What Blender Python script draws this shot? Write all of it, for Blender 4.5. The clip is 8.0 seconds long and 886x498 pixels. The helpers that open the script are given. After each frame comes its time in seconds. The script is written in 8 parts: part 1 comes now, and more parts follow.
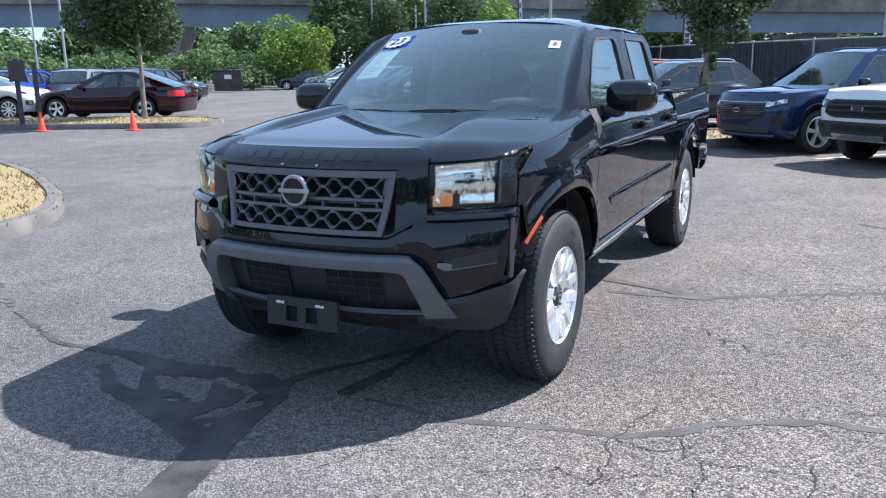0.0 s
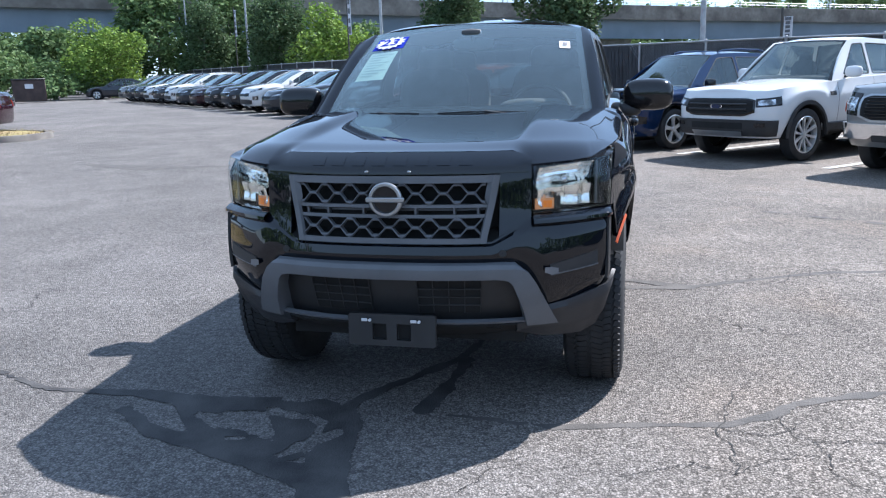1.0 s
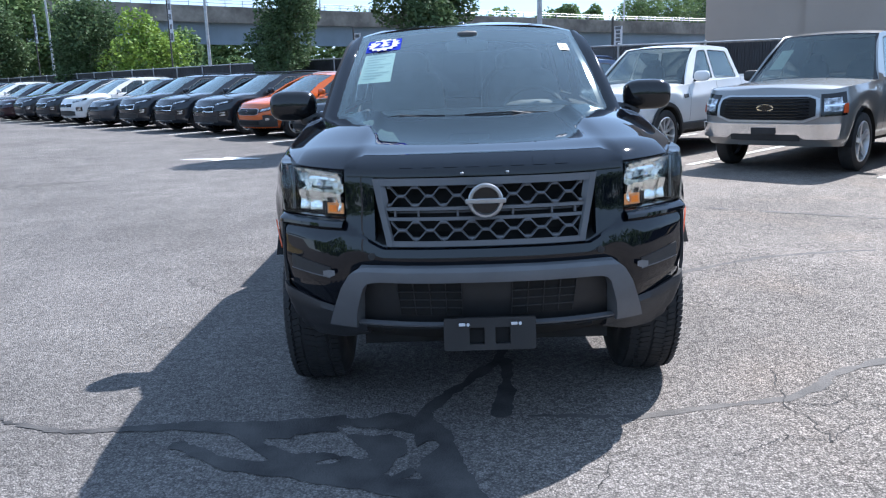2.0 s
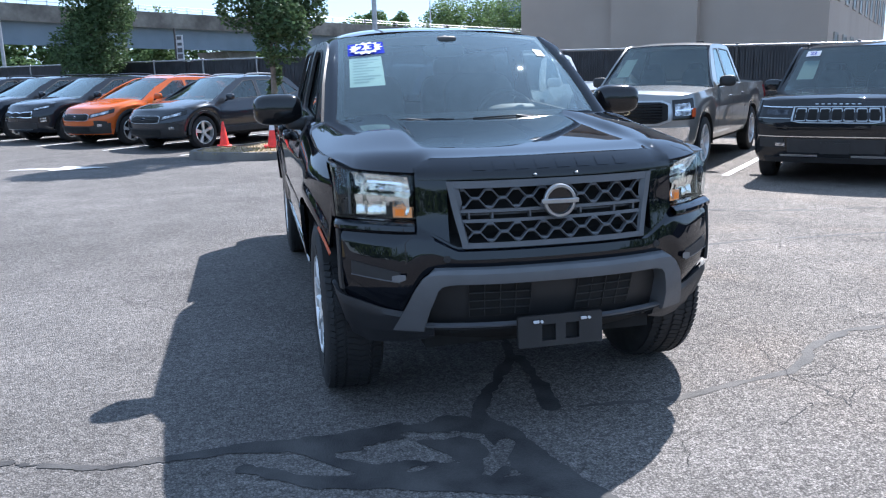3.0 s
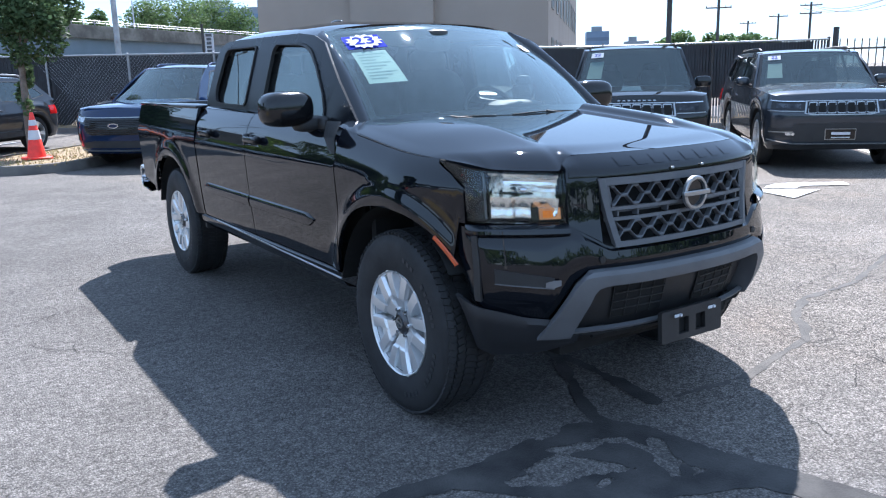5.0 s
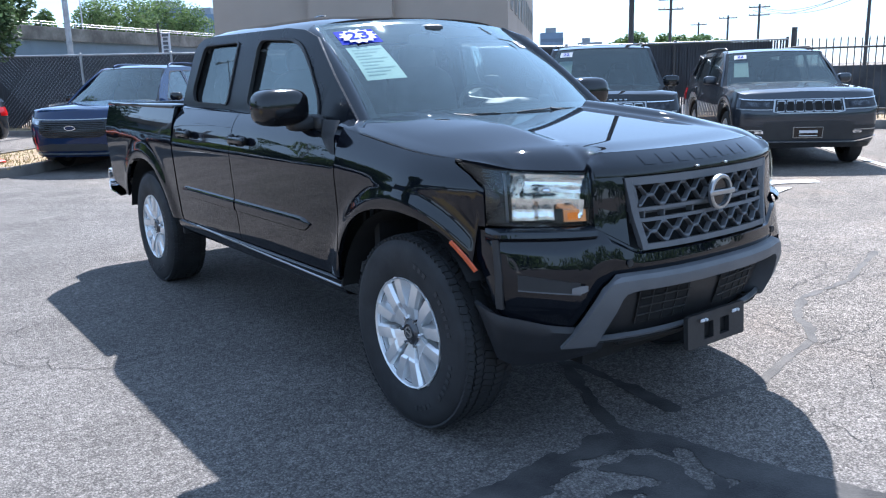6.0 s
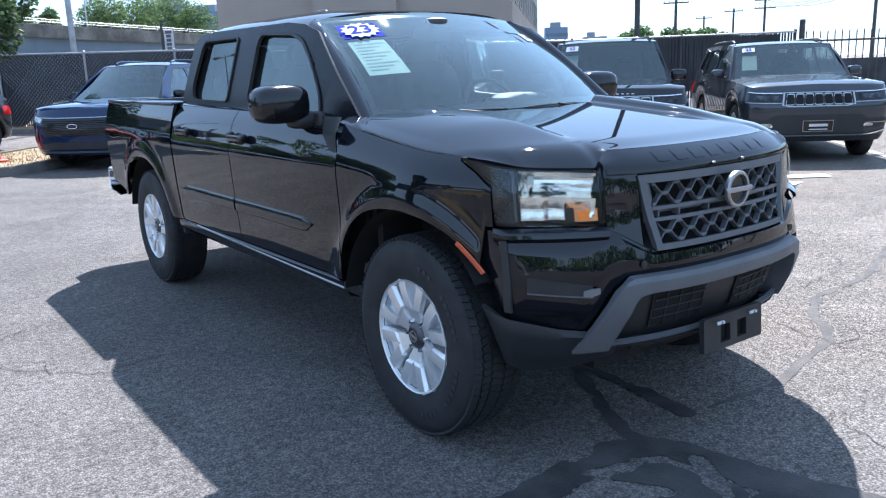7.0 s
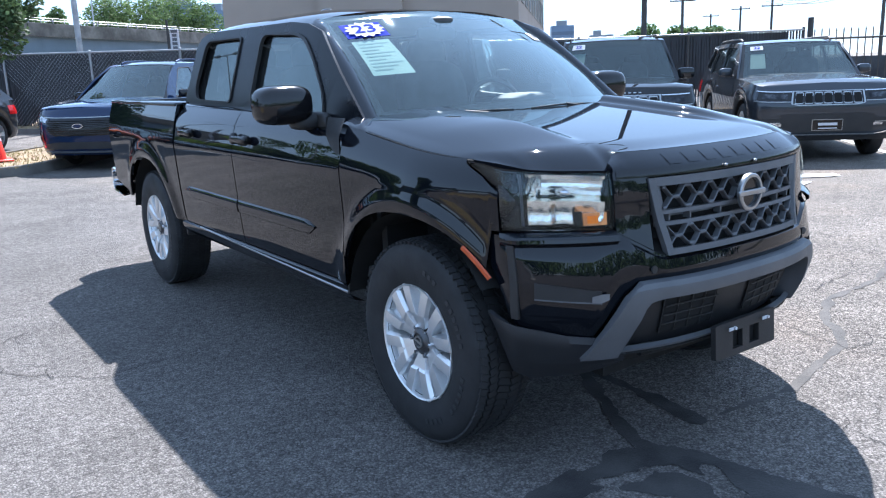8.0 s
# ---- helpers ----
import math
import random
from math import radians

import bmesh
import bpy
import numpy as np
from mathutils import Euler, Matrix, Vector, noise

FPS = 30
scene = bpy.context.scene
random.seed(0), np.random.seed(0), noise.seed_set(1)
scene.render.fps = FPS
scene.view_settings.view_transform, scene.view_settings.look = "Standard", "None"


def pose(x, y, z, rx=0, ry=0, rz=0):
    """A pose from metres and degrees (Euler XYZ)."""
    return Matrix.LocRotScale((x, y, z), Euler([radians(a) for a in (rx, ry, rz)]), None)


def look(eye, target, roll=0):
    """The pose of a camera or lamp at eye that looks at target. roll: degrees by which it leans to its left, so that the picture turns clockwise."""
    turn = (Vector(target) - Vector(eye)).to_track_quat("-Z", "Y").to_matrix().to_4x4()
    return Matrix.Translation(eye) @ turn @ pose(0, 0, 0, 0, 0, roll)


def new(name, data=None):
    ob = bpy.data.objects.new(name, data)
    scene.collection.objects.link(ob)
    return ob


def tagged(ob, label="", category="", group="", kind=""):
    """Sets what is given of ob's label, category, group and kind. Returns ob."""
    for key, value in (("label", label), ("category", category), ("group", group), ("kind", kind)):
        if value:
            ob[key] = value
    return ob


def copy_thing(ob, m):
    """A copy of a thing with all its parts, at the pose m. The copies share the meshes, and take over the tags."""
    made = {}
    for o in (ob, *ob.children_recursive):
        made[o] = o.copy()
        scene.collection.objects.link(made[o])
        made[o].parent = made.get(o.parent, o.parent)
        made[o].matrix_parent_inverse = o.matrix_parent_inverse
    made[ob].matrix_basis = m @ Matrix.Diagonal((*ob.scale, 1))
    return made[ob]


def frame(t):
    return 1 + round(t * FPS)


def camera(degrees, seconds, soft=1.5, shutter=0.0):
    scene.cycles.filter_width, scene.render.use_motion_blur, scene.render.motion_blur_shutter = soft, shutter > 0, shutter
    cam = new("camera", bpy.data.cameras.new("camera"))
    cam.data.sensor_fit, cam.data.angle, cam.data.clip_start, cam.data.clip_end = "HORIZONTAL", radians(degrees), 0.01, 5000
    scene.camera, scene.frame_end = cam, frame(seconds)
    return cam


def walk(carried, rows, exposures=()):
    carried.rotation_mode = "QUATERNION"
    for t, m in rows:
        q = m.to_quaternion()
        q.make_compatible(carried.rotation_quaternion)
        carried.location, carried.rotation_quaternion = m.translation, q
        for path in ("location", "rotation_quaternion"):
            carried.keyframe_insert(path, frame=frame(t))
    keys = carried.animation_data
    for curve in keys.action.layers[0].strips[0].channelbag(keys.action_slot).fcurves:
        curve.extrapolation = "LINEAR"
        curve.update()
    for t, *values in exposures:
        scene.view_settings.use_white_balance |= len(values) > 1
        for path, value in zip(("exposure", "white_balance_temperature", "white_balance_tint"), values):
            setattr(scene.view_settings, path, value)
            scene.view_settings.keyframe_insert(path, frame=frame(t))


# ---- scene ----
cam = camera(58.0, 8.0, soft=1.2, shutter=0.0)
PATH = [
    (0, (1.978, -3.448, 1.414), (1.11, -1.698, 0.984), -1.0),
    (0.5, (1.441, -3.576, 1.409), (0.773, -1.74, 0.982), -1.3),
    (1, (0.907, -3.696, 1.414), (0.454, -1.795, 0.988), -1.6),
    (1.5, (0.384, -3.765, 1.413), (0.155, -1.823, 0.993), -1.8),
    (1.7, (0.169, -3.77, 1.41), (0.024, -1.819, 0.992), -1.9),
    (2.8, (-0.943, -3.735, 1.424), (-0.587, -1.813, 1.004), -1.5),
    (3, (-1.145, -3.683, 1.431), (-0.696, -1.78, 1.011), -1.4),
    (3.5, (-1.601, -3.547, 1.442), (-0.952, -1.703, 1.020), -1.4),
    (4, (-2.016, -3.348, 1.446), (-1.185, -1.58, 1.021), -1.4),
    (4.5, (-2.32, -3.07, 1.445), (-1.342, -1.379, 1.018), -1.5),
    (4.7, (-2.414, -2.964, 1.440), (-1.392, -1.299, 1.011), -1.5),
    (6, (-2.582, -2.557, 1.413), (-1.419, -0.988, 0.983), -1.6),
    (6.5, (-2.545, -2.51, 1.41), (-1.388, -0.939, 0.974), -1.8),
    (7, (-2.516, -2.467, 1.409), (-1.366, -0.892, 0.969), -2.0),
    (7.5, (-2.49, -2.436, 1.408), (-1.346, -0.855, 0.968), -2.1),
    (8, (-2.476, -2.417, 1.415), (-1.338, -0.833, 0.972), -2.1),
]
walk(cam, [(t, look(eye, target, roll)) for t, eye, target, roll in PATH], [(0.0, 1.42, 5740, 10), (1.0, 1.48, 5720, 10), (3.0, 1.54, 5720, 10), (4.5, 1.61, 5720, 10), (8.0, 1.74, 5690, 10)])

# ---- light ----
SUN = Vector((0.81, 0.90, 1.33)).normalized()
world = bpy.data.worlds.new("world")
scene.world = world
world.use_nodes = True
sky = world.node_tree.nodes.new("ShaderNodeTexSky")
sky.sky_type = "NISHITA"
sky.sun_disc = False
sky.sun_elevation = math.asin(SUN.z)
sky.sun_rotation = math.atan2(SUN.x, SUN.y)
sky.air_density, sky.dust_density, sky.ozone_density = 0.85, 0.05, 3.0
haze = world.node_tree.nodes.new("ShaderNodeMix")
haze.data_type = "RGBA"
haze.inputs[0].default_value = 0.82
haze.inputs[7].default_value = (1.66, 2.18, 2.88, 1)
world.node_tree.links.new(sky.outputs[0], haze.inputs[6])
world.node_tree.links.new(haze.outputs[2], world.node_tree.nodes["Background"].inputs[0])
world.node_tree.nodes["Background"].inputs[1].default_value = 0.15
sun = new("sun", bpy.data.lights.new("sun", "SUN"))
sun.data.energy, sun.data.angle, sun.data.color = 4.5, radians(0.6), (1.0, 0.925, 0.855)
sun.matrix_world = look(SUN * 50, (0, 0, 0))

# ---- materials ----
def mat(name, base, rough=0.5, metal=0.0, var=0.15, scale=6.0, fine=80.0, bump=0.0, coat=0.0, tint=None, spec=0.5, randomly=0.0):
    """A surface with variation at two scales; tint: a second colour that the coarse noise mixes in."""
    m = bpy.data.materials.new(name)
    m.use_nodes = True
    nt = m.node_tree
    N, L = nt.nodes, nt.links
    b = N["Principled BSDF"]
    b.inputs["Roughness"].default_value = rough
    b.inputs["Metallic"].default_value = metal
    b.inputs["Specular IOR Level"].default_value = spec
    b.inputs["Coat Weight"].default_value = coat
    b.inputs["Coat Roughness"].default_value = 0.02
    co = N.new("ShaderNodeTexCoord")
    n1 = N.new("ShaderNodeTexNoise")
    n1.inputs["Scale"].default_value = scale
    n1.inputs["Detail"].default_value = 5
    n2 = N.new("ShaderNodeTexNoise")
    n2.inputs["Scale"].default_value = fine
    n2.inputs["Detail"].default_value = 3
    L.new(co.outputs["Object"], n1.inputs["Vector"])
    L.new(co.outputs["Object"], n2.inputs["Vector"])
    mix = N.new("ShaderNodeMix")
    mix.data_type = "RGBA"
    c2 = tint if tint else tuple(c * (1 - var) for c in base)
    c1 = base if tint else tuple(min(1, c * (1 + var)) for c in base)
    mix.inputs[6].default_value = (*c1, 1)
    mix.inputs[7].default_value = (*c2, 1)
    r = N.new("ShaderNodeMapRange")
    r.inputs[1].default_value, r.inputs[2].default_value = 0.35, 0.65
    L.new(n1.outputs["Fac"], r.inputs[0])
    L.new(r.outputs[0], mix.inputs[0])
    hv = N.new("ShaderNodeHueSaturation")
    r2 = N.new("ShaderNodeMapRange")
    r2.inputs[3].default_value, r2.inputs[4].default_value = 1 - var, 1 + var
    L.new(n2.outputs["Fac"], r2.inputs[0])
    L.new(mix.outputs[2], hv.inputs["Color"])
    if randomly:
        oi = N.new("ShaderNodeObjectInfo")
        r3 = N.new("ShaderNodeMapRange")
        r3.inputs[3].default_value, r3.inputs[4].default_value = 1 - randomly, 1 + randomly
        L.new(oi.outputs["Random"], r3.inputs[0])
        mm = N.new("ShaderNodeMath")
        mm.operation = "MULTIPLY"
        L.new(r2.outputs[0], mm.inputs[0])
        L.new(r3.outputs[0], mm.inputs[1])
        L.new(mm.outputs[0], hv.inputs["Value"])
    else:
        L.new(r2.outputs[0], hv.inputs["Value"])
    L.new(hv.outputs[0], b.inputs["Base Color"])
    rr = N.new("ShaderNodeMapRange")
    rr.inputs[3].default_value, rr.inputs[4].default_value = rough * 0.85, min(1, rough * 1.2)
    L.new(n1.outputs["Fac"], rr.inputs[0])
    L.new(rr.outputs[0], b.inputs["Roughness"])
    if bump:
        bp = N.new("ShaderNodeBump")
        bp.inputs["Strength"].default_value = 1.0
        bp.inputs["Distance"].default_value = bump
        L.new(n2.outputs["Fac"], bp.inputs["Height"])
        L.new(bp.outputs[0], b.inputs["Normal"])
    return m


def paint(name, base, metal=0.0, rough=0.3):
    return mat(name, base, rough, metal, 0.04, 1.5, 900, 0, 1.0, spec=0.0)


def glass(name, tint, gloss=0.01, face_on=0.08, steep=4.0, painted_veil=0.0):
    """A thin pane: clear with a tint, and a mirror the more the flatter one looks along it."""
    m = bpy.data.materials.new(name)
    m.use_nodes = True
    N, L = m.node_tree.nodes, m.node_tree.links
    N.remove(N["Principled BSDF"])
    tr, gl, lw, pw, mr, mx = (N.new("ShaderNode" + k) for k in ("BsdfTransparent", "BsdfGlossy", "LayerWeight", "Math", "MapRange", "MixShader"))
    tr.inputs[0].default_value = (*tint, 1)
    gl.inputs["Roughness"].default_value = gloss
    gl.inputs[0].default_value = (0.86, 0.97, 0.96, 1)
    lw.inputs[0].default_value = 0.5
    pw.operation = "POWER"
    pw.inputs[1].default_value = steep
    mr.inputs[3].default_value, mr.inputs[4].default_value = face_on, 1.0
    L.new(lw.outputs["Facing"], pw.inputs[0])
    L.new(pw.outputs[0], mr.inputs[0])
    L.new(mr.outputs[0], mx.inputs[0])
    L.new(tr.outputs[0], mx.inputs[1])
    L.new(gl.outputs[0], mx.inputs[2])
    last = mx
    # a pale diffuse film paints a bright haze over the pane
    if painted_veil:
        df, nz, rg, m2 = (N.new("ShaderNode" + k) for k in ("BsdfDiffuse", "TexNoise", "MapRange", "MixShader"))
        df.inputs[0].default_value = (0.6, 0.62, 0.64, 1)
        nz.inputs["Scale"].default_value = 3.0
        rg.inputs[3].default_value, rg.inputs[4].default_value = painted_veil * 0.6, painted_veil * 1.4
        L.new(nz.outputs["Fac"], rg.inputs[0])
        L.new(rg.outputs[0], m2.inputs[0])
        L.new(mx.outputs[0], m2.inputs[1])
        L.new(df.outputs[0], m2.inputs[2])
        last = m2
    L.new(last.outputs[0], N["Material Output"].inputs[0])
    return m


def asphalt_material():
    m = bpy.data.materials.new("asphalt")
    m.use_nodes = True
    N, L = m.node_tree.nodes, m.node_tree.links
    b = N["Principled BSDF"]
    geo = N.new("ShaderNodeNewGeometry")

    def nz(s, d=4, kind="ShaderNodeTexNoise"):
        n = N.new(kind)
        n.inputs["Scale"].default_value = s
        if kind == "ShaderNodeTexNoise":
            n.inputs["Detail"].default_value = d
        L.new(geo.outputs["Position"], n.inputs["Vector"])
        return n

    def ramp(src, a, bb, lo, hi):
        r = N.new("ShaderNodeMapRange")
        r.inputs[1].default_value, r.inputs[2].default_value = a, bb
        r.inputs[3].default_value, r.inputs[4].default_value = lo, hi
        L.new(src, r.inputs[0])
        return r.outputs[0]

    def mul(a, c):
        k = N.new("ShaderNodeMath")
        k.operation = "MULTIPLY"
        L.new(a, k.inputs[0])
        L.new(c, k.inputs[1])
        return k.outputs[0]
    stones = nz(110, kind="ShaderNodeTexVoronoi")
    grit = nz(260, 3)
    big = nz(0.35, 6)
    mid = nz(2.2, 5)
    chips = N.new("ShaderNodeSeparateColor")
    L.new(stones.outputs["Color"], chips.inputs[0])
    sep = N.new("ShaderNodeSeparateXYZ")
    L.new(geo.outputs["Position"], sep.inputs[0])
    edge = N.new("ShaderNodeMath")
    edge.operation = "MULTIPLY_ADD"
    edge.inputs[1].default_value = 2.2
    L.new(nz(0.8, 5).outputs["Fac"], edge.inputs[0])
    L.new(sep.outputs[0], edge.inputs[2])
    old = ramp(edge.outputs[0], 0.9, 3.0, 0, 1)
    rough_stone = mul(ramp(chips.outputs[0], 0, 1, 0.5, 1.55), ramp(stones.outputs["Distance"], 0.2, 0.75, 1.15, 0.35))
    fine_stone = mul(ramp(chips.outputs[0], 0, 1, 0.64, 1.38), ramp(stones.outputs["Distance"], 0.2, 0.75, 1.1, 0.6))
    pick = N.new("ShaderNodeMix")
    L.new(old, pick.inputs[0])
    L.new(fine_stone, pick.inputs[2])
    L.new(rough_stone, pick.inputs[3])
    v = pick.outputs[0]
    v = mul(v, ramp(nz(24, 4).outputs["Fac"], 0.34, 0.66, 0.8, 1.2))
    v = mul(v, ramp(grit.outputs["Fac"], 0.3, 0.7, 0.84, 1.16))
    v = mul(v, mul(ramp(big.outputs["Fac"], 0.32, 0.68, 0.82, 1.16), ramp(mid.outputs["Fac"], 0.3, 0.7, 0.86, 1.13)))
    mix = N.new("ShaderNodeMix")
    mix.data_type = "RGBA"
    mix.inputs[6].default_value = (0.238, 0.211, 0.186, 1)
    mix.inputs[7].default_value = (0.240, 0.201, 0.168, 1)
    L.new(ramp(nz(1.1, 4).outputs["Fac"], 0.52, 0.75, 0, 1), mix.inputs[0])
    age = N.new("ShaderNodeMix")
    age.data_type = "RGBA"
    age.inputs[6].default_value = (0.162, 0.151, 0.143, 1)
    L.new(old, age.inputs[0])
    L.new(mix.outputs[2], age.inputs[7])
    hv = N.new("ShaderNodeHueSaturation")
    L.new(age.outputs[2], hv.inputs["Color"])
    L.new(v, hv.inputs["Value"])
    L.new(hv.outputs[0], b.inputs["Base Color"])
    b.inputs["Roughness"].default_value = 0.72
    b.inputs["Specular IOR Level"].default_value = 0.09
    bp = N.new("ShaderNodeBump")
    bp.inputs["Distance"].default_value = 0.008
    bp.inputs["Strength"].default_value = 0.78
    h = N.new("ShaderNodeMath")
    h.operation = "SUBTRACT"
    L.new(grit.outputs["Fac"], h.inputs[0])
    L.new(stones.outputs["Distance"], h.inputs[1])
    L.new(h.outputs[0], bp.inputs["Height"])
    L.new(bp.outputs[0], b.inputs["Normal"])
    return m


ASPHALT = asphalt_material()
TAR = mat("crack_sealant", (0.036, 0.035, 0.036), 0.7, 0, 0.2, 5, 120, 0.003, tint=(0.078, 0.075, 0.073), spec=0.12)
TAR_OLD = mat("worn_crack_sealant", (0.068, 0.064, 0.060), 0.75, 0, 0.25, 6, 90, 0.004, tint=(0.115, 0.106, 0.098), spec=0.15)
CRACK = mat("open_crack", (0.022, 0.02, 0.019), 0.9, 0, 0.3, 10, 100)
LINE = mat("road_paint", (0.62, 0.62, 0.6), 0.7, 0, 0.12, 14, 160, 0.001, tint=(0.42, 0.42, 0.41))
BLACK = paint("black_paint", (0.0035, 0.0045, 0.0075), 0.0, 0.3)
SATIN_BLACK = mat("satin_black_trim", (0.005, 0.006, 0.009), 0.28, 0, 0.06, 5, 300, spec=0.16)
MARKER = mat("marker_lens", (0.50, 0.085, 0.025), 0.2, 0, 0.1, 40, 200)
TAIL_RED = mat("dark_red_lens", (0.14, 0.004, 0.004), 0.1, 0, 0.1, 40, 200)
GREY_PLASTIC = mat("grey_plastic", (0.10, 0.104, 0.112), 0.5, 0, 0.08, 8, 500, 0.0004)
BLACK_PLASTIC = mat("black_plastic", (0.018, 0.018, 0.019), 0.55, 0, 0.12, 8, 400, 0.0005)
VALANCE = mat("lower_bumper_plastic", (0.019, 0.020, 0.023), 0.5, 0, 0.1, 8, 400, 0.0005)
GLOSS_BLACK = mat("gloss_black_trim", (0.008, 0.008, 0.009), 0.12, 0, 0.05, 8, 400)
# for dark parts, and as painted shade in wells, mouths and other openings
DARK = mat("dark_parts_and_void_shade", (0.006, 0.006, 0.006), 0.9, 0, 0.2, 8, 60)
RUBBER = mat("tyre_rubber", (0.014, 0.0145, 0.016), 0.72, 0, 0.2, 12, 150, 0.0008)
ALLOY = mat("silver_alloy", (0.74, 0.75, 0.76), 0.30, 0.7, 0.06, 8, 300)
ALLOY_DARK = mat("dark_alloy", (0.09, 0.09, 0.095), 0.35, 0.7, 0.08, 8, 300)
# warm tint paints in the sunlit ground that the bowl would mirror
REFLECTOR = mat("lamp_reflector", (0.98, 0.93, 0.85), 0.24, 1.0, 0.08, 60, 300)
CHROME = mat("chrome", (0.75, 0.76, 0.78), 0.08, 1.0, 0.03, 8, 300)
SATIN = mat("satin_metal", (0.4, 0.41, 0.42), 0.3, 0.9, 0.05, 8, 300)
LENS = glass("lamp_lens", (0.93, 0.95, 0.97), 0.01, 0.035, 5.0)
INDICATOR = mat("indicator_lens", (0.95, 0.36, 0.12), 0.22, 0.3, 0.1, 40, 200, 0.0008)
AMBER = mat("amber_lens", (1.0, 0.24, 0.01), 0.25, 0, 0.1, 40, 200, 0.0008)
RED = mat("red_lens", (0.5, 0.012, 0.012), 0.12, 0, 0.1, 40, 200)
WINDSCREEN = glass("windscreen_glass", (0.60, 0.70, 0.68), 0.01, 0.10, 3.2, 0.015)
SIDE_GLASS = glass("side_glass", (0.5, 0.56, 0.56), 0.01, 0.06, 4.0, 0.01)
TINTED = glass("tinted_glass", (0.16, 0.18, 0.19), 0.01, 0.05, 5.0, 0.012)
CARGLASS = glass("car_glass", (0.36, 0.42, 0.42), 0.02, 0.08, 3.6, 0.012)
# raised above the other interior plastic to paint in sun glare on the dash
DASH = mat("sunlit_dashboard_vinyl", (0.13, 0.13, 0.125), 0.6, 0, 0.1, 10, 300, 0.0005)
INTERIOR = mat("interior_plastic", (0.055, 0.055, 0.057), 0.6, 0, 0.1, 10, 300, 0.0005)
CLOTH = mat("seat_cloth", (0.075, 0.075, 0.08), 0.85, 0, 0.15, 10, 300, 0.001)
PAPER = mat("paper", (0.40, 0.52, 0.48), 0.8, 0, 0.04, 10, 200, spec=0.03)
PAPER_INK = mat("faint_print", (0.27, 0.37, 0.36), 0.8, 0, 0.08, 10, 200, spec=0.03)
WHITE = mat("white_print", (0.62, 0.62, 0.64), 0.8, 0, 0.03, 10, 200, spec=0.03)
BLUE = mat("blue_print", (0.02, 0.035, 0.32), 0.8, 0, 0.05, 10, 200, spec=0.03)
LAMP_DARK = mat("smoked_lamp_glass", (0.016, 0.017, 0.020), 0.15, 0.2, 0.5, 12, 40, 0.002, tint=(0.008, 0.008, 0.010))
CONE = mat("cone_orange", (0.85, 0.038, 0.022), 0.45, 0, 0.1, 10, 100)
CONCRETE = mat("concrete", (0.36, 0.345, 0.32), 0.85, 0, 0.14, 1.2, 60, 0.002, tint=(0.24, 0.23, 0.215))
KERB = mat("kerb_stone", (0.15, 0.135, 0.12), 0.85, 0, 0.2, 2.5, 70, 0.003, tint=(0.09, 0.082, 0.075))
STEEL_BLUE = mat("bridge_girder_paint", (0.16, 0.20, 0.24), 0.6, 0, 0.08, 0.3, 20, tint=(0.13, 0.165, 0.20))
BEIGE = mat("beige_render", (0.34, 0.285, 0.24), 0.9, 0, 0.05, 0.4, 30, 0.001)
GALV = mat("galvanised_steel", (0.36, 0.37, 0.38), 0.45, 0.6, 0.12, 5, 100)
POLE_DARK = mat("dark_pole", (0.045, 0.042, 0.04), 0.6, 0, 0.15, 5, 60)
SLAT = mat("fence_slat", (0.022, 0.024, 0.029), 0.5, 0, 0.3, 3, 60)
SLAT_LIGHT = mat("bare_mesh", (0.42, 0.42, 0.42), 0.6, 0.3, 0.2, 3, 60)
SCREEN = mat("windscreen_fabric", (0.045, 0.048, 0.054), 0.8, 0, 0.3, 2, 90, 0.002)
BARK = mat("bark", (0.16, 0.135, 0.11), 0.9, 0, 0.3, 8, 60, 0.006)
DRYGRASS = mat("dry_grass", (0.29, 0.205, 0.105), 0.95, 0, 0.25, 1.5, 120, 0.01, tint=(0.25, 0.205, 0.075))
MULCH = mat("mulch", (0.2, 0.14, 0.09), 0.95, 0, 0.35, 5, 70, 0.015, tint=(0.33, 0.25, 0.14))


def leaf_material(name, a, c):
    m = mat(name, a, 0.6, 0, 0.2, 0.9, 6, tint=c, spec=0.15)
    N, L = m.node_tree.nodes, m.node_tree.links
    b = N["Principled BSDF"]
    geo = N.new("ShaderNodeNewGeometry")
    r = N.new("ShaderNodeMapRange")
    r.inputs[3].default_value, r.inputs[4].default_value = 0.6, 1.5
    L.new(geo.outputs["Random Per Island"], r.inputs[0])
    hv = N.new("ShaderNodeHueSaturation")
    L.new(b.inputs["Base Color"].links[0].from_socket, hv.inputs["Color"])
    L.new(r.outputs[0], hv.inputs["Value"])
    L.new(hv.outputs[0], b.inputs["Base Color"])
    tl = N.new("ShaderNodeBsdfTranslucent")
    L.new(hv.outputs[0], tl.inputs[0])
    ms = N.new("ShaderNodeMixShader")
    ms.inputs[0].default_value = 0.3
    L.new(b.outputs[0], ms.inputs[1])
    L.new(tl.outputs[0], ms.inputs[2])
    L.new(ms.outputs[0], N["Material Output"].inputs[0])
    return m


LEAF_DARK = leaf_material("pear_leaf", (0.085, 0.128, 0.058), (0.058, 0.095, 0.042))
LEAF = leaf_material("tree_leaf", (0.13, 0.19, 0.075), (0.09, 0.145, 0.055))
LEAF_LIGHT = leaf_material("bright_leaf", (0.17, 0.25, 0.045), (0.12, 0.19, 0.04))
GRASS = leaf_material("grass_blade", (0.27, 0.205, 0.105), (0.20, 0.18, 0.08))

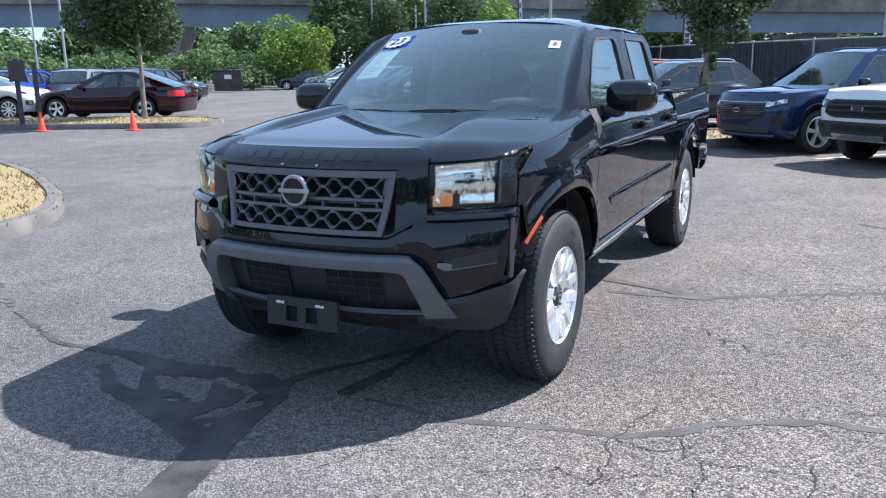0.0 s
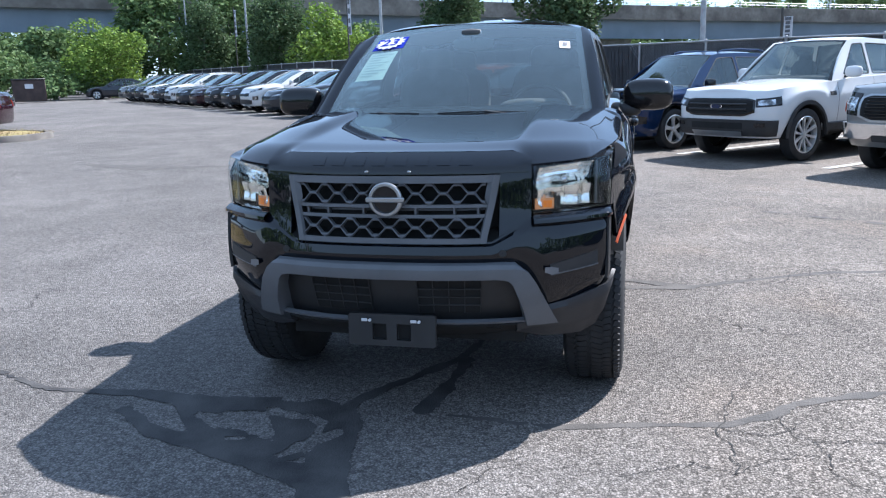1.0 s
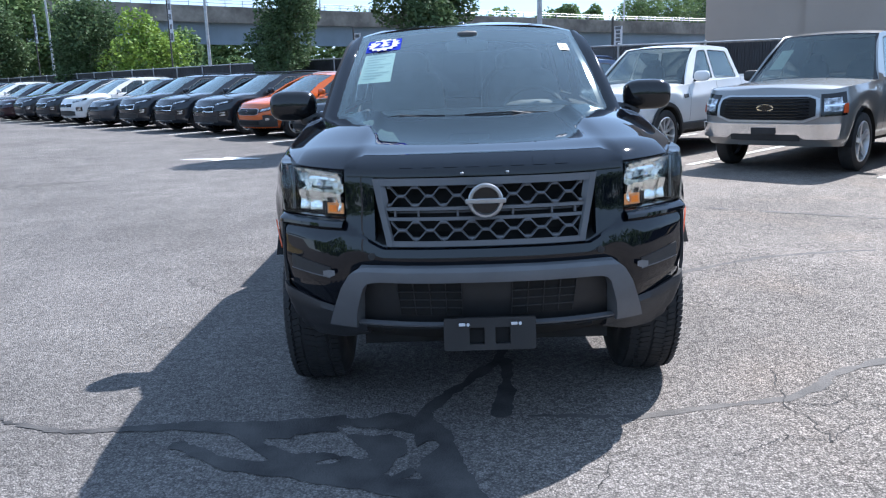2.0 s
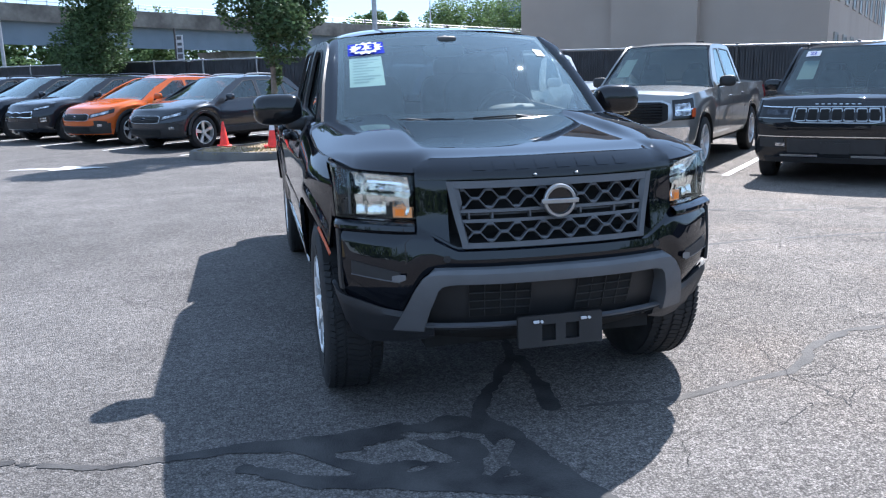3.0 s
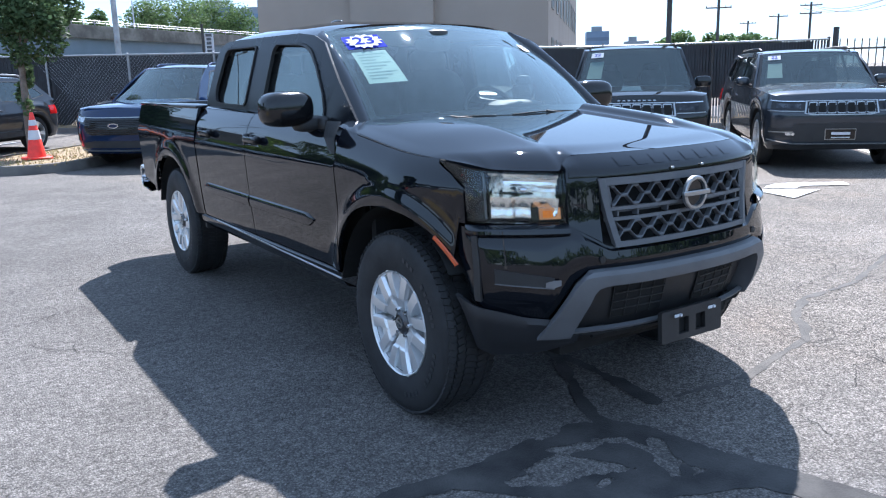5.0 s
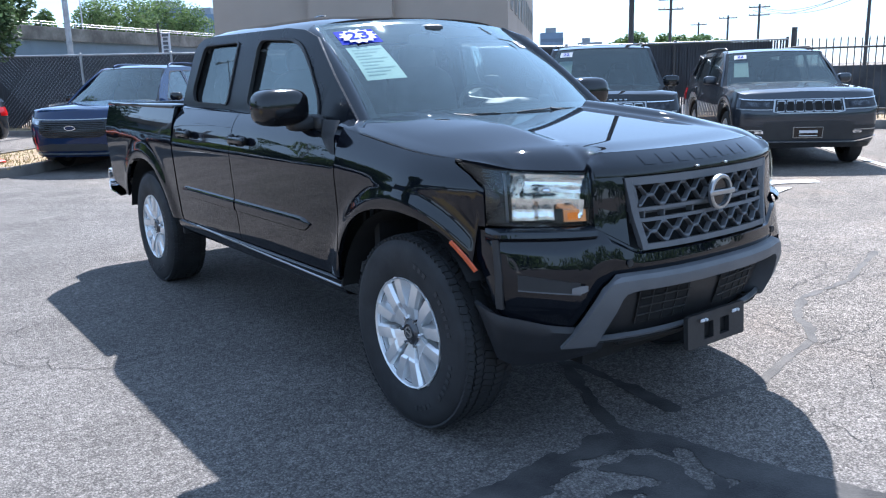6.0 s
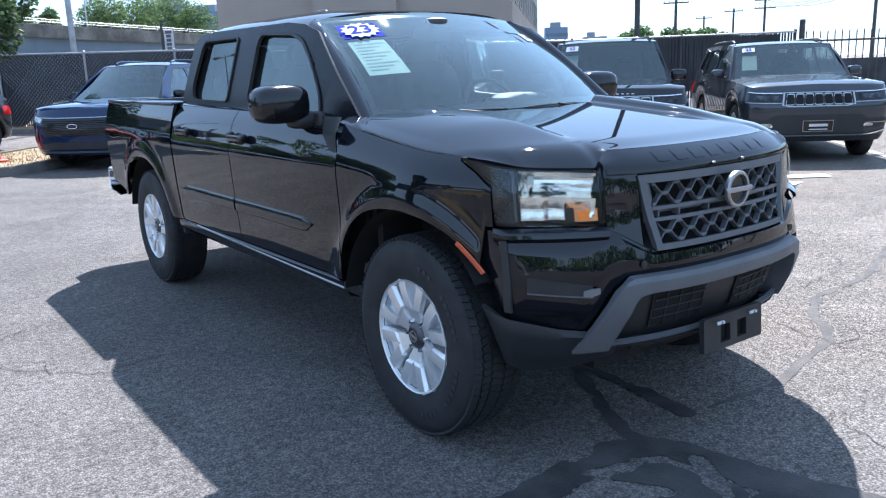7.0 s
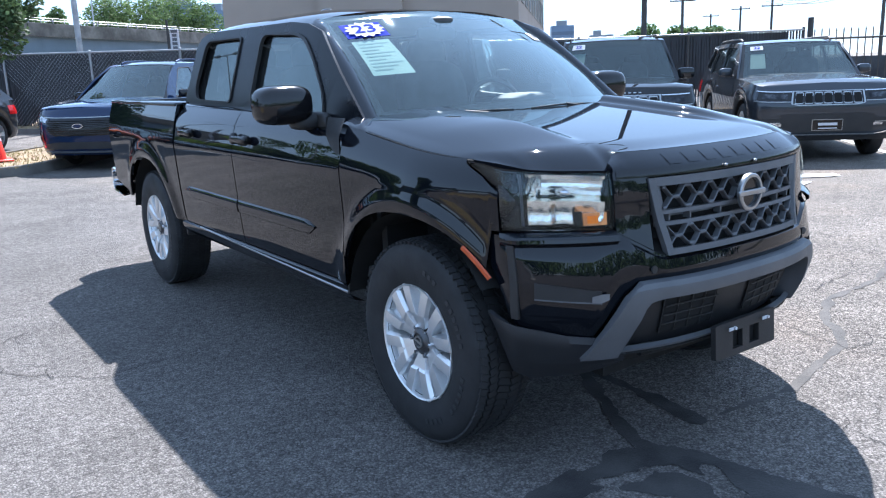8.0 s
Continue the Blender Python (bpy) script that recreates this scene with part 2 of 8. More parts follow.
# ---- mesh helpers ----
def finish(bm, sharp=38):
    bmesh.ops.recalc_face_normals(bm, faces=bm.faces[:])
    lim = radians(sharp)
    for e in bm.edges:
        if len(e.link_faces) == 2 and e.calc_face_angle(0) > lim:
            e.smooth = False
    for f in bm.faces:
        f.smooth = True


def mesh_of(name, bm, material, sharp=38):
    finish(bm, sharp)
    me = bpy.data.meshes.new(name)
    bm.to_mesh(me)
    bm.free()
    me.materials.append(material)
    return me


def part(name, bm, material, parent=None, label="", sharp=38):
    ob = new(name, mesh_of(name, bm, material, sharp))
    if parent is not None:
        ob.parent = parent
    if label:
        ob["label"] = label
    return ob


def thing(name, label, category, m=None, group="", kind=""):
    ob = new(name)
    ob.empty_display_size = 0.1
    if m is not None:
        ob.matrix_world = m
    return tagged(ob, label, category, group, kind)


def B():
    return bmesh.new()


def box(bm, x0, x1, y0, y1, z0, z1, bev=0.0, m=None, seg=1):
    r = bmesh.ops.create_cube(bm, size=1, matrix=Matrix.Translation(((x0 + x1) / 2, (y0 + y1) / 2, (z0 + z1) / 2)) @ Matrix.Diagonal((x1 - x0, y1 - y0, z1 - z0, 1)))
    vs = r["verts"]
    if bev:
        es = list({e for v in vs for e in v.link_edges})
        rb = bmesh.ops.bevel(bm, geom=es, offset=bev, segments=seg, profile=0.5, affect="EDGES")
        vs = list({v for f in rb["faces"] for v in f.verts} | {v for v in vs if v.is_valid})
    if m is not None:
        bmesh.ops.transform(bm, matrix=m, verts=[v for v in vs if v.is_valid])
    return vs


def tube(bm, a, b, r0, r1=None, seg=10, caps=True):
    a, b = Vector(a), Vector(b)
    d = b - a
    m = Matrix.Translation((a + b) / 2) @ d.to_track_quat("Z", "Y").to_matrix().to_4x4()
    return bmesh.ops.create_cone(bm, cap_ends=caps, segments=seg, radius1=r0, radius2=r0 if r1 is None else r1, depth=d.length, matrix=m)["verts"]


def grid(bm, rows, closed=False):
    """A sheet through rows of points."""
    vs = [[bm.verts.new(p) for p in r] for r in rows]
    n = len(vs[0])
    for a, b in zip(vs, vs[1:]):
        for i in range(n if closed else n - 1):
            j = (i + 1) % n
            try:
                bm.faces.new((a[i], a[j], b[j], b[i]))
            except ValueError:
                pass
    return vs


def thick(bm, t):
    bmesh.ops.recalc_face_normals(bm, faces=bm.faces[:])
    bmesh.ops.solidify(bm, geom=bm.faces[:], thickness=t)


def lathe(bm, prof, seg=32, axis="X"):
    """Turn a profile of (radius, height) about the x (or z) axis."""
    rows = []
    for r, h in prof:
        row = []
        for i in range(seg):
            a = 2 * math.pi * i / seg
            c, s = r * math.cos(a), r * math.sin(a)
            row.append((h, c, s) if axis == "X" else (c, s, h))
        rows.append(row)
    return grid(bm, rows, True)


def fill(bm, loops, fn=lambda p: p):
    """A flat sheet bounded by the first loop, with the others as holes; fn maps each 2D point to 3D."""
    es = []
    for lp in loops:
        vs = [bm.verts.new((p[0], p[1], 0)) for p in lp]
        es += [bm.edges.new((vs[i], vs[(i + 1) % len(vs)])) for i in range(len(vs))]
    bmesh.ops.triangle_fill(bm, use_beauty=True, use_dissolve=False, edges=es)
    for v in bm.verts:
        v.co = Vector(fn(v.co))


def rounded(pts, r=0.03, n=4):
    """A polygon with its corners rounded."""
    out = []
    k = len(pts)
    for i in range(k):
        p, a, b = Vector(pts[i]), Vector(pts[i - 1]), Vector(pts[(i + 1) % k])
        da, db = (a - p), (b - p)
        ra, rb = min(r, da.length * 0.45), min(r, db.length * 0.45)
        s, e = p + da.normalized() * ra, p + db.normalized() * rb
        for j in range(n + 1):
            t = j / n
            out.append(tuple((1 - t) ** 2 * s + 2 * t * (1 - t) * p + t * t * e))
    return out


def lerp(tab, x):
    """Value at x in a table of (x, value) pairs."""
    return float(np.interp(x, [a for a, _ in tab], [b for _, b in tab]))


def smooth_lerp(tab, x):
    """The same, rounded at the knots."""
    return sum(lerp(tab, x + d) for d in (-0.04, -0.02, 0, 0.02, 0.04)) / 5


def ground_z(x, y):
    v = max(0.0, -0.55 * x + 0.83 * y - 9)
    n, t = 0.7071 * (x + y), 0.7071 * (x - y)
    dip = lerp([(-9, 0), (-2.2, 0.05), (0.7, 0.10), (3.5, 0.08), (8, 0.08)], t) * min(1.0, max(0.0, (n - 2.0) / 6.0))
    return 0.34 * (1 - math.exp(-v / 16)) * v / (v + 2) - dip


def spaced(a, b, n):
    return [a + (b - a) * i / (n - 1) for i in range(n)]

# ---- ground ----
def axis_steps():
    near = list(np.arange(-60, 60.1, 1.5))
    far = [70, 85, 105, 140, 200, 320, 520, 900, 1500]
    return [-f for f in far[::-1]] + near + far


def build_ground():
    bm = B()
    st = axis_steps()
    grid(bm, [[(x, y, ground_z(x, y)) for x in st] for y in st])
    ob = part("ground", bm, ASPHALT)
    tagged(ob, "weathered grey asphalt of a car park", "ground", kind="structure")


build_ground()


def field_sheet(name, f, x0, x1, y0, y1, step, lift, m):
    """A thin sheet over the ground wherever f(x, y) is below nought."""
    nx, ny = int((x1 - x0) / step) + 1, int((y1 - y0) / step) + 1
    xs, ys = [x0 + step * i for i in range(nx)], [y0 + step * j for j in range(ny)]
    F = [[f(x, y) for x in xs] for y in ys]
    verts, faces, seen = [], [], {}

    def vert(key, x, y):
        if key not in seen:
            seen[key] = len(verts)
            verts.append((x, y, ground_z(x, y) + lift))
        return seen[key]

    def corner(i, j):
        return vert((i, j), xs[i], ys[j])

    def cut(a, b):
        if b < a:
            a, b = b, a
        fa, fb = F[a[1]][a[0]], F[b[1]][b[0]]
        t = fa / (fa - fb)
        return vert((a, b), xs[a[0]] + (xs[b[0]] - xs[a[0]]) * t, ys[a[1]] + (ys[b[1]] - ys[a[1]]) * t)
    for j in range(ny - 1):
        for i in range(nx - 1):
            q = [(i, j), (i + 1, j), (i + 1, j + 1), (i, j + 1)]
            ins = [F[b][a] < 0 for a, b in q]
            if not any(ins):
                continue
            if all(ins):
                faces.append([corner(*c) for c in q])
                continue
            for tri in ((q[0], q[1], q[2]), (q[0], q[2], q[3])):
                poly = []
                for c, d in zip(tri, tri[1:] + tri[:1]):
                    ci, di = F[c[1]][c[0]] < 0, F[d[1]][d[0]] < 0
                    if ci:
                        poly.append(corner(*c))
                    if ci != di:
                        poly.append(cut(c, d))
                if len(poly) > 2:
                    faces.append(poly)
    me = bpy.data.meshes.new(name)
    me.from_pydata(verts, [], faces)
    me.materials.append(m)
    return new(name, me)


def near_line(pts, x, y):
    """Distance to a polyline of (x, y, half-width), less that width."""
    best = 9.0
    for (ax, ay, aw), (bx, by, bw) in zip(pts, pts[1:]):
        dx, dy = bx - ax, by - ay
        t = max(0.0, min(1.0, ((x - ax) * dx + (y - ay) * dy) / (dx * dx + dy * dy)))
        d = math.hypot(x - ax - dx * t, y - ay - dy * t) - (aw + (bw - aw) * t)
        if d < best:
            best = d
    return best


def wobble(x, y, s, a):
    return a * noise.noise((x * s, y * s, 3.1)) + 0.5 * a * noise.noise((x * s * 2.7, y * s * 2.7, 7.7))


SEAMS = [
    [(-2.6, -0.32, 0.012), (-1.78, -0.64, 0.018), (-1.3, -0.62, 0.045), (-0.9, -0.66, 0.07)],
    [(-0.28, -0.68, 0.05), (-0.27, -0.54, 0.028), (-0.20, -0.41, 0.036), (-0.07, -0.21, 0.026), (0.0, -0.08, 0.034), (0.08, 0.05, 0.026), (0.2, 0.6, 0.02)],
    [(-0.9, -0.66, 0.07), (-0.4, -0.62, 0.08), (-0.24, -0.72, 0.07), (-0.18, -1.12, 0.09), (-0.06, -1.5, 0.09), (0.04, -1.85, 0.09)],
    [(-1.25, -0.80, 0.035), (-0.98, -0.98, 0.05), (-0.6, -1.10, 0.05), (-0.15, -1.25, 0.08)],
    [(-1.0, -0.66, 0.08), (-0.75, -0.95, 0.08), (-0.45, -1.08, 0.08)],
    [(-0.62, -0.62, 0.06), (-0.42, -0.85, 0.09), (-0.35, -1.08, 0.06)],
    [(0.13, 0.07, 0.026), (0.10, -0.30, 0.034), (0.06, -0.58, 0.042)],
    [(0.06, -0.60, 0.015), (0.62, -0.66, 0.025), (1.0, -0.57, 0.03), (1.32, -0.51, 0.035), (1.5, -0.40, 0.035), (1.62, -0.25, 0.035), (2.0, -0.07, 0.03), (2.6, -0.05, 0.03), (3.6, 0.25, 0.03)],
    [(0.3, 1.95, 0.03), (0.72, 1.82, 0.04), (1.31, 1.64, 0.05), (1.8, 1.95, 0.03), (2.26, 2.21, 0.04), (3.0, 2.38, 0.035), (4.5, 2.3, 0.03)],
    [(0.72, 1.55, 0.04), (1.31, 1.62, 0.05)],
]
FAR_SEAMS = [
    [(-7.5, 0.4, 0.02), (-5.2, 1.2, 0.03), (-4.2, 0.6, 0.02), (-2.6, -0.32, 0.015)],
    [(-8.6, 8.7, 0.05), (-7.6, 8.35, 0.22), (-7.0, 8.2, 0.25), (-6.2, 8.4, 0.12), (-5.6, 8.6, 0.02)],
    [(2.2, 4.8, 0.03), (4.0, 3.8, 0.04), (7.0, 3.3, 0.03)],
    [(-9.5, 7.4, 0.1), (-9.1, 6.8, 0.04)],
]
CRACKS = [
    [(0.9, -1.05, 0.004), (1.15, -0.86, 0.005), (1.3, -0.95, 0.004), (1.42, -0.8, 0.004), (1.8, -0.75, 0.004)],
    [(1.5, -0.42, 0.004), (1.62, -0.62, 0.005), (1.6, -0.85, 0.004), (1.78, -1.0, 0.003)],
    [(1.62, -0.62, 0.005), (1.95, -0.58, 0.005), (2.3, -0.68, 0.004), (2.7, -0.6, 0.004)],
    [(0.35, -1.25, 0.004), (0.42, -1.0, 0.003), (0.55, -0.95, 0.003)],
    [(1.0, 0.35, 0.004), (1.3, 0.2, 0.004), (1.62, 0.36, 0.004), (2.0, 0.3, 0.003)],
    [(2.4, -0.2, 0.004), (2.62, -0.42, 0.005), (2.9, -0.44, 0.004)],
]


def crack_walks():
    """Short meandering cracks with a fork each, over the old surface."""
    rnd = random.Random(21)
    out = []
    for x0, x1, y0, y1, n in ((0.8, 4.6, -1.6, 2.6, 26), (2.4, 6.5, 2.2, 4.4, 8), (-4.6, -1.6, 1.6, 4.6, 5), (-4.4, -2.2, -0.8, 0.9, 3)):
        for i in range(n):
            x, y, a = rnd.uniform(x0, x1), rnd.uniform(y0, y1), rnd.uniform(0, 6.28)
            pts = [(x, y, 0.002)]
            for k in range(rnd.randint(3, 6)):
                a += rnd.uniform(-0.8, 0.8)
                l = rnd.uniform(0.12, 0.32)
                x, y = x + l * math.cos(a), y + l * math.sin(a)
                pts.append((x, y, rnd.uniform(0.0048, 0.0068)))
            out.append(pts)
            b = pts[len(pts) // 2]
            a += 1.4
            out.append([b, (b[0] + 0.16 * math.cos(a), b[1] + 0.16 * math.sin(a), 0.005), (b[0] + 0.34 * math.cos(a + 0.5), b[1] + 0.34 * math.sin(a + 0.5), 0.002)])
    return out


def build_seams():
    holes = [(-0.80, -0.83, 0.12, 0.045, -0.5), (-0.52, -0.72, 0.11, 0.035, -0.3), (-0.30, -0.95, 0.16, 0.045, 1.0), (-1.05, -0.86, 0.10, 0.04, -0.6), (-0.62, -0.98, 0.05, 0.02, 0), (-0.55, -0.57, 0.07, 0.02, 0.1)]

    def f(x, y, lines):
        d = min(near_line(s, x, y) for s in lines)
        d += wobble(x, y, 7, 0.018) + wobble(x, y, 26, 0.012)
        for hx, hy, a, b, t in holes:
            u, v = (x - hx) * math.cos(t) + (y - hy) * math.sin(t), -(x - hx) * math.sin(t) + (y - hy) * math.cos(t)
            h = (1 - math.hypot(u / a, v / b)) * min(a, b) + wobble(x, y, 16, 0.016)
            d = max(d, h)
        return d
    o = field_sheet("tar_seam", lambda x, y: f(x, y, SEAMS[:7]), -2.6, 0.5, -1.9, 0.8, 0.022, 0.0032, TAR)
    tagged(o, "black tar crack filler spread over worn asphalt", "tar patch", kind="stuff")
    o = field_sheet("sealed_crack", lambda x, y: f(x, y, [[(a, b, w * 0.8) for a, b, w in q] for q in SEAMS[7:]]), 0.0, 4.6, -0.8, 2.6, 0.026, 0.0018, TAR_OLD)
    tagged(o, "worn grey sealed cracks winding over old asphalt", "sealed crack", kind="stuff")
    for i, s in enumerate(FAR_SEAMS):
        xs, ys = [p[0] for p in s], [p[1] for p in s]
        o = field_sheet("tar_line", lambda x, y: near_line([s_ for s_ in s], x, y) + wobble(x, y, 3, 0.06), min(xs) - 0.2, max(xs) + 0.2, min(ys) - 0.3, max(ys) + 0.3, 0.06, 0.004, TAR_OLD)
        tagged(o, "thin worn line of tar crack filler on asphalt", "tar line", kind="stuff")
    for s in CRACKS + crack_walks():
        hairline(s)


def hairline(pts):
    """A fine open crack: a jagged strip of uneven width along a polyline."""
    verts, faces = [], []
    for (ax, ay, aw), (bx, by, bw) in zip(pts, pts[1:]):
        l = math.hypot(bx - ax, by - ay)
        n = max(2, int(l / 0.016))
        dx, dy = (by - ay) / l, -(bx - ax) / l
        for i in range(n + 1):
            t = i / n
            x, y = ax + (bx - ax) * t, ay + (by - ay) * t
            o = wobble(x, y, 6, 0.05) + wobble(x + 9, y, 34, 0.012)
            w = (0.55 + 0.9 * abs(wobble(x, y + 4, 22, 1.0))) * (aw + (bw - aw) * t) * 0.62
            p, q = x + dx * o, y + dy * o
            k = len(verts)
            verts += [(p - dx * w, q - dy * w, ground_z(p, q) + 0.0034), (p + dx * w, q + dy * w, ground_z(p, q) + 0.0034)]
            if k:
                faces.append((k - 2, k - 1, k + 1, k))
    me = bpy.data.meshes.new("crack")
    me.from_pydata(verts, [], faces)
    me.materials.append(CRACK)
    tagged(new("crack", me), "fine open crack in worn asphalt", "crack", kind="stuff")


build_seams()

ROW_N, ROW_D = Vector((0.7071, 0.7071)), Vector((0.7071, -0.7071))


def row_point(n, t):
    """A place by its distance n towards the fence and t along the parking row."""
    p = ROW_N * n + ROW_D * t
    return p.x, p.y


def ribbon(name, pts, w, m, label, cat, lift=0.011):
    """A painted stripe along points on the ground."""
    bm = B()
    fine = []
    for (ax, ay), (bx, by) in zip(pts, pts[1:]):
        n = max(2, int(math.hypot(bx - ax, by - ay) / 0.5) + 1)
        fine += [(ax + (bx - ax) * i / n, ay + (by - ay) * i / n) for i in range(n)]
    fine.append(pts[-1])
    rows = []
    for i, (x, y) in enumerate(fine):
        a, b = fine[max(0, i - 1)], fine[min(len(fine) - 1, i + 1)]
        d = Vector((b[0] - a[0], b[1] - a[1])).normalized()
        rows.append([(x - d.y * s, y + d.x * s, ground_z(x - d.y * s, y + d.x * s) + lift) for s in (-w / 2, 0, w / 2)])
    grid(bm, rows)
    return tagged(part(name, bm, m), label, cat, kind="structure")


for t, n0 in [(-10.9 - 2.4 * i, 7.35) for i in range(20)] + [(-0.78 + 2.72 * k, 8.6) for k in (-3, -2, -1, 0, 1, 2, 3)]:
    ribbon("parking_line", [row_point(n0, t), row_point(n0 + 5.4, t)], 0.11, LINE, "worn white parking line on asphalt", "parking line")


def arrow(cx, cy, ang, s=1.0):
    bm = B()
    pts = [(-0.1, -0.9), (0.1, -0.9), (0.1, 0.1), (0.38, 0.1), (0, 1.0), (-0.38, 0.1), (-0.1, 0.1)]
    c, si = math.cos(ang), math.sin(ang)
    fill(bm, [pts], lambda p: (cx + s * (p[0] * c - p[1] * si), cy + s * (p[0] * si + p[1] * c), ground_z(cx, cy) + 0.006))
    tagged(part("road_arrow", bm, LINE), "worn white painted arrow on asphalt", "arrow", kind="structure")


arrow(-4.55, 11.4, radians(-100))


ARROW_HEAD = [(5.99, 3.17), (6.54, 2.61), (5.7, 2.4)]
ARROW_STEM = [(6.18, 3.13), (6.42, 3.24), (6.62, 3.28), (6.85, 3.22), (7.38, 2.80), (7.18, 2.60), (6.76, 2.90), (6.58, 2.93), (6.44, 2.84)]


def turn_arrow():
    bm = B()
    for pts in (ARROW_HEAD, ARROW_STEM):
        b2 = B()
        fill(b2, [pts], lambda p: (p[0], p[1], ground_z(p[0], p[1]) + 0.013))
        me = bpy.data.meshes.new("tmp")
        b2.to_mesh(me)
        b2.free()
        bm.from_mesh(me)
        bpy.data.meshes.remove(me)
    tagged(part("turn_arrow", bm, LINE), "worn white painted turn arrow on asphalt", "arrow", kind="structure")


turn_arrow()


def island(name, pts, top_mat, label, h=0.15):
    """A kerbed island: kerb blocks round it and a raised top."""
    base = thing(name, label, "traffic island", kind="structure")
    loop = rounded(pts, 0.9, 6)
    c = Vector((sum(p[0] for p in loop) / len(loop), sum(p[1] for p in loop) / len(loop)))

    def inner(p, d):
        v = Vector((p[0], p[1]))
        i = loop.index(p)
        a, b = Vector(loop[i - 1]), Vector(loop[(i + 1) % len(loop)])
        t = (b - a).normalized()
        nrm = Vector((-t.y, t.x))
        if (c - v).dot(nrm) < 0:
            nrm = -nrm
        return v + nrm * d
    bm = B()
    rows = []
    for p in loop + loop[:1]:
        q0, q1, q2, q3 = Vector(p), inner(p, 0.025), inner(p, 0.05), inner(p, 0.17)
        z = ground_z(*p)
        rows.append([(q0.x, q0.y, z - 0.05), (q1.x, q1.y, z + h - 0.03), (q2.x, q2.y, z + h), (q3.x, q3.y, z + h), (q3.x, q3.y, z)])
    grid(bm, rows)
    part("kerb", bm, KERB, base)
    bm = B()
    fill(bm, [[tuple(inner(p, 0.165)) for p in loop]])
    bmesh.ops.subdivide_edges(bm, edges=bm.edges[:], cuts=3, use_grid_fill=True)
    for v in bm.verts:
        v.co.z = ground_z(v.co.x, v.co.y) + h - 0.02 + 0.03 * noise.noise((v.co.x * 1.3, v.co.y * 1.3, 0))
    part("island_top", bm, top_mat, base)
    return base, loop


def tufts(parent, loop, n, h, m, seed, name="grass"):
    """Many small blades scattered inside a loop."""
    rnd = random.Random(seed)
    xs, ys = [p[0] for p in loop], [p[1] for p in loop]

    def inside(x, y):
        r = False
        for (ax, ay), (bx, by) in zip(loop, loop[1:] + loop[:1]):
            if (ay > y) != (by > y) and x < (bx - ax) * (y - ay) / (by - ay) + ax:
                r = not r
        return r
    verts, faces = [], []
    while len(faces) < n:
        x, y = rnd.uniform(min(xs), max(xs)), rnd.uniform(min(ys), max(ys))
        if not inside(x, y):
            continue
        z = ground_z(x, y) + 0.12
        a, l = rnd.uniform(0, 6.28), rnd.uniform(0.5, 1.3) * h
        w = 0.012
        k = len(verts)
        verts += [(x - w * math.cos(a), y - w * math.sin(a), z), (x + w * math.cos(a), y + w * math.sin(a), z), (x + l * 0.6 * math.sin(a * 3), y + l * 0.6 * math.cos(a * 3), z + l)]
        faces.append((k, k + 1, k + 2))
    me = bpy.data.meshes.new(name)
    me.from_pydata(verts, [], faces)
    me.materials.append(m)
    ob = new(name, me)
    ob.parent = parent
    ob["kind"] = "stuff"


ia, la = island("traffic_island", [(-30, 5.6), (-18.0, 10.5), (-13.2, 12.6), (-13.3, 14.3), (-15.7, 14.8), (-20.2, 13.0), (-31, 8.4)], DRYGRASS, "kerbed traffic island with dry yellow grass")
tufts(ia, la, 5000, 0.07, GRASS, 1)
ib, lb = island("traffic_island", [(-14.0, 5.2), (-11.0, 5.5), (-8.0, 4.1), (-5.85, 2.75), (-4.95, 1.85), (-4.6, 0.9), (-6.5, -0.6), (-13, -1.0)], DRYGRASS, "kerbed traffic island with dry yellow grass")
tufts(ib, lb, 6000, 0.05, GRASS, 2)
ic, lc = island("traffic_island", [(-2.4, 12.3), (-1.95, 11.75), (-1.0, 11.40), (-0.2, 11.6), (0.35, 12.3), (4.2, 16.2), (2.7, 17.4), (-1.35, 13.4), (-2.1, 13.0)], MULCH, "kerbed traffic island with bare mulch and dry grass")
tufts(ic, lc, 2500, 0.05, GRASS, 3)
# long planted strip before the fence
strip, ls = island("planting_strip", [row_point(15.7, -60), row_point(15.7, 16), row_point(18.6, 16), row_point(18.6, -60)], MULCH, "kerbed strip of mulch and dry grass along the fence")
tufts(strip, ls, 6000, 0.09, GRASS, 4)

# ---- the black pickup: y runs from nose to tail, the front axle stands at y = 0 ----
AXLE_R, TYRE_R, ARCH_R = 3.2, 0.398, 0.505
NOSE = [(0.34, 0.11), (0.5, 0.03), (0.6, 0.0), (0.72, 0.0), (0.8, 0.015), (0.9, 0.035), (1.06, 0.05), (1.12, 0.085)]
SIDE_W = [(0.34, 0.80), (0.50, 0.868), (0.56, 0.886), (0.75, 0.902), (0.98, 0.915), (1.03, 0.917), (1.07, 0.905), (1.15, 0.887), (1.19, 0.868), (1.22, 0.842), (1.26, 0.812)]


def fender_top(y):
    if y > 0:
        return 1.137 + 0.128 * y + 0.03 * y * y
    return 1.137 + 0.128 * y + 0.16 * y * y - 0.55 * max(0.0, -y - 0.47) ** 2


def lip_depth(s):
    """How far the slanted front lip sets the bonnet's edge back."""
    t = min(1, max(0, (abs(s) - 0.47) / 0.08))
    return 0.06 * (1 - t * t * (3 - 2 * t)) - 0.004 * t


def lamp_top(s):
    return lerp([(0.54, 1.066), (0.7, 1.073), (0.86, 1.086), (1.06, 1.104)], s)


def lamp_low(s):
    return lerp([(0.54, 0.884), (0.885, 0.892), (0.905, 1.02), (0.985, 1.066), (1.06, 1.10)], s)


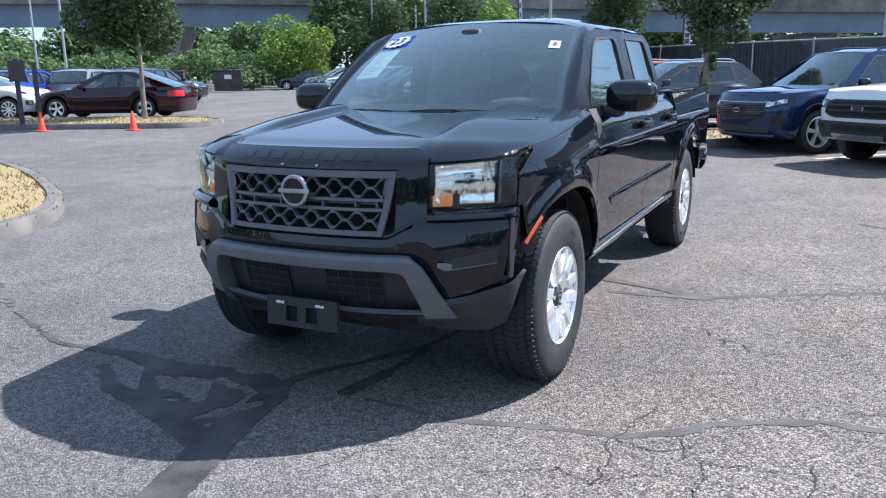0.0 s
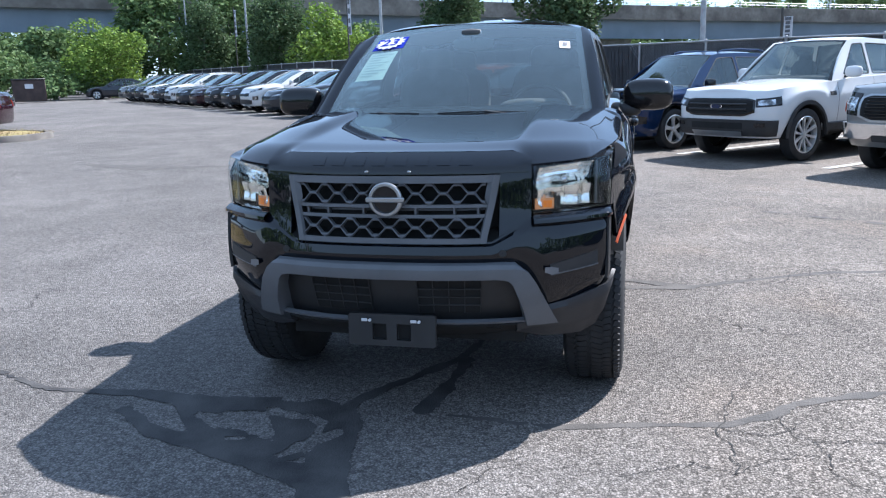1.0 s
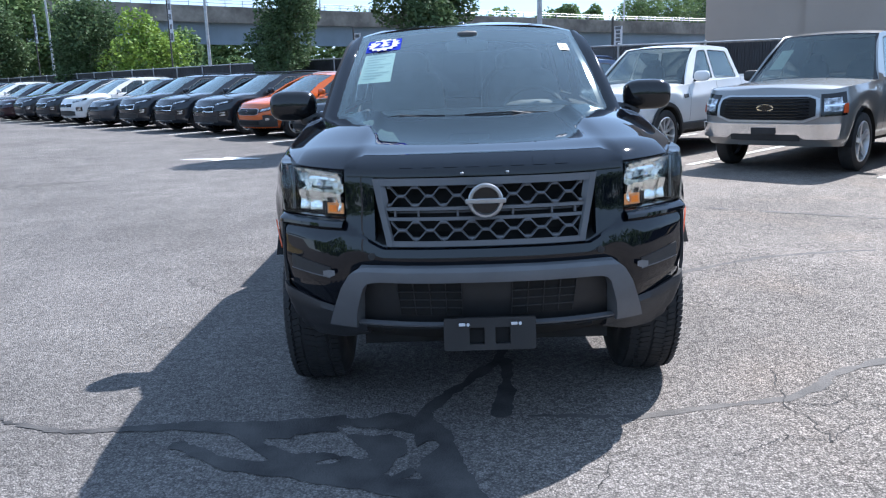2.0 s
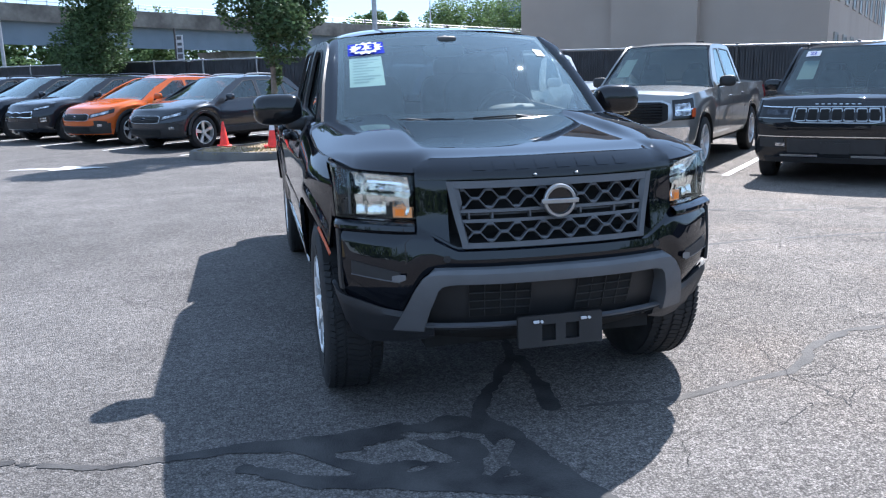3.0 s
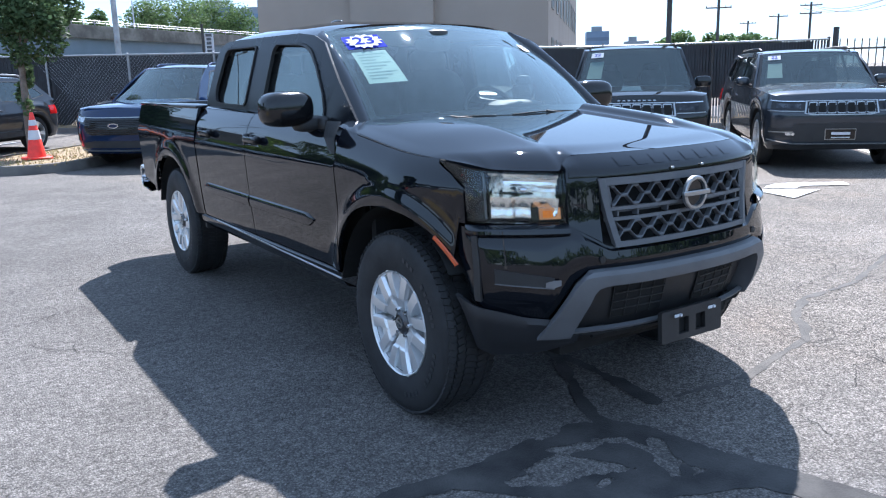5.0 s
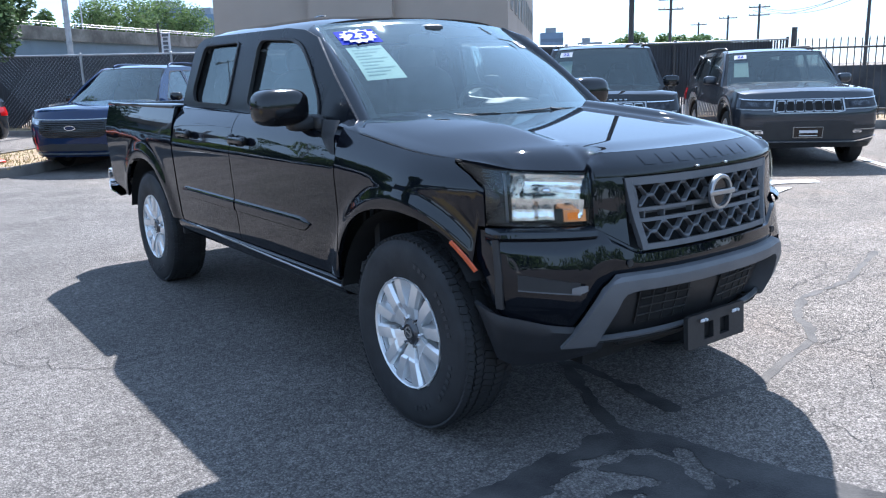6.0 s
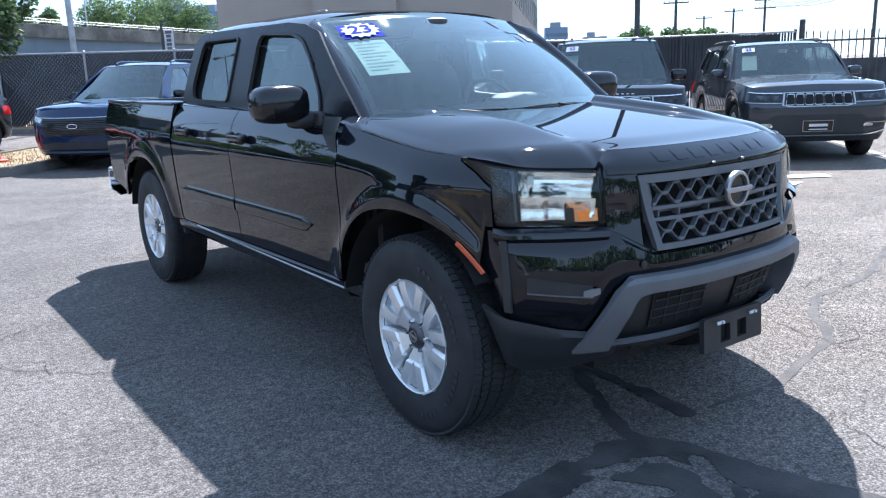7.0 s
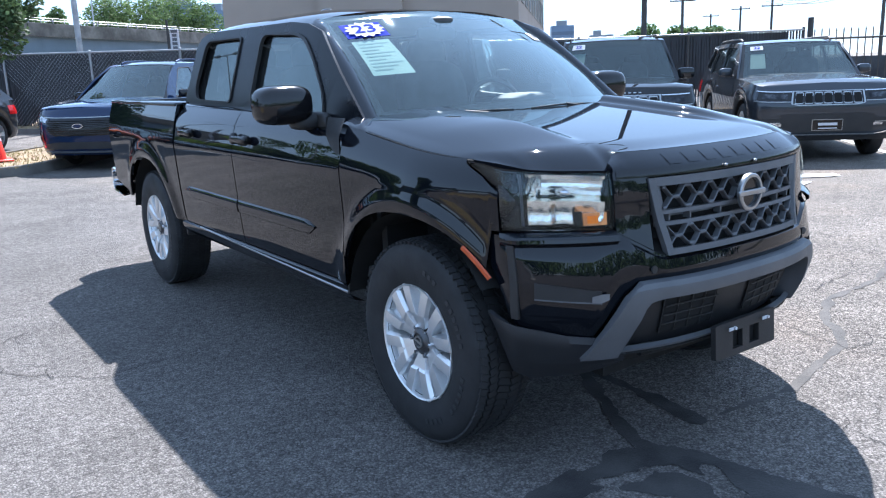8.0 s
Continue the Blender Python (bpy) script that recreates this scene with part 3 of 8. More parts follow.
def fender_high(y):
    """The fender's upper edge: along the bonnet, then down round the headlamp."""
    return min(fender_top(y), lerp([(-0.46, 0.90), (-0.445, 1.015), (-0.375, 1.062), (-0.29, 1.098), (-0.27, 1.3)], y))


def hood_edge(y):
    return 0.853 - 0.40 * min(0.0, y) ** 2


def hood_back(x):
    """The bonnet's rear edge, turning forward at its outer corners."""
    a = abs(x)
    y = 0.235 + 0.19 * (min(a, 0.74) / 0.735) ** 2
    if a > 0.74:
        y -= 0.16 * (1 - math.sqrt(max(0.0, 1 - ((a - 0.74) / 0.1131) ** 2)))
    return y


def hood_height(x, y):
    """The bonnet without its front edge: nearly flat, rolled down at the sides."""
    w = min(1.0, abs(x) / hood_edge(y))
    ze = fender_top(y)
    zc = 1.200 + 0.095 * y - 0.022 * y * y
    return ze + (zc - ze) * (1 - w ** 6.5)


def hood_point(u, v):
    """The bonnet: u across from -1 to 1, v from its front to its rear edge."""
    a, k = abs(u), (1 if u >= 0 else -1)
    s = 1.055 * a
    fx, fy, _ = nose_point(s, 1.1)
    fy += lip_depth(s)
    fx = min(fx, hood_edge(fy))
    rx = 0.853 * a
    ry = hood_back(rx)
    x, y = fx + (rx - fx) * v, fy + (ry - fy) * v
    x += (hood_edge(y) - x) * max(0.0, (a - 0.93) / 0.07)
    z = hood_height(x, y)
    # a long raised flank on each side of a flat middle
    cx = 0.47 - 0.02 * v
    r = min(1.0, max(0.0, (v - 0.1) / 0.45))
    rise = r * r * (3 - 2 * r) * 0.030
    d = x - cx
    z += rise * (1 / (1 + math.exp(-d / 0.010))) * (1 - min(1.0, max(0.0, (x - 0.5) / 0.3)) ** 1.5)
    # scoop towards the cowl on the outer side
    z -= 0.012 * max(0.0, v - 0.8) / 0.2 * math.exp(-((x - 0.66) / 0.05) ** 2)
    t = min(1.0, max(0.0, (s - 0.46) / 0.08))
    zf = 1.122 + (lamp_top(s) + 0.005 - 1.122) * t * t * (3 - 2 * t)
    q = min(1.0, v / 0.17)
    z = zf + (z - zf) * (1 - (1 - q) ** 2.3)
    return Vector((k * x, y, z))


def nose_point(s, z, off=0.0):
    """The front skin, s metres from the middle along its width, wrapping round the corner."""
    a, k = abs(s), (1 if s >= 0 else -1)
    if a <= 0.84:
        x, y = a, -0.81 + 0.35 * (a / 0.9) ** 2.6
    else:
        t = a - 0.84
        x, y = 0.84 + 0.026 * (1 - math.exp(-t / 0.05)), -0.81 + 0.35 * (0.84 / 0.9) ** 2.6 + t
    x -= 0.028 * min(1.0, max(0.0, (a - 0.55) / 0.3)) ** 1.5
    n = Vector((0.25 * a, -1)) if a < 0.5 else Vector((0.3 + (a - 0.5) * 1.6, -1))
    n.normalize()
    if a > 0.86 and off > 0:
        off *= max(0.0, 1 - (a - 0.86) / 0.07)
    y += lerp(NOSE, z) * max(0, 1 - max(0, a - 0.8) * 6)
    x -= a * 0.22 * max(0, 0.62 - z)
    return (k * (x + n.x * off), y + n.y * off, z)


def nose_strip(bm, s0, s1, lo, hi, n=40, rows=6, off=0.0, offs=None):
    cols = []
    for s in spaced(s0, s1, n):
        a, b = lo(abs(s)), hi(abs(s))
        cols.append([nose_point(s, a + (b - a) * j / (rows - 1), off if offs is None else offs(j / (rows - 1))) for j in range(rows)])
    grid(bm, cols)


def arch_low(y, base):
    for c, r in ((0.0, ARCH_R), (AXLE_R, ARCH_R - 0.012)):
        d = abs(y - c)
        if d < r:
            return max(base, 0.395 + (r ** 2.4 - d ** 2.4) ** (1 / 2.4))
    return base


def side_x(y, z, top=None):
    x = lerp(SIDE_W, z)
    if top is not None and z > 0.99:
        t = min(1, (z - 0.99) / max(0.02, top - 0.99))
        x = 0.917 - 0.008 * t - 0.052 * t ** 2.5
    for c in (0.0, AXLE_R):
        r = math.hypot(y - c, z - 0.395)
        x += 0.022 * math.exp(-((r - ARCH_R - 0.03) / 0.055) ** 2)
    if y < 0:
        x -= 0.40 * y * y
    return x


def bed_x(y, z):
    return side_x(y, min(z, 1.04)) - 0.40 * max(0, z - 1.04) ** 1.35


def side_panel(k, y0, y1, ny, base, hi, nz=16, gap=0.004, skin=None):
    bm = B()
    cols = []
    for y in spaced(y0 + gap, y1 - gap, ny):
        a, b = arch_low(y, base(y)), hi(y)
        cols.append([(k * (skin(y, a + (b - a) * j / (nz - 1)) if skin else side_x(y, a + (b - a) * j / (nz - 1))), y, a + (b - a) * j / (nz - 1)) for j in range(nz)])
    grid(bm, cols)
    thick(bm, 0.02)
    return bm


def superbox(bm, c, r, p=0.5, nu=16, nv=10, m=None):
    """A rounded box: centre, half sizes, roundness (1 is an ellipsoid)."""
    f = lambda v: math.copysign(abs(v) ** p, v)
    rows = []
    for j in range(nv + 1):
        a = -math.pi / 2 + math.pi * j / nv
        row = []
        for i in range(nu):
            b = 2 * math.pi * i / nu
            q = Vector((r[0] * f(math.cos(a)) * f(math.cos(b)), r[1] * f(math.cos(a)) * f(math.sin(b)), r[2] * f(math.sin(a))))
            row.append(Vector(c) + (m @ q if m is not None else q))
        rows.append(row)
    vs = grid(bm, rows, True)
    bmesh.ops.remove_doubles(bm, verts=[v for r_ in vs for v in r_], dist=1e-5)


def wheel_meshes():
    """Tyre, tread and rim of the pickup's wheel, its outer face towards -x."""
    tyre = B()
    lathe(tyre, [(0.214, -0.086), (0.236, -0.103), (0.30, -0.110), (0.345, -0.107), (0.373, -0.097), (0.386, -0.082), (0.391, -0.045), (0.391, 0.045),
                 (0.386, 0.082), (0.373, 0.097), (0.345, 0.107), (0.30, 0.11), (0.236, 0.103), (0.21, 0.088)], 72)
    tread = B()
    for row, (x, w, ph) in enumerate(((-0.080, 0.026, 0), (-0.044, 0.030, 0.5), (-0.0, 0.040, 0.2), (0.044, 0.030, 0.5), (0.080, 0.026, 0))):
        n = 84
        for i in range(n):
            a = 2 * math.pi * (i + ph) / n
            rad = 0.3925 if abs(x) < 0.07 else 0.3885
            tilt = 0.3 * (1 if row % 2 else -1)
            m = Matrix.Rotation(a, 4, "X") @ Matrix.Translation((x, 0, rad)) @ Matrix.Rotation(tilt, 4, "Z")
            if abs(x) > 0.07:
                m = m @ Matrix.Rotation(math.copysign(0.3, x), 4, "Y")
            box(tread, -w / 2, w / 2, -0.0125, 0.0125, -0.005, 0.0045, 0, m)
    # the section is broader on its inner side
    for bm in (tyre, tread):
        for v in bm.verts:
            if v.co.x > 0:
                v.co.x *= 1.38
    side = B()
    for i in range(26):
        if i in (3, 4, 11, 12, 13, 20, 21):
            continue
        a = 2 * math.pi * i / 60
        box(side, -0.0012, 0.0012, -0.009, 0.009, -0.01, 0.01, 0, Matrix.Rotation(a, 4, "X") @ Matrix.Translation((-0.1105, 0, 0.305)))
    rim = B()
    lathe(rim, [(0.238, -0.09), (0.245, -0.099), (0.243, -0.104), (0.237, -0.101), (0.230, -0.08), (0.207, 0.0), (0.2, 0.08)], 48)
    # near-black disc whose colour is the shade between the spokes
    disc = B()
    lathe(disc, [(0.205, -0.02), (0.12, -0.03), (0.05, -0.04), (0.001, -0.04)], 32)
    spokes = B()
    R = Matrix.Rotation(0.26, 4, "X")
    for sd in (-1, 1):
        # each arm of a pair: a broad block with a raised face, its edges cut at a slant
        prof = [(0.04, 0.0, 0.024, 0.012), (0.075, 0.0, 0.036, 0.004), (0.112, 0.0, 0.050, -0.004), (0.124, 0.004, 0.062, -0.010), (0.165, 0.018, 0.080, -0.011), (0.205, 0.032, 0.098, -0.010), (0.235, 0.040, 0.110, -0.008)]
        rows = []
        for r, a, b, lift in prof:
            zf = -0.078 - 0.012 * (r / 0.22) + lift
            ch = 0.004 + 0.06 * max(0, r - 0.06)
            ci, di = (0.003, 0.014) if a > 0 else (0.0, 0.0)
            rows.append([(-0.03, r, sd * a), (zf + di, r, sd * a), (zf, r, sd * (a + ci)), (zf - 0.001, r, sd * ((a + b) / 2)), (zf, r, sd * (b - ch)), (zf + 0.014, r, sd * b), (-0.03, r, sd * (b + 0.001)), (-0.025, r, sd * (a + b) / 2)])
        rows = [[R @ Vector(p) for p in rr] for rr in rows]
        vs = grid(spokes, rows, True)
        spokes.faces.new(vs[0])
        spokes.faces.new(vs[-1])
    vs = grid(spokes, [[R @ Vector((-0.050 - 0.30 * max(0, r - 0.17), r, q * w)) for q in (-1, 1)] for r, w in ((0.108, 0.006), (0.15, 0.016), (0.19, 0.030), (0.232, 0.042))])
    cap = B()
    lathe(cap, [(0.06, -0.05), (0.056, -0.078), (0.045, -0.084), (0.038, -0.088), (0.036, -0.083), (0.001, -0.084)], 24)
    nuts = B()
    a = math.pi / 6 + 0.26
    p = Vector((-0.066, 0.062 * math.cos(a), 0.062 * math.sin(a)))
    tube(nuts, p, p + Vector((-0.02, 0, 0)), 0.011, 0.009, 6)
    badge = B()
    lathe(badge, [(0.026, -0.082), (0.026, -0.091), (0.02, -0.091), (0.02, -0.082)], 20)
    box(badge, -0.091, -0.085, -0.03, 0.03, -0.005, 0.005)
    for bm in (rim, disc, spokes, cap, nuts, badge):
        bmesh.ops.scale(bm, vec=(1, 0.93, 0.93), verts=bm.verts[:])
    return [("tyre", mesh_of("tyre", tyre, RUBBER)), ("tread", mesh_of("tread", tread, RUBBER, 20)), ("sidewall_relief", mesh_of("sidewall_relief", side, VALANCE, 20)),
            ("rim", mesh_of("rim", rim, ALLOY)), ("hub_disc", mesh_of("hub_disc", disc, DARK)), ("spoke", mesh_of("spoke", spokes, ALLOY, 8)),
            ("centre_cap", mesh_of("centre_cap", cap, ALLOY_DARK)), ("lug_nut", mesh_of("lug_nut", nuts, CHROME)), ("cap_badge", mesh_of("cap_badge", badge, SATIN))]


def glass_x(z):
    return 0.768 - (z - 1.24) * 0.285 + 0.018 * math.sin(math.pi * min(1, max(0, (z - 1.24) / 0.46)))


def ws_point(u, v):
    """The windscreen: u across from -1 to 1, v from its foot to its head."""
    w = 0.712 + (0.608 - 0.712) * v
    y = (0.27 + 0.19 * u * u) * (1 - v) + (1.05 + 0.075 * u * u) * v - 0.035 * math.sin(math.pi * v)
    z = (1.225 - 0.015 * u * u) * (1 - v) + (1.698 - 0.036 * u * u) * v + 0.012 * math.sin(math.pi * v)
    return Vector((w * u, y, z))


def build_truck():
    tr = thing("pickup_truck", "glossy black crew cab pickup truck with dark grey grille", "pickup truck")
    P = lambda n, bm, m, label="", parent=tr, sharp=38: part(n, bm, m, parent, label, sharp)
    sill = lambda y: 0.505
    belt = lambda y: lerp([(0.4, 1.16), (0.75, 1.175), (1.45, 1.228), (2.6, 1.242)], y)
    doors = {}
    for k in (-1, 1):
        P("fender", side_panel(k, -0.449, 0.462, 66, lambda y: 0.5 if y > 0 else 0.66 if y > -0.405 else 0.886, fender_high, 22, 0.004, lambda y, z: side_x(y, z, fender_top(y))), BLACK)
        # the fender's shoulder behind the bonnet's rounded corner, up to the pillar
        bm = B()
        rows = []
        for y in spaced(0.255, 0.50, 14):
            q = min(1.0, max(0.0, (0.4276 - y) / 0.16))
            xi = 0.74 + 0.113 * math.sqrt(max(0.0, 1 - (1 - q) ** 2)) + 0.005 if y < 0.4276 else 0.742
            zi = hood_height(xi - 0.005, y) - 0.002
            xo, zo = 0.861, fender_top(y) - 0.003
            rows.append([(k * (xo + (xi - xo) * t), y, zo + (zi - zo) * t + 0.010 * math.sin(math.pi * t) * min(1, (xo - xi) / 0.05)) for t in spaced(0, 1, 6)])
        grid(bm, rows)
        P("fender_shoulder", bm, BLACK)
        # black sail trim before the window
        bm = B()
        rows = []
        for z in spaced(1.085, 1.225, 10):
            t = (z - 1.085) / 0.14
            ya, yb = 0.468 + 0.05 * t, 0.50 + 0.17 * t ** 0.7
            rows.append([(k * (max(side_x(y, min(z, 1.16)) - 0.72 * max(0, z - 1.16), glass_x(z)) + o), y, z) for y, o in ((ya, 0.003), ((ya + yb) / 2, 0.005), (yb, 0.003))])
        grid(bm, rows)
        P("sail_trim", bm, BLACK_PLASTIC, "matte black trim before the side window")
        d1 = P("front_door", side_panel(k, 0.462, 1.615, 40, lambda y: 0.535, belt, 22), BLACK)
        d2 = P("rear_door", side_panel(k, 1.615, 2.545, 50, lambda y: 0.535, belt, 22), BLACK)
        bed = P("bed_side", side_panel(k, 2.56, 4.08, 80, lambda y: 0.53 if y < 3.2 else lerp([(3.6, 0.56), (4.08, 0.66)], y), lambda y: 1.252, 22, 0.004, bed_x), BLACK)
        doors[k] = (d1, d2)
        # rocker panel
        bm = B()
        rows = []
        for y in spaced(0.5, 2.62, 24):
            rows.append([(k * x, y, z) for x, z in ((0.80, 0.435), (0.855, 0.45), (0.884, 0.49), (0.889, 0.52), (0.87, 0.535), (0.8, 0.54))])
        grid(bm, rows)
        P("rocker_panel", bm, BLACK)
        # satin tube that paints in the highlight along the doors' lower lip
        bm = B()
        tube(bm, (k * 0.884, 0.5, 0.492), (k * 0.884, 2.3, 0.525), 0.006)
        P("sill_highlight", bm, SATIN)
        # shoulder between the doors and the windows
        bm = B()
        rows = []
        for y in spaced(0.42, 2.60, 30):
            zb = belt(y)
            a, b_ = side_x(y, zb), glass_x(zb + 0.014)
            rows.append([(k * (a - 0.012), y, zb - 0.012), (k * (a - 0.006), y, zb + 0.002), (k * (a * 0.7 + b_ * 0.3), y, zb + 0.010), (k * (b_ - 0.012), y, zb + 0.016)])
        grid(bm, rows)
        P("belt_shoulder", bm, BLACK)
        # cab frame round the side windows
        outline = [(0.44, 1.205), (0.7, 1.405), (0.95, 1.594), (1.10, 1.634), (1.3, 1.654), (2.30, 1.662), (2.46, 1.655), (2.54, 1.628), (2.575, 1.58), (2.64, 1.3), (2.65, 1.246)]
        outline += [(y, belt(y) + 0.003) for y in (2.4, 2.1, 1.8, 1.6, 1.45, 1.2, 1.0, 0.75, 0.5)]
        fw = rounded([(0.79, 1.202), (0.82, 1.32), (0.95, 1.47), (1.08, 1.568), (1.21, 1.602), (1.61, 1.612), (1.645, 1.256)], 0.05)
        rw = rounded([(1.90, 1.262), (1.865, 1.615), (2.41, 1.62), (2.485, 1.33), (2.45, 1.268)], 0.05)
        bm = B()
        fill(bm, [outline, fw, rw], lambda p: (k * glass_x(p[1]), p[0], p[1]))
        thick(bm, 0.014)
        P("cab_frame", bm, SATIN_BLACK)
        for nm, lp, g in (("front_window", fw, SIDE_GLASS), ("rear_window", rw, TINTED)):
            bm = B()
            fill(bm, [lp], lambda p: (k * (glass_x(p[1]) - 0.005), p[0], p[1]))
            P(nm, bm, g, "clear side window glass" if g is SIDE_GLASS else "tinted side window glass").visible_shadow = False
            bm = B()
            c = Vector((sum(p[0] for p in lp) / len(lp), sum(p[1] for p in lp) / len(lp)))
            inner = [tuple(Vector(p) + (c - Vector(p)).normalized() * 0.016) for p in lp]
            fill(bm, [lp, inner], lambda p: (k * (glass_x(p[1]) + 0.004), p[0], p[1]))
            thick(bm, 0.018)
            P("window_seal", bm, BLACK_PLASTIC)
        for y in (1.76, 2.56):
            bm = B()
            grid(bm, [[(k * (glass_x(z) + 0.0025), y + d_ - (0.10 if y < 2 else 0.16) * (z - 1.24), z) for d_ in (-0.004, 0.004)] for z in spaced(1.25, 1.645, 12)])
            P("door_gap", bm, DARK)
        # handles and door mouldings
        for d, y in ((d1, 1.47), (d2, 2.29)):
            bm = B()
            superbox(bm, (k * 0.934, y, 1.098), (0.013, 0.10, 0.017), 0.55, 16, 8)
            superbox(bm, (k * 0.92, y - 0.075, 1.098), (0.02, 0.02, 0.022), 0.6, 10, 8)
            superbox(bm, (k * 0.92, y + 0.085, 1.098), (0.02, 0.022, 0.03), 0.6, 10, 8)
            P("door_handle", bm, GLOSS_BLACK, "gloss black pull handle", d)
            # near-black bulge painting the shade of the hollow behind the handle
            bm = B()
            superbox(bm, (k * 0.897, y - 0.0, 1.085), (0.012, 0.06, 0.034), 0.7, 16, 8)
            P("handle_cup_shade", bm, DARK, "", d)
        for d, a, b_ in ((d1, 0.74, 1.605), (d2, 1.625, 2.44)):
            bm = B()
            rows = []
            for y in spaced(a, b_, 18):
                e = 1.0
                if d is d1 and y < 0.84:
                    e = max(0.12, math.sqrt(max(0, 1 - ((0.84 - y) / 0.1) ** 2)))
                if d is d2 and y > 2.34:
                    e = max(0.12, math.sqrt(max(0, 1 - ((y - 2.34) / 0.1) ** 2)))
                rows.append([(k * (side_x(y, 0.74) + dx), y, 0.742 + h * e) for dx, h in ((-0.006, -0.042), (0.006, -0.034), (0.010, -0.006), (0.006, 0.024), (-0.006, 0.04))])
            grid(bm, rows)
            P("door_moulding", bm, BLACK, "", d)
        # door mirror
        bm = B()
        superbox(bm, (k * 0.99, 0.79, 1.282), (0.13, 0.085, 0.083), 0.62, 24, 14, Matrix.Rotation(k * -0.12, 3, "Z"))
        mir = P("door_mirror", bm, GLOSS_BLACK)
        bm = B()
        superbox(bm, (k * 0.885, 0.79, 1.205), (0.07, 0.055, 0.035), 0.6, 14, 8)
        superbox(bm, (k * 0.825, 0.78, 1.20), (0.03, 0.09, 0.045), 0.6, 14, 8)
        part("mirror_arm", bm, BLACK_PLASTIC, mir)
        bm = B()
        box(bm, k * 0.99 - 0.09, k * 0.99 + 0.09, 0.874, 0.880, 1.22, 1.34, 0.01)
        part("mirror_glass", bm, CHROME, mir)
        # inner door skins
        bm = B()
        box(bm, k * 0.735 - 0.02, k * 0.735 + 0.02, 0.5, 2.5, 0.6, 1.19, 0.01)
        P("door_lining", bm, INTERIOR)
        # orange side marker on the front arch lip
        bm = B()
        pts = []
        for a in spaced(math.radians(127), math.radians(142), 8):
            row = []
            for rr, o in ((0.524, 0.004), (0.527, 0.009), (0.540, 0.009), (0.543, 0.004)):
                y, z = rr * math.cos(a), 0.395 + rr * math.sin(a)
                row.append((k * (side_x(y, z) + o), y, z - 0.0))
            pts.append(row)
        grid(bm, pts)
        P("side_marker", bm, MARKER, "orange side marker lens")
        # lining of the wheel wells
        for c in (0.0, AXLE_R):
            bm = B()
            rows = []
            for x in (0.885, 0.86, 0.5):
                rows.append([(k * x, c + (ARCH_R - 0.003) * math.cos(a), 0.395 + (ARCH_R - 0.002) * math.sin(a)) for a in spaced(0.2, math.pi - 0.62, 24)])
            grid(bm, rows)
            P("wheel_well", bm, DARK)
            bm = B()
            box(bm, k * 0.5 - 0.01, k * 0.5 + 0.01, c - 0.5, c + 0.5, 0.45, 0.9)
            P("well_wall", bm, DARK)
        # mud guard behind the rear door
        bm = B()
        box(bm, k * 0.74, k * 0.86, 2.62, 2.66, 0.42, 0.62, 0.01) if k > 0 else box(bm, -0.86, -0.74, 2.62, 2.66, 0.42, 0.62, 0.01)
        P("mud_flap", bm, BLACK_PLASTIC)

    # bonnet
    bm = B()
    us = [math.copysign(abs(w) ** 0.9, w) for w in spaced(-1, 1, 131)]
    grid(bm, [[hood_point(u, v ** 1.15) for u in us] for v in spaced(0, 1, 52)])
    thick(bm, 0.018)
    bonnet = P("bonnet", bm, BLACK, "", tr, 50)
    for k in (-1, 1):
        bm = B()
        line = [hood_point(k, v) for v in spaced(0.0, 1, 36)] + [hood_point(k * u, 1) for u in spaced(0.995, 0.87, 14)]
        grid(bm, [[p + Vector((k * 0.004 + 0.005 * math.cos(q), 0.004 * (i > 35), -0.006 + 0.005 * math.sin(q))) for q in spaced(0, 5 * math.pi / 3, 6)] for i, p in enumerate(line)], True)
        part("bonnet_gap", bm, DARK, bonnet)
    # slanted front lip with raised block marks
    bm = B()
    rows = []
    for s in spaced(-0.54, 0.54, 40):
        cut = 0.03 * min(1, max(0, (abs(s) - 0.45) / 0.1)) ** 1.5
        p0 = Vector(nose_point(s, 1.058))
        p1 = Vector(nose_point(s, 1.1))
        p1.y += lip_depth(s) - 0.003
        p1.z = 1.121 - cut
        rows.append([p0.lerp(p1, t) + Vector((0, -0.012 * math.sin(math.pi * t), 0)) for t in (0, 0.1, 0.35, 0.65, 0.9, 1)])
    grid(bm, rows)
    thick(bm, 0.015)
    P("front_lip", bm, BLACK)
    for i in range(8):
        s = -0.298 + 0.085 * i
        bm = B()
        rows = []
        for ds in spaced(-0.025, 0.025, 4):
            p0, p1 = Vector(nose_point(s + ds, 1.058)), Vector(nose_point(s + ds, 1.1))
            p1.y += 0.057
            p1.z = 1.121
            rows.append([p0.lerp(p1, t) + Vector((0, -0.0125 * math.sin(math.pi * t) - 0.0012, 0.0005)) for t in (0.3, 0.46, 0.62, 0.78)])
        grid(bm, rows)
        thick(bm, 0.002)
        P("raised_mark", bm, BLACK, "plain raised block mark")
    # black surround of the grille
    # near-black backing paints the shade behind the honeycomb
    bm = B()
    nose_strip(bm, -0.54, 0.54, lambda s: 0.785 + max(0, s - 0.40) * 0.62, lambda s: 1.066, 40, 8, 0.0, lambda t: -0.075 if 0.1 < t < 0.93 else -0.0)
    P("grille_void_shade", bm, DARK)
    for k in (-1, 1):
        bm = B()
        nose_strip(bm, k * 0.425, k * 0.54, lambda s: 0.79 + max(0, s - 0.40) * 0.6, lambda s: 1.066, 10, 8, 0.004)
        thick(bm, 0.03)
        P("grille_cheek", bm, BLACK)
    bm = B()
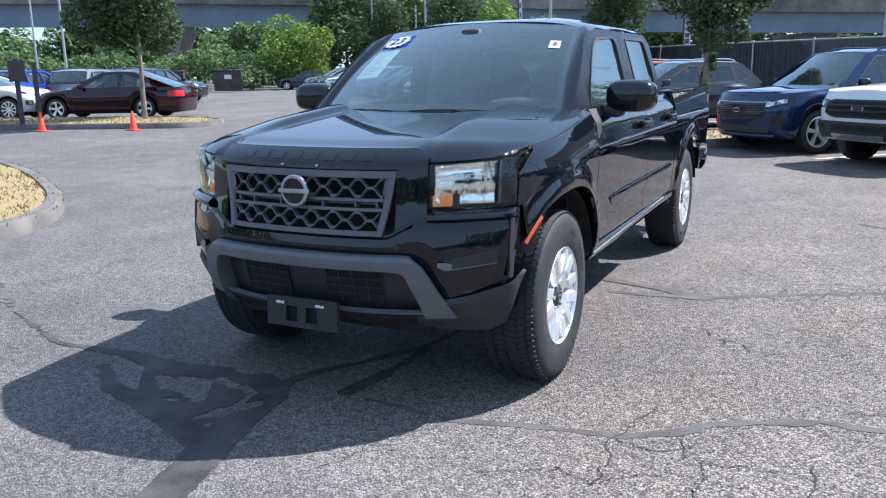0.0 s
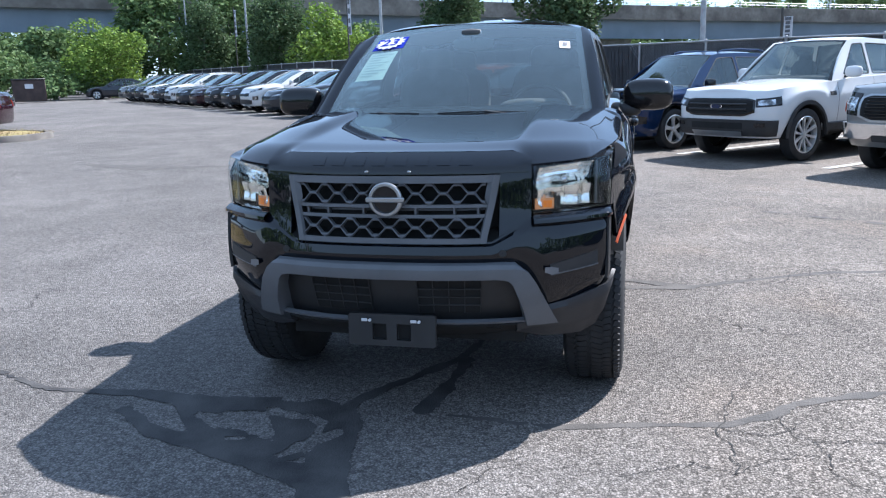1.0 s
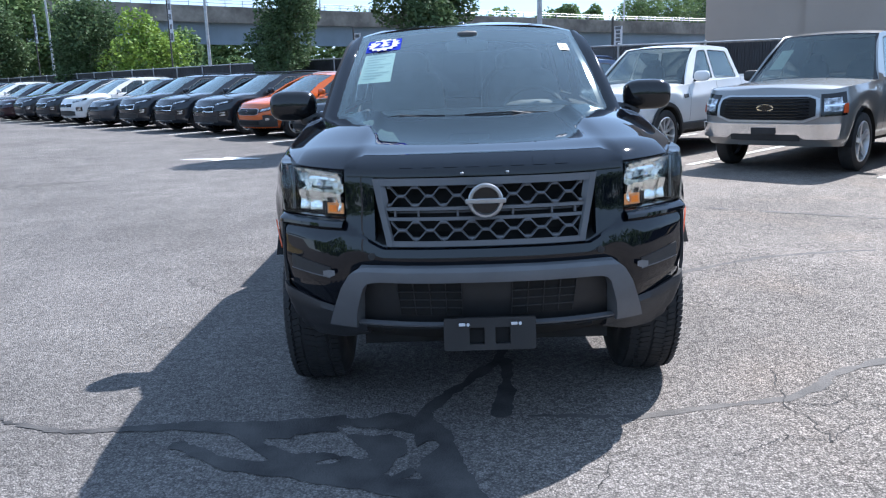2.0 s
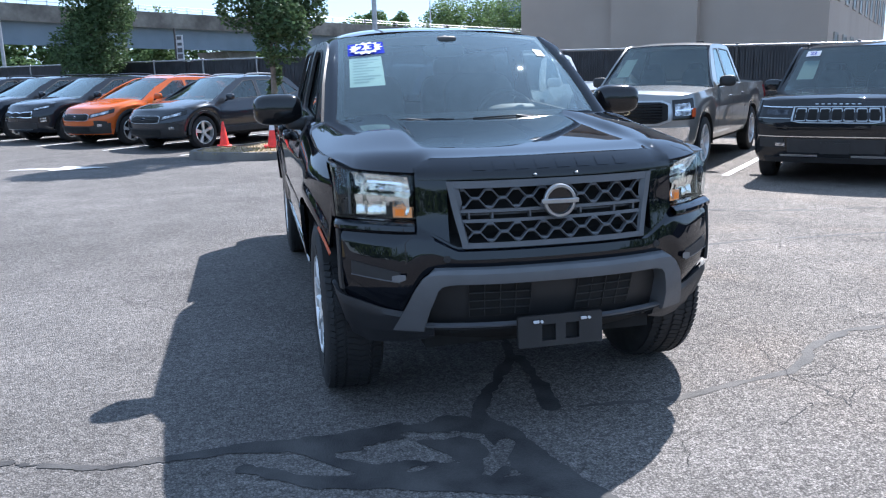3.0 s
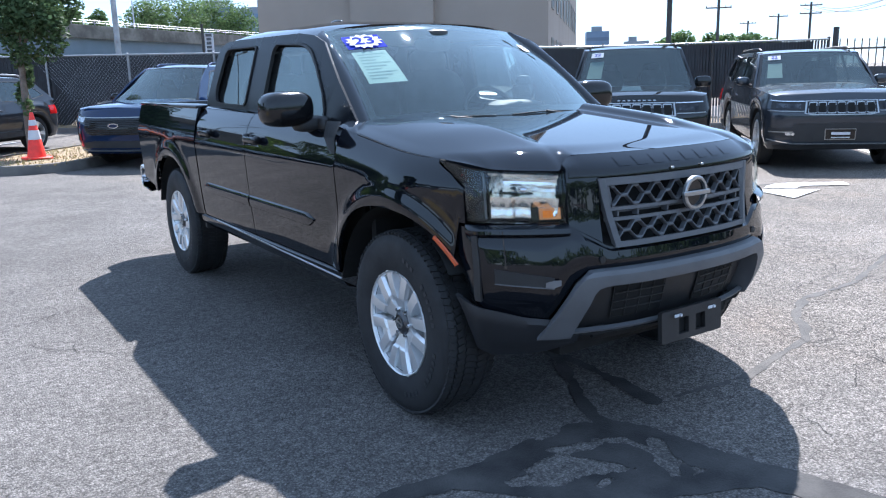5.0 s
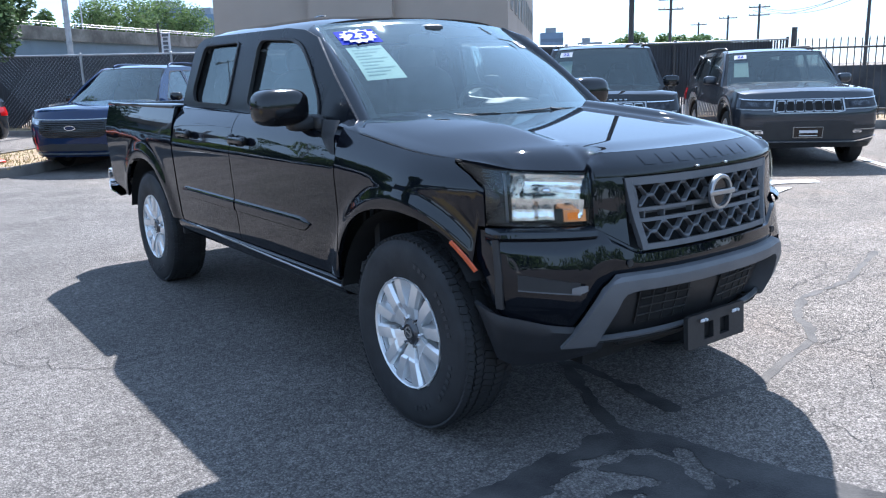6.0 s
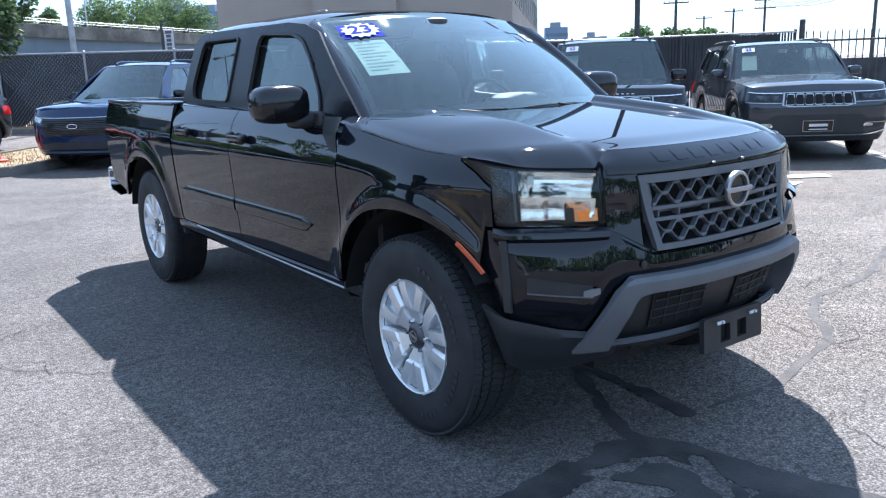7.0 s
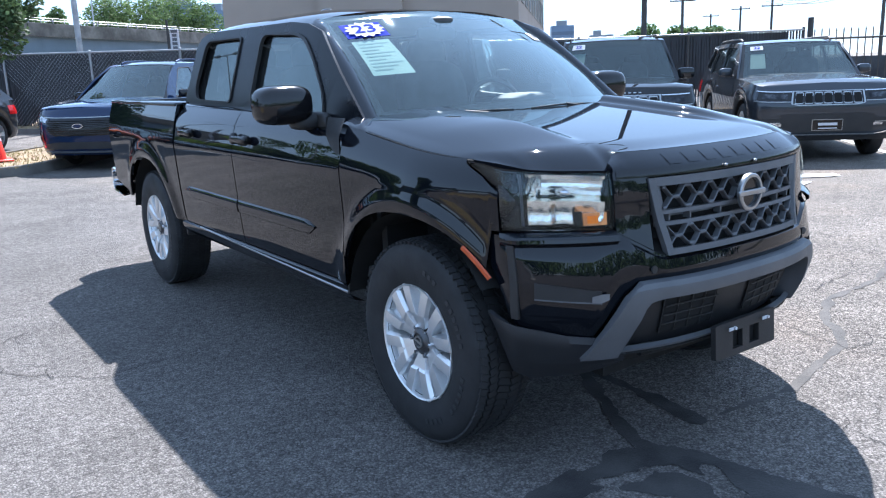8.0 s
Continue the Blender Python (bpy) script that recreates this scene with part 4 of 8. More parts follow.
    nose_strip(bm, -0.53, 0.53, lambda s: 1.044, lambda s: 1.072, 30, 4, 0.006)
    thick(bm, 0.02)
    gt = P("grille_top_bar", bm, GLOSS_BLACK)
    for s in (-0.085, 0.085):
        bm = B()
        superbox(bm, nose_point(s, 1.056, 0.012), (0.008, 0.005, 0.005), 0.8, 10, 6)
        part("clip", bm, SATIN, gt)
    # grille
    def gw(z):
        return lerp([(0.79, 0.375), (0.93, 0.405), (1.04, 0.425)], z)
    bm = B()
    for z0, z1 in ((0.784, 0.804), (1.012, 1.040), (0.879, 0.892), (0.917, 0.930)):
        nose_strip(bm, -gw((z0 + z1) / 2), gw((z0 + z1) / 2), lambda s: z0, lambda s: z1, 36, 3, 0.012 if z0 < 0.8 or z0 > 1 else 0.004)
    for k in (-1, 1):
        rows = []
        for z in spaced(0.784, 1.040, 10):
            rows.append([nose_point(k * (gw(z) + d), z, o) for d, o in ((-0.026 - (0.014 if z > 0.93 else 0), 0.0), (-0.02, 0.014), (0.004, 0.012))])
        grid(bm, rows)
    thick(bm, 0.03)
    gr = P("grille", bm, GREY_PLASTIC, "dark grey grille frame with open honeycomb")

    def slat(bm, p, q, t=0.0042, deep=0.024):
        """A flat rib of the honeycomb from p to q, standing on edge."""
        rows_ = []
        for (s_, z_) in (p, q):
            f0, f1 = Vector(nose_point(s_, z_, 0.006)), Vector(nose_point(s_, z_, 0.006 - deep))
            rows_.append([f0 + Vector((0, 0.003, t)), f0 + Vector((0, 0, 0)), f0 + Vector((0, 0.003, -t)), f1 + Vector((0, 0, -t)), f1 + Vector((0, 0, t))])
        grid(bm, rows_, True)
    # honeycomb, two bands of wide cells: a knot in the middle, ribs to the bars above and below
    pitch = 0.1065
    for z0, half in ((0.971, 0.043), (0.8415, 0.039)):
        for n in range(-3, 4):
            c = n * pitch
            bm = B()
            slat(bm, (c - 0.0125, z0), (c + 0.0125, z0), 0.0055)
            for sx in (-1, 1):
                lim = gw(z0) - 0.03
                for sz in (-1, 1):
                    e = c + sx * (pitch / 2 - 0.012)
                    slat(bm, (c + sx * 0.0125, z0), (e, z0 + sz * half * 0.8))
                    if abs(c + sx * pitch / 2) < lim:
                        slat(bm, (e, z0 + sz * half * 0.8), (c + sx * pitch / 2, z0 + sz * half * 0.8), 0.0055)
                        slat(bm, (c + sx * (pitch / 2 - 0.006), z0 + sz * half * 0.8), (c + sx * pitch / 2, z0 + sz * half), 0.0055)
            part("honeycomb_cell", bm, GREY_PLASTIC, gr)
    for s in (-0.345, -0.255, -0.105, 0.105, 0.255, 0.345):
        bm = B()
        box(bm, s - 0.004, s + 0.004, nose_point(s, 0.9)[1] + 0.002, nose_point(s, 0.9)[1] + 0.03, 0.892, 0.917)
        part("grille_tick", bm, GREY_PLASTIC, gr)
    bm = B()
    nose_strip(bm, -0.37, 0.37, lambda s: 0.902, lambda s: 0.909, 20, 3, -0.03)
    part("cross_bar", bm, GREY_PLASTIC, gr)
    # round emblem as plain shapes
    bm = B()
    lathe(bm, [(0.066, 0.0), (0.066, 0.012), (0.062, 0.016), (0.053, 0.016), (0.05, 0.008), (0.05, 0.0)], 32, "Z")
    box(bm, -0.076, 0.076, -0.0095, 0.0095, 0.006, 0.02, 0.003)
    bmesh.ops.transform(bm, matrix=Matrix.Translation((0, -0.806, 0.955)) @ Matrix.Rotation(math.pi / 2, 4, "X"), verts=bm.verts)
    em = P("emblem", bm, SATIN, "plain satin silver ring with a bar")
    bm = B()
    lathe(bm, [(0.052, 0.004), (0.001, 0.004)], 24, "Z")
    bmesh.ops.transform(bm, matrix=Matrix.Translation((0, -0.806, 0.955)) @ Matrix.Rotation(math.pi / 2, 4, "X"), verts=bm.verts)
    part("emblem_face", bm, GLOSS_BLACK, em)

    # bumper: painted upper cover, grey bar, dark mouth, valance
    hi = lambda s: lerp([(0, 0.787), (0.40, 0.787), (0.545, 0.877), (0.95, 0.872)], s)
    wrap_y = lambda s: nose_point(s, 0.7)[1]
    lo = lambda s: max(lerp([(0, 0.695), (0.49, 0.695), (0.54, 0.66), (0.63, 0.505), (0.70, 0.525), (0.95, 0.60)], s), arch_low(wrap_y(s), 0.5) + 0.004 if s > 0.8 else 0)
    bm = B()
    nose_strip(bm, -0.955, 0.955, lo, hi, 100, 13, 0.0, lambda t: 0.012 - 0.020 * max(0.0, 0.42 - t) / 0.42 if t < 0.85 else 0.0)
    thick(bm, 0.02)
    bumper = P("front_bumper", bm, BLACK, "glossy black bumper cover")
    # dark lower corners flaring out towards the wheels, a painted shade sheet between them
    for k in (-1, 1):
        bm = B()
        cols = []
        for q in spaced(0.50, 0.952, 40):
            z0 = lerp([(0.50, 0.40), (0.62, 0.365), (0.78, 0.350), (0.86, 0.395), (0.92, 0.485), (0.965, 0.60)], q)
            z1 = lerp([(0.5, 0.452), (0.52, 0.452), (0.6, 0.515), (0.70, 0.530), (0.965, 0.612)], q)
            flare = 0.024 * min(1.0, max(0.0, (q - 0.62) / 0.25)) ** 1.4
            col = []
            for j in range(8):
                t = j / 7
                p = Vector(nose_point(k * q, z0 + (z1 - z0) * t, 0.012 if 0.2 < t < 0.97 else -0.002))
                col.append(p + Vector((k * flare * (0.35 + 0.65 * t), 0, 0)))
            cols.append(col)
        grid(bm, cols)
        thick(bm, 0.016)
        P("valance", bm, VALANCE, "dark grey lower bumper corner")
        # added dark box that hides sunlit ground between bumper and tyre
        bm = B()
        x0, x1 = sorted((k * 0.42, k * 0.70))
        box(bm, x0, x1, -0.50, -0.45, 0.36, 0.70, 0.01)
        P("dark_gap_block", bm, DARK)
        # lower suspension arm behind the wheel
        bm = B()
        tube(bm, (k * 0.36, -0.16, 0.36), (k * 0.66, -0.02, 0.26), 0.045, 0.035, 8)
        tube(bm, (k * 0.36, 0.22, 0.36), (k * 0.66, 0.02, 0.26), 0.045, 0.035, 8)
        tube(bm, (k * 0.66, 0, 0.22), (k * 0.66, 0, 0.5), 0.05, 0.05, 10)
        P("suspension_arm", bm, DARK)
        bm = B()
        lathe(bm, [(0.001, -0.02), (0.15, -0.02), (0.15, 0.02), (0.001, 0.02)], 24)
        bmesh.ops.translate(bm, vec=(k * 0.69, 0, 0.39), verts=bm.verts[:])
        P("brake_disc", bm, ALLOY_DARK)
    # near-black sheet stands in for the shade under the bumper's middle
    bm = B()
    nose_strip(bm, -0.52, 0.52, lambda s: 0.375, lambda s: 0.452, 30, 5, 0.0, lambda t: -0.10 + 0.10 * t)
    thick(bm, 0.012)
    P("bumper_shade_sheet", bm, DARK)
    bm = B()
    rows = []
    # inverted U: down one leg, over the top, down the other
    half = [(0.655, 0.437), (0.635, 0.475), (0.60, 0.54), (0.56, 0.615), (0.53, 0.664), (0.508, 0.682), (0.485, 0.686)]
    path = [(-a, b) for a, b in half] + [(s, 0.688) for s in spaced(-0.45, 0.45, 25)] + half[::-1]
    hin = [(0.535, 0.437), (0.53, 0.465), (0.515, 0.52), (0.495, 0.58), (0.478, 0.62), (0.462, 0.638), (0.44, 0.644)]
    inn = [(-a, b) for a, b in hin] + [(s, 0.647) for s in spaced(-0.41, 0.41, 25)] + hin[::-1]
    for (s, z), (s2, z2) in zip(path, inn):
        o0, o1 = Vector(nose_point(s, z + 0.022 * (abs(s) < 0.5), 0.0)), Vector(nose_point(s, z, 0.034))
        o2, o3 = Vector(nose_point(s2, z2, 0.030)), Vector(nose_point(s2, z2, -0.06))
        rows.append([o0, o0.lerp(o1, 0.55) + Vector((0, -0.006, 0.006)), o1, o1.lerp(o2, 0.5) + Vector((0, -0.003, 0)), o2, o2.lerp(o3, 0.25) + Vector((0, 0.0, -0.004)), o3])
    grid(bm, rows)
    P("bumper_bar", bm, GREY_PLASTIC, "dark grey plastic bumper bar", tr, 25)
    bm = B()
    nose_strip(bm, -0.55, 0.55, lambda s: 0.44, lambda s: 0.66, 30, 4, -0.05)
    mouth = P("bumper_mouth", bm, BLACK_PLASTIC)
    bm = B()
    nose_strip(bm, -0.545, 0.545, lambda s: 0.450, lambda s: 0.458, 30, 3, 0.010)
    thick(bm, 0.02)
    P("mouth_lip", bm, GREY_PLASTIC)
    for k in (-1, 1):
        bm = B()
        s0, s1 = sorted((k * 0.10, k * 0.355))
        nose_strip(bm, s0, s1, lambda s: 0.49, lambda s: 0.63, 10, 3, -0.044)
        part("air_inlet", bm, DARK, mouth)
        for z in (0.525, 0.56, 0.595):
            bm = B()
            tube(bm, nose_point(s0, z, -0.035), nose_point(s1, z, -0.035), 0.003, seg=6)
            part("inlet_bar", bm, BLACK_PLASTIC, mouth)
        for s in spaced(s0, s1, 5):
            bm = B()
            tube(bm, nose_point(s, 0.49, -0.037), nose_point(s, 0.63, -0.037), 0.0025, seg=6)
            part("inlet_bar", bm, BLACK_PLASTIC, mouth)
        # recess with a bright chip in the bumper's cheek
        bm = B()
        s0, s1 = sorted((k * 0.61, k * 0.80))
        nose_strip(bm, s0, s1, lambda s: lerp([(0.61, 0.652), (0.8, 0.672)], s), lambda s: lerp([(0.61, 0.69), (0.8, 0.725)], s), 14, 4, 0.0155)
        thick(bm, 0.008)
        slot = part("lamp_slot", bm, BLACK_PLASTIC, bumper)
        bm = B()
        nose_strip(bm, k * 0.588, k * 0.640, lambda s: 0.650 + 0.1 * (s - 0.588) + 0.5 * max(0, 0.612 - s), lambda s: 0.682 - 0.25 * max(0, s - 0.612), 7, 3, 0.021)
        part("slot_chip", bm, mat("slot_chip_plastic", (0.16, 0.165, 0.175), 0.3, 0.2, 0.1, 20, 200) if k < 0 else bpy.data.materials["slot_chip_plastic"], slot)
        bm = B()
        nose_strip(bm, s0, s1, lambda s: lerp([(0.61, 0.648), (0.8, 0.668)], s), lambda s: lerp([(0.61, 0.653), (0.8, 0.673)], s), 14, 3, 0.019)
        part("slot_edge", bm, GREY_PLASTIC, slot)
        bm = B()
        nose_strip(bm, k * 0.845, k * 0.872, lambda s: 0.60, lambda s: 0.86, 4, 8, 0.02)
        thick(bm, 0.012)
        part("bumper_fin", bm, BLACK_PLASTIC, bumper)
        bm = B()
        grid(bm, [[nose_point(k * s, z + 0.004 * (s - 0.55), o) for z, o in ((0.883, -0.004), (0.880, 0.012), (0.864, 0.030), (0.852, 0.030), (0.838, 0.012))] for s in spaced(0.545, 0.90, 24)])
        part("bumper_ledge", bm, BLACK, bumper)
        # tow hook
        bm = B()
        tube(bm, (k * 0.36, -0.69, 0.455), (k * 0.42, -0.69, 0.455), 0.010)
        tube(bm, (k * 0.36, -0.69, 0.43), (k * 0.42, -0.69, 0.43), 0.010)
        P("tow_hook", bm, DARK)
        # round parking sensor
        bm = B()
        lathe(bm, [(0.014, 0), (0.014, 0.006), (0.001, 0.007)], 14, "Z")
        q = nose_point(k * 0.44, 0.745, 0.012)
        bmesh.ops.transform(bm, matrix=Matrix.Translation(q) @ Matrix.Rotation(math.pi / 2, 4, "X"), verts=bm.verts)
        part("sensor", bm, BLACK_PLASTIC, bumper)
    # number plate bracket with two square holes
    bm = B()
    hole = lambda c: [(c - 0.029, -0.04), (c + 0.029, -0.04), (c + 0.029, 0.026), (c - 0.029, 0.026)]
    fill(bm, [rounded([(-0.178, -0.064), (0.178, -0.064), (0.178, 0.064), (-0.178, 0.064)], 0.01, 3), hole(-0.05), hole(0.05)], lambda p: (p[0], 0, p[1]))
    thick(bm, 0.02)
    bmesh.ops.transform(bm, matrix=Matrix.Translation((0.005, -0.822, 0.437)) @ Matrix.Rotation(-0.06, 4, "X"), verts=bm.verts)
    br = P("plate_bracket", bm, BLACK_PLASTIC, "empty black number plate bracket with two square holes")
    for s in (-0.095, 0.105):
        bm = B()
        box(bm, s - 0.019, s + 0.006, -0.836, -0.83, 0.474, 0.486, 0.002)
        tube(bm, (s + 0.016, -0.83, 0.48), (s + 0.016, -0.838, 0.48), 0.006)
        part("plate_clip", bm, WHITE, br)
    bm = B()
    box(bm, -0.1, 0.1, -0.80, -0.79, 0.39, 0.47)
    part("bracket_back", bm, DARK, br)

    # headlamps
    for k in (-1, 1):
        zl = lamp_low
        zh = lamp_top
        s0, s1 = (0.545, 1.058) if k > 0 else (-1.058, -0.545)
        bm = B()
        nose_strip(bm, s0, s1, lambda s: zl(s) + 0.003, lambda s: zh(s) - 0.003, 60, 5, 0, lambda t: -0.07)
        nose_strip(bm, s0, s1, lambda s: zl(s), lambda s: zl(s) + 0.002, 60, 3, 0, lambda t: -0.07 * t)
        nose_strip(bm, s0, s1, lambda s: zh(s) - 0.002, lambda s: zh(s), 60, 3, 0, lambda t: -0.07 * (1 - t))
        hl = P("headlamp", bm, GLOSS_BLACK, "clear headlamp with chrome reflector")
        rnd = random.Random(5 + k)
        bm = B()
        cols = []
        # two tiers, each tilted its own way: a banded bowl over a folded lower panel
        for i, s in enumerate(spaced(0.566, 0.790, 55)):
            col = []
            top_z = zh(s) - 0.010
            for j in range(18):
                z = 0.900 + (top_z - 0.900) * j / 17
                c = math.hypot((s - 0.70) / 0.12, (z - 0.985) / 0.09)
                tier = (0.036, 0.030)[j // 9] * (j % 9) / 8
                if j > 8 and s < 0.745:
                    # stepped bands across the bowl
                    flute = 0.007 * math.sin(j * math.pi / 1.6 + 1.5 * s) + 0.002 * math.sin(i * math.pi / 6)
                elif j > 8:
                    flute = 0.007 * math.sin(i * math.pi / 2.2 + j) + rnd.uniform(-0.003, 0.003)
                else:
                    flute = 0.008 * math.sin(i * math.pi / 9.0) + 0.002 * math.sin(j * math.pi / 2.5)
                col.append(nose_point(k * s, z, -0.078 + 0.030 * min(1.3, c) ** 2 + flute + tier))
            cols.append(col)
        grid(bm, cols)
        part("reflector", bm, REFLECTOR, hl, "", 12)
        bm = B()
        superbox(bm, nose_point(k * 0.685, 1.005, -0.045), (0.014, 0.03, 0.014), 0.9, 14, 10)
        part("bulb", bm, CHROME, hl)
        bm = B()
        a, b_ = sorted((k * 0.558, k * 0.632))
        nose_strip(bm, a, b_, lambda s: 0.897, lambda s: 0.938, 8, 4, -0.016)
        thick(bm, 0.03)
        part("indicator", bm, INDICATOR, hl, "pale amber indicator block")
        bm = B()
        a, b_ = sorted((k * 0.588, k * 0.622))
        nose_strip(bm, a, b_, lambda s: 0.904, lambda s: 0.930, 5, 3, -0.011)
        part("indicator_bulb", bm, AMBER, hl)
        # smoked outer housing with two raised ribs, running back to a point
        bm = B()
        a, b_ = sorted((k * 0.806, k * 1.04))
        nose_strip(bm, a, b_, lambda s: zl(s) + 0.006, lambda s: zh(s) - 0.006, 30, 5, -0.022)
        part("bezel", bm, LAMP_DARK, hl, "smoked outer lamp housing")
        # a glossy hump of the housing reaching into the lamp
        bm = B()
        cols = []
        for q in spaced(0.826, 0.893, 12):
            e = math.sin(math.pi * min(1.0, (q - 0.826) / 0.05) / 2)
            za, zb = 0.972 - 0.040 * e, 0.990 + (lerp([(0.826, 1.022), (0.893, 1.038)], q) - 0.990) * e
            cols.append([nose_point(k * q, za + (zb - za) * j / 6, -0.02 + 0.024 * e * math.sin(math.pi * (0.15 + 0.7 * j / 6))) for j in range(7)])
        grid(bm, cols)
        part("housing_hump", bm, GLOSS_BLACK, hl)
        bm = B()
        a, b_ = sorted((k * 0.802, k * 0.81))
        nose_strip(bm, a, b_, lambda s: zl(s) + 0.012, lambda s: zh(s) - 0.012, 3, 6, -0.014)
        thick(bm, 0.006)
        part("bezel_rib", bm, ALLOY_DARK, hl)
        bm = B()
        grid(bm, [[nose_point(k * (0.552 + 0.012 * t), z, -0.008 - 0.085 * t) for t in (0, 0.5, 1)] for z in spaced(0.894, zh(0.55) - 0.004, 8)])
        nose_strip(bm, *sorted((k * 0.634, k * 0.660)), lambda s: 0.894, lambda s: 0.944, 4, 3, -0.02)
        part("inner_bezel", bm, GLOSS_BLACK, hl)
        bm = B()
        nose_strip(bm, s0, s1, zl, zh, 60, 7, 0.0, lambda t: 0.009 * math.sin(math.pi * t) + 0.002)
        part("lens", bm, LENS, hl).visible_shadow = False

    # windscreen and its black border, pillars, roof
    bm = B()
    grid(bm, [[ws_point(u, v) for u in spaced(-1, 1, 25)] for v in spaced(0, 1, 13)])
    P("windscreen", bm, WINDSCREEN, "curved windscreen").visible_shadow = False
    bm = B()
    inward = Vector((0, 0.004, -0.006))
    for us, vs in ((spaced(-1, 1, 25), (0, 0.03, 0.075)), (spaced(-1, 1, 25), (0.95, 0.975, 1.0)), ((-1, -0.975, -0.95), spaced(0, 1, 13)), ((0.95, 0.975, 1), spaced(0, 1, 13))):
        grid(bm, [[ws_point(u, v) + inward * (1 + 0.2 * (len(us) == 3)) for u in us] for v in vs])
    P("windscreen_border", bm, GLOSS_BLACK)
    for k in (-1, 1):
        bm = B()
        edge = [(0.44, 1.205), (0.57, 1.305), (0.7, 1.405), (0.825, 1.50), (0.95, 1.594), (1.10, 1.634)]
        rows = []
        for i, (y, z) in enumerate(edge):
            v = (z - 1.205) / (1.634 - 1.205)
            a, b_ = ws_point(k, v), Vector((k * glass_x(z), y, z))
            rows.append([a, a.lerp(b_, 0.3) + Vector((0, -0.006, 0.008)), a.lerp(b_, 0.7) + Vector((0, -0.006, 0.008)), b_])
        grid(bm, rows)
        thick(bm, 0.03)
        P("windscreen_pillar", bm, BLACK)
    bm = B()
    rows = []
    for i, y in enumerate((0, 1.17, 1.3, 1.5, 1.8, 2.1, 2.35, 2.47, 2.54, 2.575)):
        row = []
        for u in spaced(-1, 1, 33):
            drop = lerp([(1.0, 0), (2.3, 0), (2.47, 0.012), (2.54, 0.045), (2.575, 0.09)], y)
            x = u * 0.658
            z = 1.7 if i == 0 else lerp([(1.17, 1.716), (1.5, 1.742), (2.1, 1.745), (2.575, 1.735)], y) - drop
            edge_z = 1.634 if i == 0 else lerp([(1.17, 1.643), (1.3, 1.652), (2.3, 1.660), (2.47, 1.652), (2.575, 1.58)], y)
            z = edge_z + (z - edge_z) * (1 - abs(u) ** 3.4) ** 0.8
            yy = 1.05 + 0.075 * min(1, u * u * 1.2) if i == 0 else y + (0.03 * u * u if y < 1.25 else 0)
            row.append((x, yy, z))
        rows.append(row)
    grid(bm, rows)
    thick(bm, 0.03)
    roof = P("roof", bm, BLACK)
    bm = B()
    superbox(bm, (0.0, 2.18, 1.758), (0.028, 0.085, 0.038), 0.8, 14, 8)
    part("roof_fin", bm, GLOSS_BLACK, roof)
    # rear wall of the cab
    bm = B()
    rear = lambda p: (p[0], 2.635 - (p[1] - 1.24) * 0.17, p[1])
    win = rounded([(-0.59, 1.30), (0.59, 1.30), (0.53, 1.60), (-0.53, 1.60)], 0.05)
    fill(bm, [rounded([(-0.77, 0.86), (0.77, 0.86), (0.77, 1.245), (0.65, 1.64), (-0.65, 1.64), (-0.77, 1.245)], 0.03), win], rear)
    thick(bm, 0.03)
    P("cab_back", bm, BLACK)
    bm = B()
    fill(bm, [win], lambda p: (p[0], 2.63 - (p[1] - 1.24) * 0.17, p[1]))
    P("back_window", bm, TINTED, "tinted back window").visible_shadow = False
    # cowl and wipers
    bm = B()
    rows = []
    for u in spaced(-1, 1, 25):
        a, b_ = ws_point(u, -0.01), ws_point(u, 0.06)
        rows.append([(a.x * 1.05, a.y - 0.10, a.z - 0.05), (a.x * 1.03, a.y - 0.05, a.z - 0.035), (a.x, a.y, a.z - 0.02), (b_.x, b_.y + 0.01, b_.z - 0.014)])
    grid(bm, rows)
    P("cowl", bm, BLACK_PLASTIC)
    for u0, u1 in ((-0.84, -0.20), (-0.06, 0.60)):
        bm = B()
        n = Vector((0, -0.006, 0.006))
        blade = [ws_point(u, -0.012 + 0.012 * math.sin(math.pi * i / 8)) + n for i, u in enumerate(spaced(u0, u1, 9))]
        tube(bm, ws_point(u1, -0.05) + n * 0.4, blade[4] + n * 0.2, 0.007)
        wiper = P("wiper", bm, BLACK_PLASTIC)
        bm = B()
        grid(bm, [[p + Vector((0, 0.004 * math.cos(a), 0.004 * math.sin(a))) for a in spaced(0, 5 * math.pi / 3, 6)] for p in blade], True)
        part("blade", bm, BLACK_PLASTIC, wiper)

    # stickers on the windscreen
    ws = bpy.data.objects["windscreen"]
    out = Vector((0, -0.006, 0.007))

    def stuck(name, u0, u1, v0, v1, m, label, d=1.0, n=6):
        bm = B()
        grid(bm, [[ws_point(u, v) + out * d for u in spaced(u0, u1, n)] for v in spaced(v0, v1, n)])
        return P(name, bm, m, label)
    st = stuck("year_sticker", -0.915, -0.60, 0.735, 0.89, BLUE, "blue year sticker with a white burst", 0.15)
    bm = B()
    c = (-0.7575, 0.8125)
    o = ws_point(*c)
    ex = (ws_point(c[0] + 0.05, c[1]) - o).normalized()
    ey = (ws_point(c[0], c[1] + 0.05) - o).normalized()
    ez = ex.cross(ey).normalized()
    ey = ez.cross(ex)
    rim_pts = []
    for i in range(28):
        a = 2 * math.pi * i / 28
        r = 1.0 if i % 2 == 0 else 0.78
        rim_pts.append(o + out * 0.7 + ex * 0.098 * r * math.cos(a) + ey * 0.078 * r * math.sin(a))
    bm.faces.new([bm.verts.new(p) for p in rim_pts])
    part("burst", bm, WHITE, st, "white burst")
